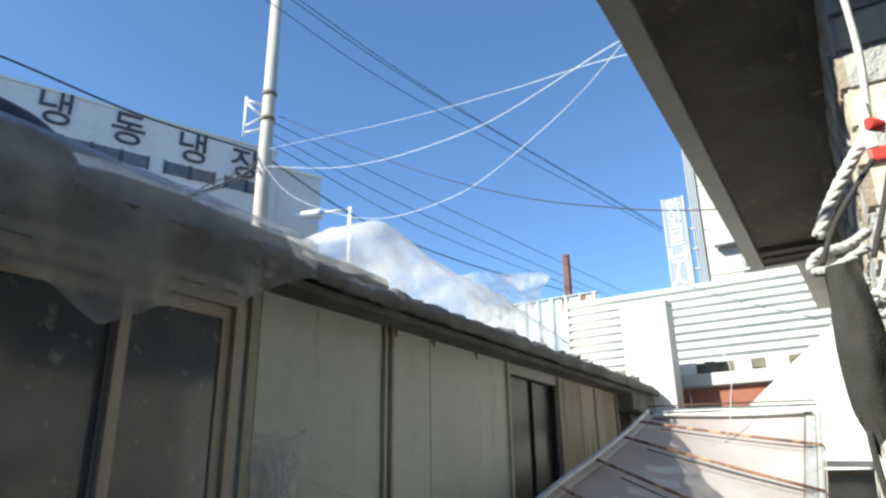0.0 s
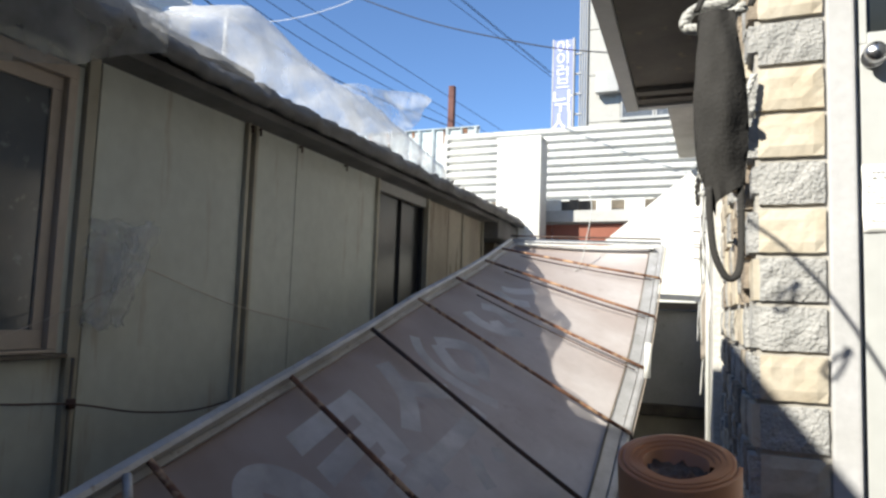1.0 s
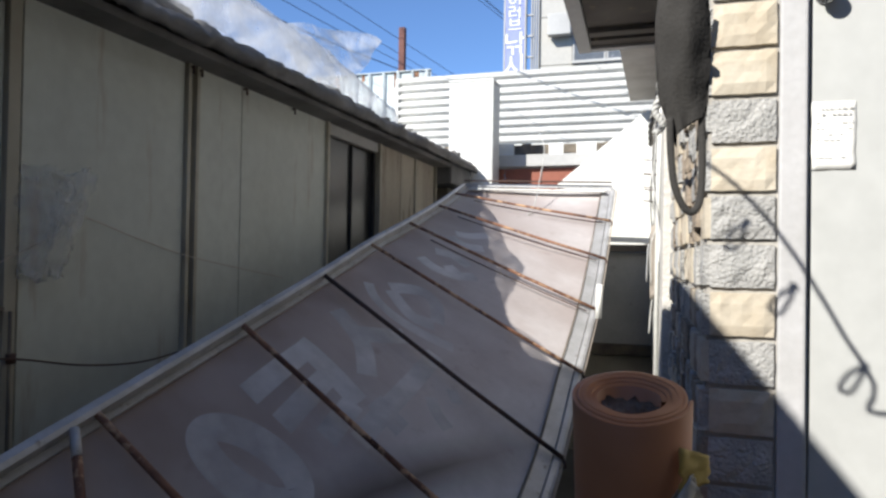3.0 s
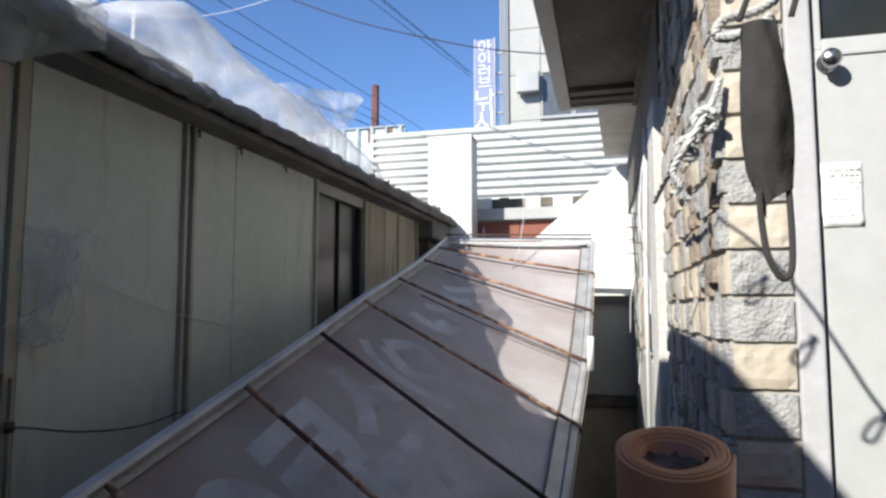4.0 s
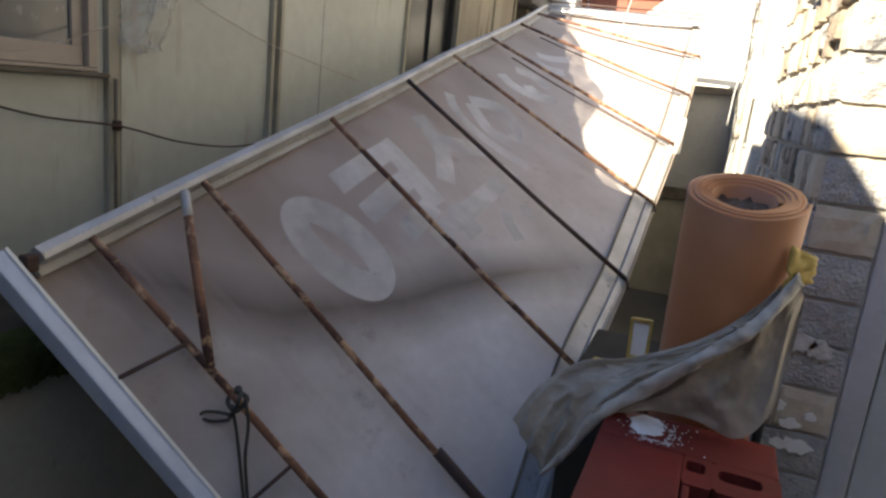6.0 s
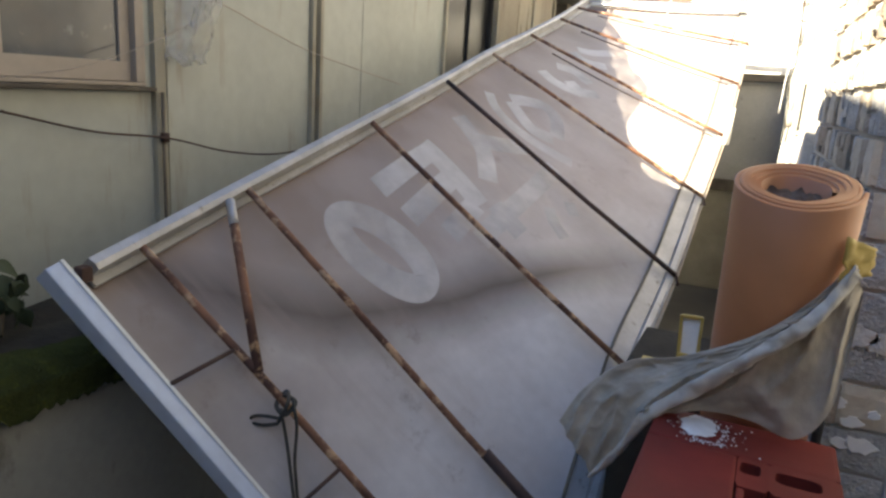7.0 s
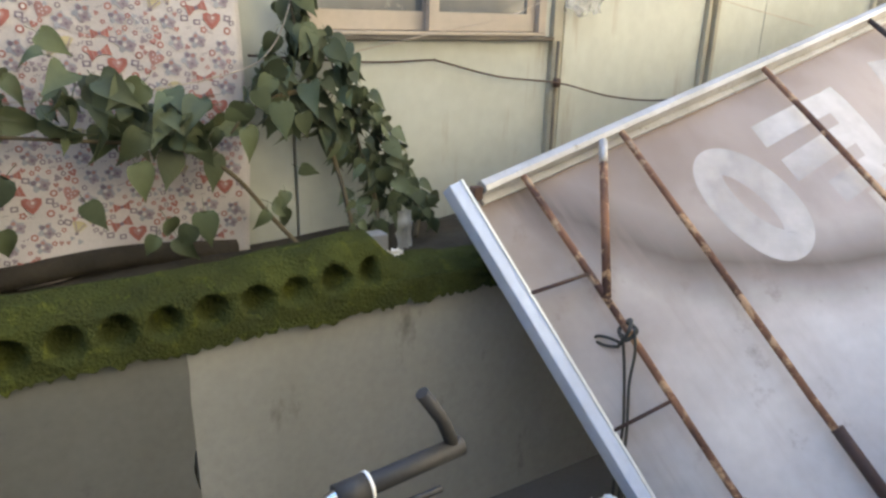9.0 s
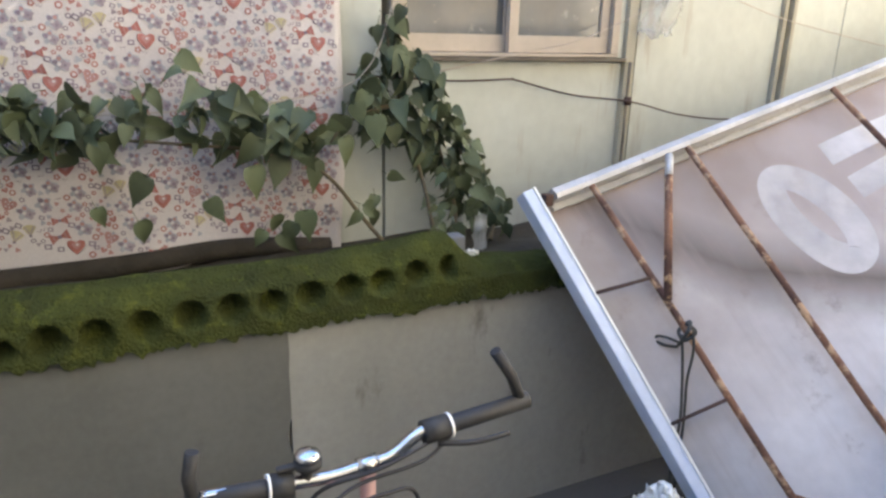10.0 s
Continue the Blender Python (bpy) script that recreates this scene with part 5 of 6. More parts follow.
part("arm", beam((0.212, 0.928, 2.215), (0.206, 0.930, 2.285), 0.013, 0.012, (0, 1, 0), 0.003), M_SIGNWHITE, peg)
part("spring", tube([(0.188, 0.912, 2.245), (0.212, 0.94, 2.245)], 0.008, 8), M_CLIPRED, peg)

mask = thing("face_mask", (0.145, 0.85, 1.95), "folded black cloth face mask hanging by its ear loop", "face mask")


def mask_fn(sgn):
    def fn(u, v):
        z = 1.868 + 0.195 * v - 0.012 * (u < 0.01)
        w = 0.0180 + 0.0068 * math.sin(math.pi * min(1, v * 1.1)) - 0.010 * max(0, 0.25 - v) * 4 * (1 - u)
        x = 0.142 - 0.012 * v + (u - 0.5) * 2 * w - 0.004 * (1 - v)
        b = 0.012 * math.sin(math.pi * u) * (0.5 + math.sin(math.pi * v)) + 0.004 * noise.noise((u * 3, v * 6, sgn))
        return Vector((x, 0.86 + sgn * b, z + 0.018 * u * (1 - v)))
    return fn


mb = grid(mask_fn(-1), 14, 30)
grid(mask_fn(1), 14, 30, bm=mb, flip=True)
bmesh.ops.remove_doubles(mb, verts=mb.verts[:], dist=0.0005)
part("pouch", mb, M_CLOTHBLACK, mask)


def strap(points, w, n=8):
    pts = curve(points, n)
    bm = bmesh.new()
    prev = None
    for k, p in enumerate(pts):
        d = (pts[min(k + 1, len(pts) - 1)] - pts[max(k - 1, 0)]).normalized()
        s = d.cross(Vector((0.3, 1, 0))).normalized()
        row = [bm.verts.new(p + s * w), bm.verts.new(p - s * w)]
        if prev:
            bm.faces.new((prev[0], row[0], row[1], prev[1])).smooth = True
        prev = row
    return thicken(bm, 0.0025)


part("ear_loop", strap([(0.124, 0.858, 1.885), (0.125, 0.857, 1.855), (0.129, 0.855, 1.82), (0.140, 0.855, 1.797), (0.150, 0.857, 1.803), (0.153, 0.860, 1.835), (0.152, 0.862, 1.90)], 0.0032), M_CLOTHBLACK, mask)
part("ear_loop", strap([(0.112, 0.862, 2.065), (0.135, 0.88, 2.12), (0.185, 0.92, 2.20)], 0.003), M_CLOTHBLACK, mask)
part("ear_loop", strap([(0.162, 0.862, 2.065), (0.180, 0.885, 2.12), (0.205, 0.92, 2.20)], 0.003), M_CLOTHBLACK, mask)

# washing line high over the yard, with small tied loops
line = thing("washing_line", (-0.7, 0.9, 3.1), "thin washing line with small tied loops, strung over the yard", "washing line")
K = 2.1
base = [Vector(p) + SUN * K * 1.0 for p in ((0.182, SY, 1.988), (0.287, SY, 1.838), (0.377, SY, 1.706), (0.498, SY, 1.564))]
dirn = (base[-1] - base[0]).normalized()
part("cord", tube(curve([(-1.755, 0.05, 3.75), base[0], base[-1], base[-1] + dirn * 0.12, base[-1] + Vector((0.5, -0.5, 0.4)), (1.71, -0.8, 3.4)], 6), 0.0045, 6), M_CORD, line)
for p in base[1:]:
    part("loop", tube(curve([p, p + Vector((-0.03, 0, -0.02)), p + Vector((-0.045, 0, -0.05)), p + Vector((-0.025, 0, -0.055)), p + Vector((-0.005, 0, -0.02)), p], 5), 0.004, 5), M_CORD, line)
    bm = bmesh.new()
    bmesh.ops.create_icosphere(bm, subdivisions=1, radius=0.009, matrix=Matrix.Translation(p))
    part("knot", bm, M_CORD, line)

# ---- clutter by the stone corner ----
roll = thing("flooring_roll", (0.078, 1.63, 0.70), "upright roll of glossy brown vinyl flooring", "flooring roll")
LEANR = Matrix.Translation((0.066, 1.45, 1.513)) @ Matrix.Rotation(radians(17), 4, "X")
bm = bmesh.new()
n, turns = 40, 5
th = 0.0076
steps = []
for k in range(n * turns + 1):
    a = 2 * math.pi * k / n
    r = 0.0535 + 0.0455 * k / (n * turns) + 0.0010 * math.sin(3 * a)
    lap = k / n
    top = -0.0022 * max(0.0, lap - 3.2) - 0.004 * max(0.0, 2.6 - lap) + 0.0006 * math.sin(5 * a)
    steps.append((r * math.cos(a), r * math.sin(a) * (0.93 + 0.07 * lap / turns), top))


def lap_ring(x, y, top):
    q = math.hypot(x, y)
    out = 1 + (0.0094 if q < 0.082 else th) / q
    lip = 0.0002 if q < 0.082 else 0.0008
    corners = ((x, y, -0.80), (x * out, y * out, -0.80), (x * out, y * out, top - lip), (x * (1 + out) / 2, y * (1 + out) / 2, top), (x, y, top - lip))
    return [LEANR @ Vector(c) for c in corners]


prev = None
for step in steps:
    row = [bm.verts.new(p) for p in lap_ring(*step)]
    if prev:
        for i in range(5):
            bm.faces.new((prev[i], row[i], row[(i + 1) % 5], prev[(i + 1) % 5])).smooth = i in (1, 4)
    prev = row
bmesh.ops.recalc_face_normals(bm, faces=bm.faces)
part("vinyl", bm, M_ROLL, roll)
part("core_scrap", grid(lambda u, v: LEANR @ Vector((-0.052 + 0.104 * u, -0.042 + 0.084 * v, -0.034 + 0.020 * noise.noise((u * 8, v * 8, 0)))), 14, 12), M_ROLL_IN, roll, "crumpled grey wrapping stuffed in the core")

crate = thing("red_crate", (0.07, 1.35, 0.0), "red plastic crate upside down, its top spattered white", "crate")
CZ = 1.06
CR = (-0.105, 0.20, 0.90, 1.43)
bm = box(CR[0], CR[1], 1.30, CR[3], CZ - 0.03, CZ, 0.008)
part("top", bm, M_RED, crate)
bm = box(CR[0], 0.045, CR[2], 1.2995, CZ - 0.03, CZ, 0.006)
part("top", bm, M_RED, crate)
# slotted half: a plate with two rounded hand holes, then an open bay


def slot_plate(x0, x1, y0, y1, z0, z1, hx, hy, rx, ry):
    """A plate with one rounded hole, centre (hx, hy), half sizes rx and ry."""
    n = 32
    bm = bmesh.new()
    inner, outer = [], []
    for k in range(n):
        a = 2 * math.pi * (k + 0.5) / n
        c, q = math.cos(a), math.sin(a)
        inner.append((hx + rx * math.copysign(abs(c) ** 0.5, c), hy + ry * math.copysign(abs(q) ** 0.5, q)))
        f = 1 / max(abs(c), abs(q))
        ox = hx + (c * f) * ((x1 - hx) if c > 0 else (hx - x0))
        oy = hy + (q * f) * ((y1 - hy) if q > 0 else (hy - y0))
        outer.append((ox, oy))
    rows = [[bm.verts.new((x, y, z)) for x, y in line] for line, z in ((outer, z0), (outer, z1), (inner, z1 - 0.0005), (inner, z0))]
    for p, q in ((0, 1), (1, 2), (2, 3), (3, 0)):
        for k in range(n):
            m = (k + 1) % n
            bm.faces.new((rows[p][k], rows[p][m], rows[q][m], rows[q][k]))
    bmesh.ops.recalc_face_normals(bm, faces=bm.faces)
    return bm


part("top", slot_plate(0.0455, 0.094, 1.20, 1.30, CZ - 0.030, CZ - 0.001, 0.066, 1.266, 0.016, 0.019), M_RED, crate)
part("top", slot_plate(0.094, CR[1], 1.20, 1.30, CZ - 0.030, CZ - 0.001, 0.137, 1.262, 0.034, 0.019), M_RED, crate)
for a, b, c, d in ((0.048, CR[1], CR[2], 1.0), (0.18, CR[1], 1.0, 1.198), (0.048, 0.06, 1.0, 1.198)):
    part("top_rail", box(a, b, c, d, CZ - 0.032, CZ - 0.002, 0.004), M_RED, crate)
part("floor_inside", box(0.05, CR[1] - 0.022, CR[2] + 0.022, 1.297, CZ - 0.14, CZ - 0.13), M_RUST_DARK, crate)
for a, b, c, d in ((CR[0], CR[0] + 0.02, CR[2], CR[3]), (CR[1] - 0.02, CR[1], CR[2], CR[3]), (CR[0] + 0.02, CR[1] - 0.02, CR[2], CR[2] + 0.02), (CR[0] + 0.02, CR[1] - 0.02, CR[3] - 0.02, CR[3])):
    part("side", box(a, b, c, d, 0.66, CZ - 0.033, 0.004), M_RED, crate)
rs = random.Random(4)
bm = bmesh.new()
for k in range(620):
    a, q = rs.uniform(0, 2 * math.pi), abs(rs.gauss(0, 0.034))
    r = rs.uniform(0.0007, 0.0022) if q > 0.028 else rs.uniform(0.006, 0.016)
    x, y = -0.025 + q * math.cos(a) * 0.8 + 0.015 * (q > 0.03), 1.375 + q * math.sin(a) * 1.15 - 0.02 * (q > 0.03)
    if not (CR[0] + 0.02 < x < CR[1] - 0.02 and 1.305 < y < CR[3] - 0.02):
        continue
    c = bm.verts.new((x, y, CZ + 0.0035))
    vs = [bm.verts.new((x + r * math.cos(q2) * rs.uniform(0.7, 1.2), y + r * math.sin(q2) * rs.uniform(0.7, 1.2), CZ + 0.0012)) for q2 in [i * math.pi / 3 for i in range(6)]]
    for i in range(6):
        bm.faces.new((c, vs[i], vs[(i + 1) % 6]))
part("spatter", bm, M_DROP, crate, "dried white paint spatter", kind="stuff")
stand = part("block_stack", box(-0.10, 0.19, 0.92, 1.74, 0.0, 0.655, 0.01), M_LOWWALL, None, "grey concrete block stack under the crate", "blocks")

# sack draped round the roll and the crate
sack = thing("woven_sack", (0.0, 1.5, 1.0), "grimy pale woven sack draped round the flooring roll", "sack")


BAND = [(-0.207, 1.375, 0.90), (-0.158, 1.375, 0.975), (-0.115, 1.375, 1.058), (-0.027, 1.365, 1.149), (0.055, 1.36, 1.231), (0.122, 1.365, 1.302), (0.175, 1.40, 1.385)]
TOPS = [(-0.290, 1.40, 0.985), (-0.252, 1.415, 1.060), (-0.174, 1.42, 1.137), (-0.083, 1.42, 1.168), (0.034, 1.40, 1.240), (0.112, 1.40, 1.317), (0.170, 1.42, 1.395)]
HEM = [(-0.103, 1.40, 1.045), (-0.031, 1.41, 1.075), (0.054, 1.41, 1.08), (0.130, 1.405, 1.066), (0.176, 1.42, 1.12), (0.190, 1.44, 1.22), (0.195, 1.45, 1.33)]


def between(low_line, high_line, crease, seed):
    a, b = curve(low_line, 10), curve(high_line, 10)

    def fn(u, v):
        k = u * (len(a) - 1)
        i = min(int(k), len(a) - 2)
        p = a[i].lerp(a[i + 1], k - i).lerp(b[i].lerp(b[i + 1], k - i), v)
        # long folds fanning out along the drape, finer creases across them
        f1 = 1 - abs(noise.noise((u * 3.2 - v * 1.6 + seed, v * 1.1 + u * 1.5, seed)))
        f2 = 1 - abs(noise.noise((u * 11 - v * 2, v * 4 + u * 7, seed + 3)))
        f3 = noise.noise((u * 40, v * 14, seed))
        f4 = 1 - abs(noise.noise((u * 24 + v * 5, v * 9 - u * 6, seed + 8)))
        return p + Vector((-0.25, -0.9, 0.35)) * crease * (0.80 * f1 * f1 + 0.12 * f2**4 + 0.04 * f4**4 + 0.01 * f3 - 0.6) * min(1.0, 6 * v, 6 * (1 - v) + 0.15)
    return fn


part("cloth", thicken(grid(between(BAND, TOPS, 0.036, 0.0), 150, 44), 0.002), M_SACK, sack)
part("under_cloth", (grid(between(HEM, [Vector(p) + Vector((0.0, 0.012, 0.0)) for p in [(-0.110, 1.375, 1.060), (-0.03, 1.375, 1.145), (0.03, 1.375, 1.205), (0.075, 1.375, 1.25), (0.11, 1.38, 1.29), (0.14, 1.39, 1.33), (0.175, 1.40, 1.385)]], 0.040, 7.0), 70, 26)), M_SACK, sack)
bl = curve(BAND, 10)


def band_fn(u, v):
    k = u * (len(bl) - 1)
    i = min(int(k), len(bl) - 2)
    p = bl[i].lerp(bl[i + 1], k - i)
    a = math.pi * (v - 0.1) * 1.2
    w = (0.0135 + 0.006 * noise.noise((u * 7, 0, 0)) + 0.003 * noise.noise((u * 31, 0, 0))) * min(1.0, 0.3 + 3 * u)
    return p + Vector((-0.55, -0.1, 0.8)) * w * -math.cos(a) + Vector((-0.2, -1, 0.1)) * (0.007 * math.sin(a) + 0.007 * noise.noise((u * 16, v * 2, 0)) + 0.004 * noise.noise((u * 47, v * 3, 0)) + 0.006)


part("fold", thicken(grid(band_fn, 90, 8), 0.002), M_SACK_PALE, sack, "pale folded edge of the sack")
part("lining", thicken(grid(lambda u, v: Vector((0.150 + 0.05 * u + 0.012 * noise.noise((u * 4, v * 4, 0)), 1.395 + 0.05 * u, 1.355 + 0.085 * v * (1 - 0.5 * u) + 0.02 * u)), 8, 8), 0.003), M_YELLOW, sack, "yellow printed corner")

tray = thing("yellow_frame", (-0.15, 2.0, 0.85), "small yellow-edged wooden frame leaning in the gap", "frame")
part("bottom_slat", box(-0.215, -0.075, 1.93, 1.955, 0.935, 0.958, 0.003), M_YELLOW, tray)
part("board", beam((-0.104, 1.985, 0.962), (-0.109, 2.0, 1.078), 0.050, 0.008, (0, 1, 0), 0.002), M_PAPER, tray, "pale board")
for a, b in (((-0.127, 1.978, 0.962), (-0.134, 1.993, 1.08)), ((-0.080, 1.978, 0.962), (-0.082, 1.993, 1.08)), ((-0.134, 1.993, 1.078), (-0.080, 1.993, 1.080)), ((-0.130, 1.974, 0.975), (-0.080, 1.974, 0.975))):
    part("rim", beam(a, b, 0.008, 0.012, (0, 1, 0), 0.002), M_YELLOW, tray)
# plain block in the soil colour, carries the yellow frame
part("gap_base", box(-0.26, 0.12, 1.86, 2.3, 0.0, 0.93, 0.01), M_SOIL_TONE, None, "near-black base block in the gap behind the roll", "base")
part("step", box(0.21, 0.36, 1.35, 1.735, 0.0, 0.62, 0.012), M_PLASTER, None, "flaking grey plaster step beside the door", "step", "structure")

rf = random.Random(21)
for fx, fz, fr in ((0.225, 1.02, 0.024), (0.262, 0.985, 0.020), (0.285, 0.935, 0.030), (0.248, 0.93, 0.018), (0.30, 1.01, 0.014), (0.235, 1.175, 0.040), (0.285, 1.165, 0.034)):
    fl = bmesh.new()
    ring = [(fx + fr * rf.uniform(0.6, 1.3) * math.cos(a), fz + 0.7 * fr * rf.uniform(0.6, 1.2) * math.sin(a)) for a in [2 * math.pi * k / 13 for k in range(13)]]
    fl.faces.new([fl.verts.new((x, SY - 0.0065, z)) for x, z in ring])
    part("paint_flake", thicken(fl, 0.003), M_PAPER if fz < 1.1 else M_PLASTER, wall_east)
part("dark_post", tube([(0.196, 1.70, 0.70), (0.200, 1.715, 1.20)], 0.010, 8), M_RUBBER, None, "thin black post standing by the stone corner", "post")

# ---- bicycle ----
bike = thing("bicycle", (-0.5, 0.25, 0.0), "bicycle with chrome handlebar and black bar ends", "bicycle")
H = [(-0.50, 0.0, 1.026), (-0.50, 0.09, 1.016), (-0.50, 0.135, 1.012), (-0.50, 0.19, 1.007), (-0.50, 0.244, 1.012), (-0.50, 0.285, 1.017), (-0.50, 0.333, 1.046), (-0.50, 0.385, 1.051), (-0.50, 0.525, 1.059)]
part("handlebar", tube(curve(H, 8), 0.0105, 12), M_CHROME, bike, "chrome handlebar")
for g, e in ((((-0.50, 0.340, 1.044), (-0.50, 0.529, 1.060)), (-0.505, 0.465, 1.160)), (((-0.50, -0.020, 1.022), (-0.50, 0.125, 1.012)), (-0.505, -0.004, 1.098))):
    a, b = Vector(g[0]), Vector(g[1])
    out = b if e[1] > 0.3 else a
    inn = a if e[1] > 0.3 else b
    grip = part("grip", tube([inn, inn.lerp(out, 0.5), out], 0.0145, 12), M_RUBBER, bike, "black rubber grip")
    part("bar_end", tube([out - (out - inn).normalized() * 0.012, out.lerp(Vector(e), 0.5), Vector(e)], 0.0098, 10), M_RUBBER, grip)
    part("shifter", tube([inn - (out - inn) * 0.02, inn + (out - inn) * 0.21], 0.0195, 14), M_RUBBER, grip)
    part("shifter_ring", tube([inn + (out - inn) * 0.21, inn + (out - inn) * 0.235], 0.0205, 16), M_SIGNWHITE, grip, "pale dial ring")
    part("brake_lever", tube(curve([inn + (out - inn) * 0.1 + Vector((0.01, 0, -0.02)), inn.lerp(out, 0.4) + Vector((0.03, 0, -0.025)), inn.lerp(out, 0.72) + Vector((0.032, 0, -0.028))], 5), 0.005, 8), M_RUBBER, grip)
part("stem", tube([(-0.497, 0.244, 1.004), (-0.49, 0.24, 0.80)], 0.0125, 12), M_PINK, bike, "pink stem")
part("stem_clamp", tube([(-0.50, 0.228, 1.010), (-0.50, 0.260, 1.013)], 0.0145, 12), M_CHROME, bike)
bell = part("bell", tube([(-0.50, 0.150, 1.010), (-0.50, 0.150, 1.046)], 0.009, 10), M_RUBBER, bike)
bm = bmesh.new()
bmesh.ops.create_uvsphere(bm, u_segments=16, v_segments=10, radius=0.020, matrix=Matrix.Translation((-0.50, 0.152, 1.052)) @ Matrix.Diagonal((1, 1, 0.55, 1)))
part("dome", smooth(bm), M_CHROME, bell, "chrome bell dome")
part("lever", box(-0.506, -0.494, 0.106, 0.135, 1.036, 1.044, 0.003), M_RUBBER, bell)
part("bell_base", tube([(-0.50, 0.152, 1.036), (-0.50, 0.152, 1.046)], 0.021, 16), M_RUBBER, bell)
for pts in (((-0.50, 0.385, 1.028), (-0.48, 0.33, 1.008), (-0.47, 0.22, 1.003), (-0.46, 0.16, 0.975), (-0.48, 0.12, 0.90)), ((-0.49, 0.10, 1.0), (-0.45, 0.17, 0.985), (-0.45, 0.25, 0.99), (-0.46, 0.31, 0.965), (-0.49, 0.33, 0.8)), ((-0.50, 0.38, 1.035), (-0.47, 0.26, 1.022), (-0.49, 0.16, 0.99), (-0.50, 0.14, 0.9))):
    part("cable", tube(curve(pts, 7), 0.0035, 6), M_CABLE, bike)
part("head_tube", tube([(-0.49, 0.24, 0.82), (-0.50, 0.24, 0.66)], 0.02, 12), M_PINK, bike)
for s in (-0.045, 0.045):
    part("fork_blade", tube([(-0.50, 0.24, 0.68), (-0.505, 0.24 + s, 0.62), (-0.56, 0.24 + s, 0.33)], 0.011, 8), M_PINK, bike)
part("down_tube", tube([(-0.49, 0.24, 0.72), (0.05, 0.20, 0.33)], 0.017, 10), M_PINK, bike)
part("top_tube", tube([(-0.485, 0.24, 0.79), (0.10, 0.20, 0.60)], 0.015, 10), M_PINK, bike)


def wheel(c, r):
    bm = bmesh.new()
    tube([c + Vector((r * math.cos(a), 0, r * math.sin(a))) for a in [2 * math.pi * k / 40 for k in range(41)]], 0.022, 8, bm)
    w = part("wheel", bm, M_RUBBER, bike)
    part("hub", tube([c + Vector((0, -0.04, 0)), c + Vector((0, 0.04, 0))], 0.02, 10), M_CHROME, w)
    sp = bmesh.new()
    for k in range(16):
        a = 2 * math.pi * k / 16
        tube([c, c + Vector((r * math.cos(a), 0, r * math.sin(a)))], 0.0015, 4, sp)
    part("spokes", sp, M_CHROME, w, kind="stuff")


wheel(Vector((-0.56, 0.24, 0.325)), 0.30)
part("plastic_wad", (grid(lambda u, v: Vector((-0.775 + 0.12 * (u - 0.5) + 0.03 * noise.noise((u * 7, v * 7, 1)), 1.173 + 0.10 * (v - 0.5) + 0.03 * noise.noise((u * 7, v * 7, 4)), 0.435 - 0.03 + 0.07 * math.sin(math.pi * u) * math.sin(math.pi * v) + 0.05 * (1 - abs(noise.noise((u * 6, v * 6, 9)))) ** 3)), 26, 22)), M_PAPER, None, "crumpled wad of white plastic sheet under the canopy end", "plastic wad")
# plain block in the soil colour, carries the wad
part("low_stand", box(-0.775 - 0.10, -0.775 + 0.10, 1.173 - 0.08, 1.173 + 0.08, 0.0, 0.42, 0.01), M_SOIL_TONE, None, "near-black stand under the plastic wad", "stand")

# ---- end of the alley ----
gable = thing("white_gable", (-0.4, 7.05, 2.4), "white rendered gable end catching full sun", "gable wall", kind="structure")
bm = bmesh.new()
gv = [(-0.93, 2.49), (0.02, 2.30), (0.30, 2.30), (0.30, 3.24), (-0.05, 3.22)]
fr, bk = [bm.verts.new((x, 7.05, z)) for x, z in gv], [bm.verts.new((x, 7.20, z)) for x, z in gv]
bm.faces.new(fr)
bm.faces.new(bk[::-1])
for i in range(5):
    bm.faces.new((fr[i], bk[i], bk[(i + 1) % 5], fr[(i + 1) % 5]))
bmesh.ops.recalc_face_normals(bm, faces=bm.faces)
part("gable_wall", bm, M_WHITE, gable)
back = thing("wall_north", (-0.8, 6.75, 0.0), "white rendered wall closing the alley, with a dark ledge", "wall", kind="structure")
part("upper", box(-1.9, 0.30, 6.62, 6.75, 1.905, 2.42, 0.005), M_WHITE, back)
part("ledge", box(-1.9, 0.30, 6.56, 6.75, 1.84, 1.90, 0.005), M_SILL, back, "dark ledge")
part("lower", box(-1.9, 0.30, 6.62, 6.75, 1.0, 1.835, 0.005), M_GREYPANEL, back)
part("ledge", box(-1.9, 0.30, 6.58, 6.75, 0.90, 0.996, 0.005), M_SILL, back, "dark ledge")
part("base", box(-1.9, 0.30, 6.62, 6.75, 0.0, 0.895, 0.005), M_BATTEN, back)
chim = thing("white_duct_box", (-1.76, 6.95, 2.4), "tall white sheet-metal duct box standing at the alley end", "duct box")
part("front", box(-1.99, -1.535, 6.86, 6.875, 2.40, 3.56, 0.004), M_WHITE, chim)
part("side", box(-1.55, -1.535, 6.877, 7.17, 2.40, 3.555, 0.004), M_FENCE, chim)
part("side", box(-1.99, -1.975, 6.877, 7.17, 2.40, 3.555, 0.004), M_FENCE, chim)
part("back", box(-1.99, -1.535, 7.171, 7.180, 2.40, 3.555, 0.004), M_FENCE, chim)
part("lid", box(-2.0, -1.525, 6.85, 7.18, 3.562, 3.58, 0.004), M_WHITE, chim)
part("seam_strip", box(-1.565, -1.525, 6.85, 6.858, 2.40, 3.56, 0.003), M_FENCE, chim)
red = thing("red_wall", (-1.0, 7.35, 2.3), "dull red panelled wall under a grey slab", "wall", kind="structure")
for k in range(7):
    part("red_panel", box(-2.3 + k * 0.40, -1.91 + k * 0.40, 7.33, 7.38, 2.2, 2.72, 0.006), M_REDWALL, red)
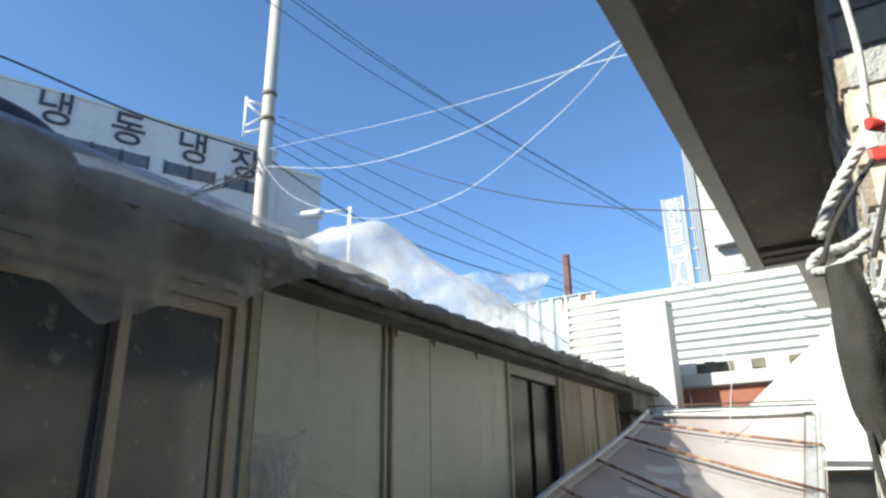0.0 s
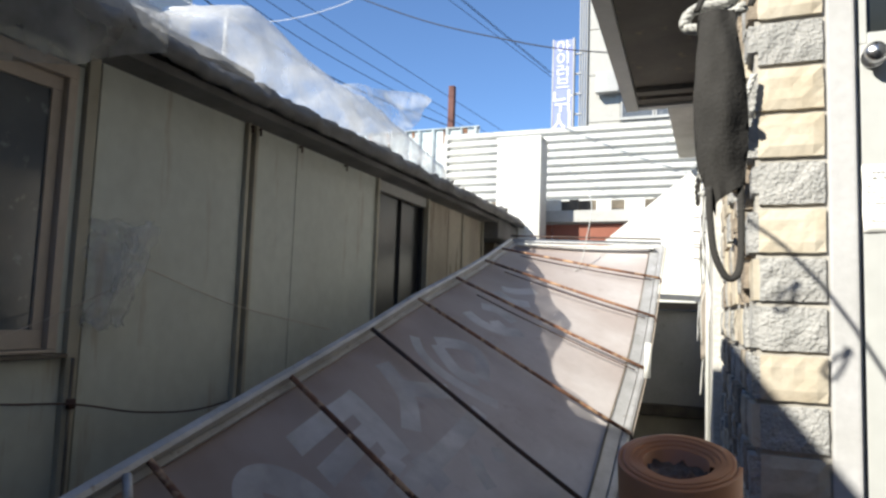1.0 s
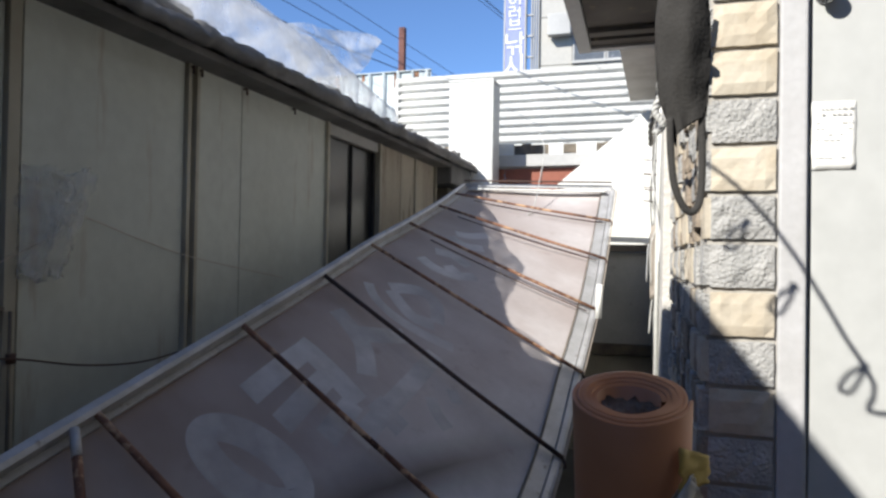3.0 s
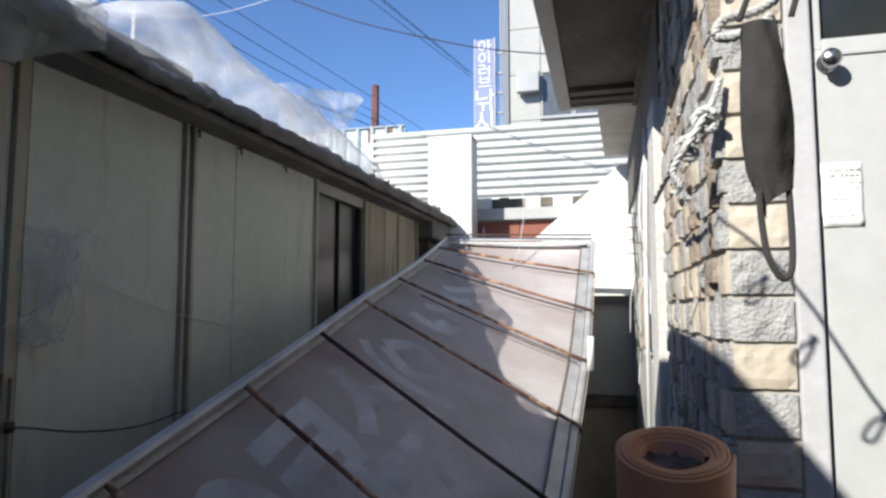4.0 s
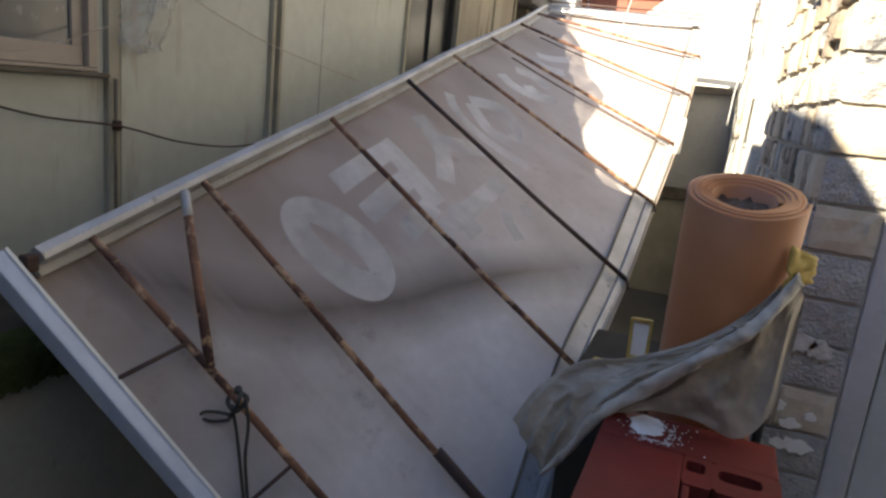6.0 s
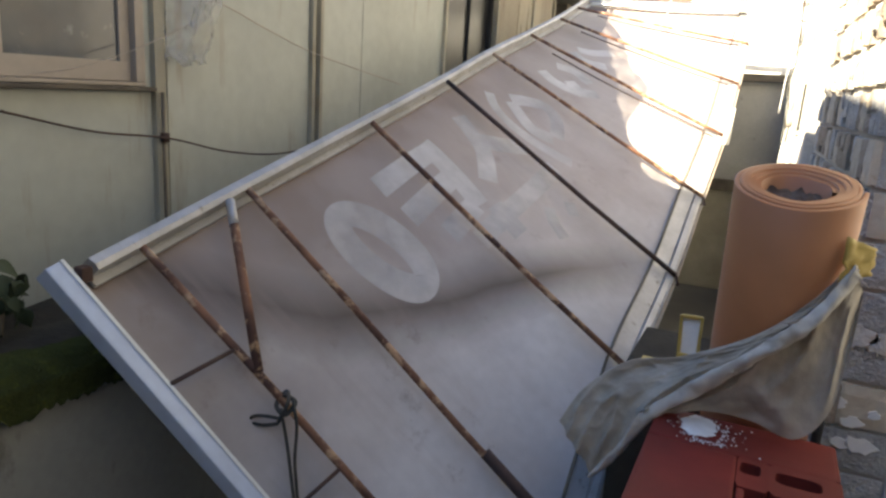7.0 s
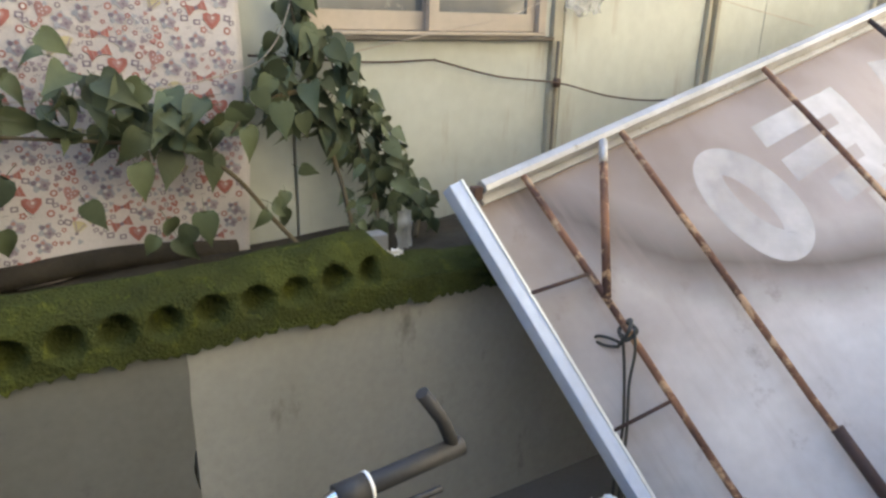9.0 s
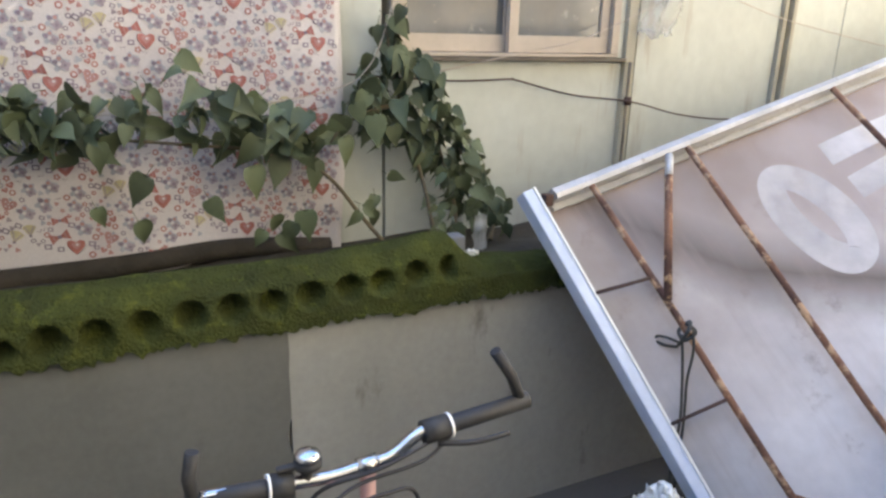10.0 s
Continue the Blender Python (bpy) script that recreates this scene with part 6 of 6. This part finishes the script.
part("slab", box(-2.4, 0.4, 7.26, 7.9, 2.735, 2.86, 0.01), M_FASCIA, red)
for k in range(9):
    part("vent_pier", box(-2.2 + k * 0.29, -2.10 + k * 0.29 + 0.05 * (k % 3), 7.36, 7.40, 2.865, 2.99), (M_WHITE if k % 3 else M_SILL), red)
part("vent_back", box(-2.4, 0.4, 7.5, 7.52, 2.865, 3.0), M_SILL, red)
fence = thing("corrugated_fence", (-1.6, 10.0, 3.4), "white corrugated sheet-metal fence with level ribs", "fence")
RIB = 0.120


def fence_fn(u, v):
    z = 3.30 + 1.166 * u
    q = ((z - 0.07) / RIB) % 1.0
    d = 0.046 * (0.0 if q < 0.3 else (1.0 if 0.42 < q < 0.88 else ((q - 0.3) / 0.12 if q <= 0.42 else (1 - q) / 0.12)))
    return Vector((-3.80 + 4.32 * v, 10.0 - d, z))


part("sheet", thicken(grid(fence_fn, 110, 6, flip=True), 0.004), M_FENCE, fence)
part("top_cap", box(-3.815, 0.52, 9.95, 10.03, 4.466, 4.515, 0.005), M_FENCE, fence)
part("end_post", box(-3.855, -3.80, 9.96, 10.04, 0.0, 4.515, 0.005), M_FENCE, fence)
for k in range(3):
    part("fence_stay", box(-3.5 + k * 1.8, -3.45 + k * 1.8, 10.04, 10.09, 0.0, 4.46), M_FASCIA, fence)
cont = thing("steel_panel_fence", (-4.8, 11.0, 2.6), "pale blue-white ribbed steel panels streaked with rust", "steel fence")


def cont_fn(u, v):
    x = -6.03 + 2.40 * v
    q = (x / 0.265) % 1.0
    d = 0.06 if q < 0.14 else 0.0
    return Vector((x, 11.0 - d, 4.926 * u + (0.016 * math.sin(x * 7) if u > 0.98 else 0)))


part("sheet", thicken(grid(cont_fn, 8, 180, flip=True), 0.005), M_CONT, cont)
part("top_edge", box(-6.03, -3.63, 10.965, 11.02, 4.92, 4.94, 0.004), M_CONT, cont)
for k, (x, w, h) in enumerate(((-5.75, 0.05, 0.22), (-5.42, 0.09, 0.16), (-5.36, 0.03, 0.34), (-4.9, 0.05, 0.12), (-4.3, 0.04, 0.26), (-3.95, 0.10, 0.10))):
    part("rust_run", box(x, x + w, 10.992, 10.9945, 4.925 - h, 4.925), M_RUST, cont)
part("rusty_post", box(-4.545, -4.434, 11.78, 11.89, 0.0, 5.985, 0.008), mat("brown_post", (0.17, 0.075, 0.06), (0.11, 0.05, 0.045), 0.8, 5, 50, 0.3), None, "brown rusty steel post", "post")
part("eave_end", box(-2.2, -1.75, 6.2, 7.0, 2.45, 2.69, 0.03), M_EAVE, None, "weathered grey end of the house eave", "eave")
part("stray_wire", tube(curve([(-1.05, 5.2, 2.0), (-0.88, 5.5, 2.12), (-0.86, 5.8, 2.42), (-0.86, 6.0, 2.70), (-0.92, 6.1, 2.86)], 7), 0.004, 5), M_ROPE, None, "stiff bent wire standing up from the canopy bars", "wire")

# tiled office block with a hanging shop sign
office = thing("tiled_office", (0.0, 16.0, 0.0), "cream stone-tiled office block with dark windows", "building")
part("wall", box(-2.20, 9.0, 13.06, 24.0, 0.0, 13.0), M_JOINT, office)
for i in range(7):
    for j in range(7):
        x0, z0 = -2.16 + i * 0.62, 3.6 + j * 0.92
        if (i, j) in ((1, 2), (2, 2), (4, 2), (5, 2), (1, 5), (2, 5)):
            w = part("window", box(x0 + 0.02, x0 + 0.60, 13.02, 13.07, z0 + 0.05, z0 + 0.88), M_FROST, office)
            part("frame", box(x0 + 0.01, x0 + 0.04, 13.0, 13.06, z0 + 0.03, z0 + 0.9), M_FASCIA, w)
            part("frame", box(x0 + 0.58, x0 + 0.61, 13.0, 13.06, z0 + 0.03, z0 + 0.9), M_FASCIA, w)
            part("sill", box(x0, x0 + 0.62, 12.98, 13.06, z0 + 0.0, z0 + 0.05), M_FASCIA, w)
        else:
            part("facing_tile", box(x0 + 0.006, x0 + 0.614, 13.03, 13.07, z0 + 0.006, z0 + 0.914, 0.006), M_TILE, office)
for k in range(4):
    part("pilaster_fin", box(-2.32 + k * 0.045, -2.30 + k * 0.045, 12.98, 13.06, 3.0, 13.0), M_TILE, office)
part("air_unit", box(-1.98, -1.55, 12.80, 12.98, 5.95, 6.35, 0.02), M_FASCIA, office, "grey outdoor air unit")
shop = thing("shop_sign", (-2.6, 12.9, 5.0), "tall blue hanging shop sign with white Korean letters", "sign")
part("panel", box(-2.80, -2.44, 12.92, 13.02, 4.2, 7.10, 0.01), M_BLUE, shop)
part("edge", box(-2.835, -2.803, 12.91, 13.03, 4.2, 7.12, 0.004), M_FASCIA, shop)
part("edge", box(-2.437, -2.405, 12.91, 13.03, 4.2, 7.12, 0.004), M_FASCIA, shop)
for k in range(7):
    part("bracket", box(-2.40, -2.28, 12.96, 13.0, 4.4 + k * 0.4, 4.43 + k * 0.4), M_FASCIA, shop)
for ch, z, s in (("아", 6.93, 0.31), ("이", 6.69, 0.31), ("러", 6.45, 0.31), ("브", 6.22, 0.31), ("낚", 5.84, 0.48), ("시", 5.42, 0.48)):
    text("letter", ch, s, Matrix.Translation((-2.62, 12.914, z)) @ Matrix.Rotation(radians(90), 4, "X"), M_SIGNWHITE, shop)

# cold-store building across the road
cold = thing("cold_store", (-13.0, 8.0, 0.0), "pale grey cold-store building with large dark Korean letters", "building")
D = Vector((0.365, 0.931, 0)).normalized()
P0 = Vector((-14.0, 5.4, 0))
NRM = Vector((0.931, -0.365, 0)).normalized()


def fac(s0, s1, z0, z1, d0, d1):
    bm = bmesh.new()
    box(s0, s1, d0, d1, z0, z1, bm=bm)
    for v in bm.verts:
        s, d, z = v.co
        v.co = P0 + D * s + NRM * d + Vector((0, 0, z))
    bmesh.ops.recalc_face_normals(bm, faces=bm.faces)
    return bm


part("wall", fac(-9, 6.1, 0, 9.92, -6, 0), M_FACADE, cold)
part("parapet", fac(-9, 6.12, 9.92, 9.98, -0.3, 0.03), M_FACADE, cold)
part("wing", fac(6.1, 7.45, 0, 9.62, -6, -0.2), M_FACADE, cold)
part("wing_cap", fac(6.1, 7.47, 9.62, 9.70, -0.5, -0.15), M_WHITE, cold)
M4 = Matrix((( D.x, 0, NRM.x, 0), (D.y, 0, NRM.y, 0), (0, 1, 0, 0), (0, 0, 0, 1)))
for ch, s, z in (("냉", 1.11, 9.50), ("동", 2.58, 9.46), ("냉", 4.01, 9.41), ("장", 5.30, 9.34)):
    text("letter", ch, 0.86, Matrix.Translation(P0 + D * s + NRM * 0.03 + Vector((0, 0, z))) @ M4, M_LETTER, cold, 0.02)
for s0 in (0.1, 0.75, 1.35, 1.95, 2.55, 3.45, 4.05, 4.85, 5.35):
    w = part("window", fac(s0, s0 + 0.52, 8.66, 8.96, 0.0, 0.02), M_FROST, cold)
    part("frame", fac(s0 - 0.03, s0, 8.64, 8.98, 0.0, 0.04), M_LETTER, w)
    part("frame", fac(s0 + 0.52, s0 + 0.55, 8.64, 8.98, 0.0, 0.04), M_LETTER, w)

# utility pole, lamp and cables
pole = thing("utility_pole", (-10.29, 9.35, 0.0), "grey concrete utility pole with a steel bracket", "utility pole")
part("shaft", tube([(-10.29, 9.35, 0), (-10.29, 9.35, 7), (-10.29, 9.35, 15)], 0.19, 16, r_end=0.12), M_POLE, pole)
for z in (9.55, 10.2):
    part("band", tube([(-10.29, 9.35, z), (-10.29, 9.35, z + 0.10)], 0.165, 14), M_SILL, pole)
for a, b in (((-10.35, 9.25, 9.95), (-10.60, 8.98, 10.02)), ((-10.35, 9.25, 9.35), (-10.60, 8.98, 9.20)), ((-10.60, 8.98, 9.1), (-10.60, 8.98, 10.1)), ((-10.35, 9.25, 9.65), (-10.60, 8.98, 9.35)), ((-10.35, 9.25, 9.65), (-10.60, 8.98, 9.95))):
    part("bracket_arm", tube([a, b], 0.03, 6), M_SIGNWHITE, pole)
lamp = thing("street_lamp", (-10.23, 12.2, 0.0), "white street lamp with a short arm", "street lamp")
part("post", tube([(-10.23, 12.2, 0), (-10.23, 12.2, 8.45)], 0.05, 10), M_SIGNWHITE, lamp)
part("arm", tube([(-10.23, 12.2, 8.40), (-10.8, 11.68, 8.25)], 0.035, 8), M_SIGNWHITE, lamp)
part("head", tube([(-10.75, 11.73, 8.24), (-10.85, 11.63, 8.22), (-11.15, 11.36, 8.16), (-11.22, 11.30, 8.15)], 0.14, 10, r_end=0.07), M_SIGNWHITE, lamp)
LINES = [
    ([(-12.84, 9.2, 8.28), (-11.86, 9.2, 8.27), (-10.85, 9.2, 8.32), (-10.34, 9.2, 8.48)], 0.022, 0), ([(-12.7, 9.22, 8.24), (-11.9, 9.2, 8.38), (-11.0, 9.2, 8.42), (-10.34, 9.2, 8.52)], 0.018, 0), ([(-12.6, 9.2, 8.25), (-11.7, 9.2, 8.18), (-10.8, 9.2, 8.25), (-10.3, 9.2, 8.6)], 0.018, 0),
    ([(-11.6, 2.2, 8.7), (-11.08, 4.26, 8.63), (-10.97, 6.77, 8.70), (-10.4, 9.2, 8.78)], 0.03, 0), ([(-10.4, 9.3, 8.78), (-10.01, 12.39, 8.13), (-9.96, 17.28, 8.3), (-9.46, 24.18, 8.89)], 0.025, 0),
    ([(-14.0, -3.0, 9.9), (-9.2, 3.0, 11.6), (-8.61, 8.22, 11.34), (-7.95, 12.57, 11.1), (-5.36, 23.38, 10.33)], 0.014, 0), ([(-14.2, -3.3, 9.9), (-9.5, 3.0, 11.5), (-8.95, 7.85, 11.24), (-8.21, 12.41, 10.9), (-5.29, 23.4, 10.17)], 0.014, 0), ([(-13.8, -2.7, 9.9), (-9.0, 3.0, 11.6), (-8.5, 8.35, 11.37), (-7.59, 12.87, 10.86), (-5.19, 23.42, 10.24)], 0.014, 0),
    ([(-10.2, 9.4, 9.55), (-9.31, 14.15, 9.2), (-7.28, 24.94, 8.6)], 0.014, 0), ([(-10.2, 9.4, 9.25), (-9.32, 14.15, 8.7), (-7.89, 24.75, 8.54)], 0.014, 0), ([(-10.2, 9.4, 9.0), (-9.19, 14.23, 8.22), (-8.48, 24.55, 8.66)], 0.014, 0),
    ([(-10.2, 9.31, 8.83), (-6.39, 8.87, 8.11), (-3.74, 8.14, 7.45), (-1.39, 5.82, 5.8), (0.2, 4.5, 4.6)], 0.006, 1), ([(-10.2, 9.33, 8.42), (-7.01, 8.38, 7.17), (-3.8, 6.98, 6.24), (-1.15, 4.85, 5.28), (0.3, 3.6, 4.6)], 0.007, 1), ([(-10.2, 9.2, 8.43), (-8.4, 8.44, 6.94), (-6.13, 7.8, 5.79), (-4.0, 6.86, 5.3), (-2.22, 5.53, 5.05), (-1.15, 4.85, 5.22), (0.3, 3.7, 5.6)], 0.006, 1),
    ([(-10.2, 9.6, 9.79), (-6.98, 9.68, 7.75), (-4.25, 9.0, 6.17), (-2.46, 8.64, 5.4), (-1.26, 8.4, 5.01), (0.5, 8.0, 4.6)], 0.013, 0), ([(-9.66, 6.95, 6.71), (-10.0, 8.16, 7.53), (-10.3, 9.2, 8.37)], 0.02, 0), ([(-9.5, 7.0, 6.75), (-9.9, 8.2, 7.5), (-10.3, 9.2, 8.3)], 0.015, 0),
]
for pts, r, white in LINES:
    cable = part("overhead_cable", tube(curve(pts, 10), r * 0.68, 5), M_CABLE_W if white else M_CABLE)
    tagged(cable, "white overhead cable sagging across the sky" if white else "black overhead power cable", "cable", "overhead cables")

# ---- stones of the east wall, last ----


def stone_mesh(w, h, d, seed, rough, rim_depth=0.6):
    """A split-faced stone: flat back, chamfered rough face; w along x, h along z, face towards -y."""
    bm = bmesh.new()
    nx, nz = 6, 4
    r = random.Random(seed)
    rows = []
    for i in range(nx + 1):
        row = []
        for j in range(nz + 1):
            edge = i in (0, nx) or j in (0, nz)
            x, z = (i / nx - 0.5) * w, (j / nz - 0.5) * h
            if edge:
                x, z = x * 0.985 + r.uniform(-1, 1) * 0.0012, z * 0.975 + r.uniform(-1, 1) * 0.0012
            k = (rim_depth if edge else 1.0) * d * (0.75 + 0.25 * noise.noise((i * 0.9 + seed, j * 0.9, 0))) + (0 if edge else r.uniform(-1, 1) * rough)
            row.append(bm.verts.new((x, -k, z)))
        rows.append(row)
    for i in range(nx):
        for j in range(nz):
            bm.faces.new((rows[i][j], rows[i + 1][j], rows[i + 1][j + 1], rows[i][j + 1]))
    rim = [rows[i][0] for i in range(nx + 1)] + [rows[nx][j] for j in range(1, nz + 1)] + [rows[i][nz] for i in range(nx - 1, -1, -1)] + [rows[0][j] for j in range(nz - 1, 0, -1)]
    low_rim = [bm.verts.new((v.co.x, 0.02, v.co.z)) for v in rim]
    for k in range(len(rim)):
        q = (k + 1) % len(rim)
        bm.faces.new((rim[q], rim[k], low_rim[k], low_rim[q]))
    bmesh.ops.recalc_face_normals(bm, faces=bm.faces)
    me = bpy.data.meshes.new("stone")
    bm.to_mesh(me)
    bm.free()
    return me


COURSE = 0.1035
FRONT_T = [stone_mesh(0.128, 0.094, 0.012, k, 0.0016) for k in range(4)]
FRONT_G = [stone_mesh(0.128, 0.094, 0.010, 10 + k, 0.0028) for k in range(4)]
SIDE = [stone_mesh((0.060, 0.078, 0.094, 0.070)[k % 4], (0.090, 0.043, 0.086, 0.060)[k // 3], 0.016, 20 + k, 0.0022, 0.9) for k in range(12)]
for me in FRONT_T:
    me.materials.append(M_STONE_T)
for me in FRONT_G:
    me.materials.append(M_STONE_G)
for k, me in enumerate(SIDE):
    me.materials.append((M_STONE_B, M_STONE_G, M_STONE_T, M_STONE_B, M_STONE_G)[k % 5])


def put_stone(me, p, yaw):
    ob = new("stone", me)
    ob.parent = wall_east
    ob.location = Vector(p) - WORLD[wall_east]
    ob.rotation_euler = (0, 0, yaw)


BLOCKS = [stone_mesh(0.120, 0.092, 0.012, 40 + k, 0.003) for k in range(4)]
for k, me in enumerate(BLOCKS):
    me.materials.append(M_STONE_G if k % 2 else M_STONE_B)
rw = random.Random(17)
# pillar face: tan and grey courses in the order they are laid, from the ground up
Z0 = 1.692 - COURSE * 15
ORDER = "gtgggtggtgggtg" + "tggtgttgtgt" + "gtgtgt"
for k in range(30):
    z = Z0 + (k + 0.5) * COURSE
    kind = {14: "t", 15: "g", 16: "g", 17: "t", 18: "g", 19: "t", 20: "t", 21: "g", 22: "t", 13: "g"}.get(k, ORDER[k % len(ORDER)])
    put_stone((FRONT_T if kind == "t" else FRONT_G)[k % 4], (0.2795, SY + 0.008, z), 0)
    y = SY + 0.002
    while 8 < k < 27 and y < 3.15:
        # whole blocks, or thin ones laid in twos and threes to fill the course
        tall = rw.choice((0, 0, 2, 1, 3))
        pick = tall * 3 + rw.randrange(3)
        w = (0.060, 0.078, 0.094, 0.070)[pick % 4] + 0.006
        for dz in ((0.0,), (-0.024, 0.024), (0.0,), (0.012,))[tall]:
            put_stone(SIDE[pick], (ex(y) + 0.014 - rw.uniform(0.0, 0.011), y + w / 2, z + dz + rw.uniform(-0.003, 0.003)), radians(-90) - LEAN_E + rw.uniform(-0.025, 0.025))
        y += w
    for i in range(11 if k <= 8 or k >= 27 else 0):
        y = SY + 0.05 + 0.125 * i
        put_stone(BLOCKS[(k + i * 3) % 4], (ex(y) + 0.010, y, z), radians(-90) - LEAN_E)
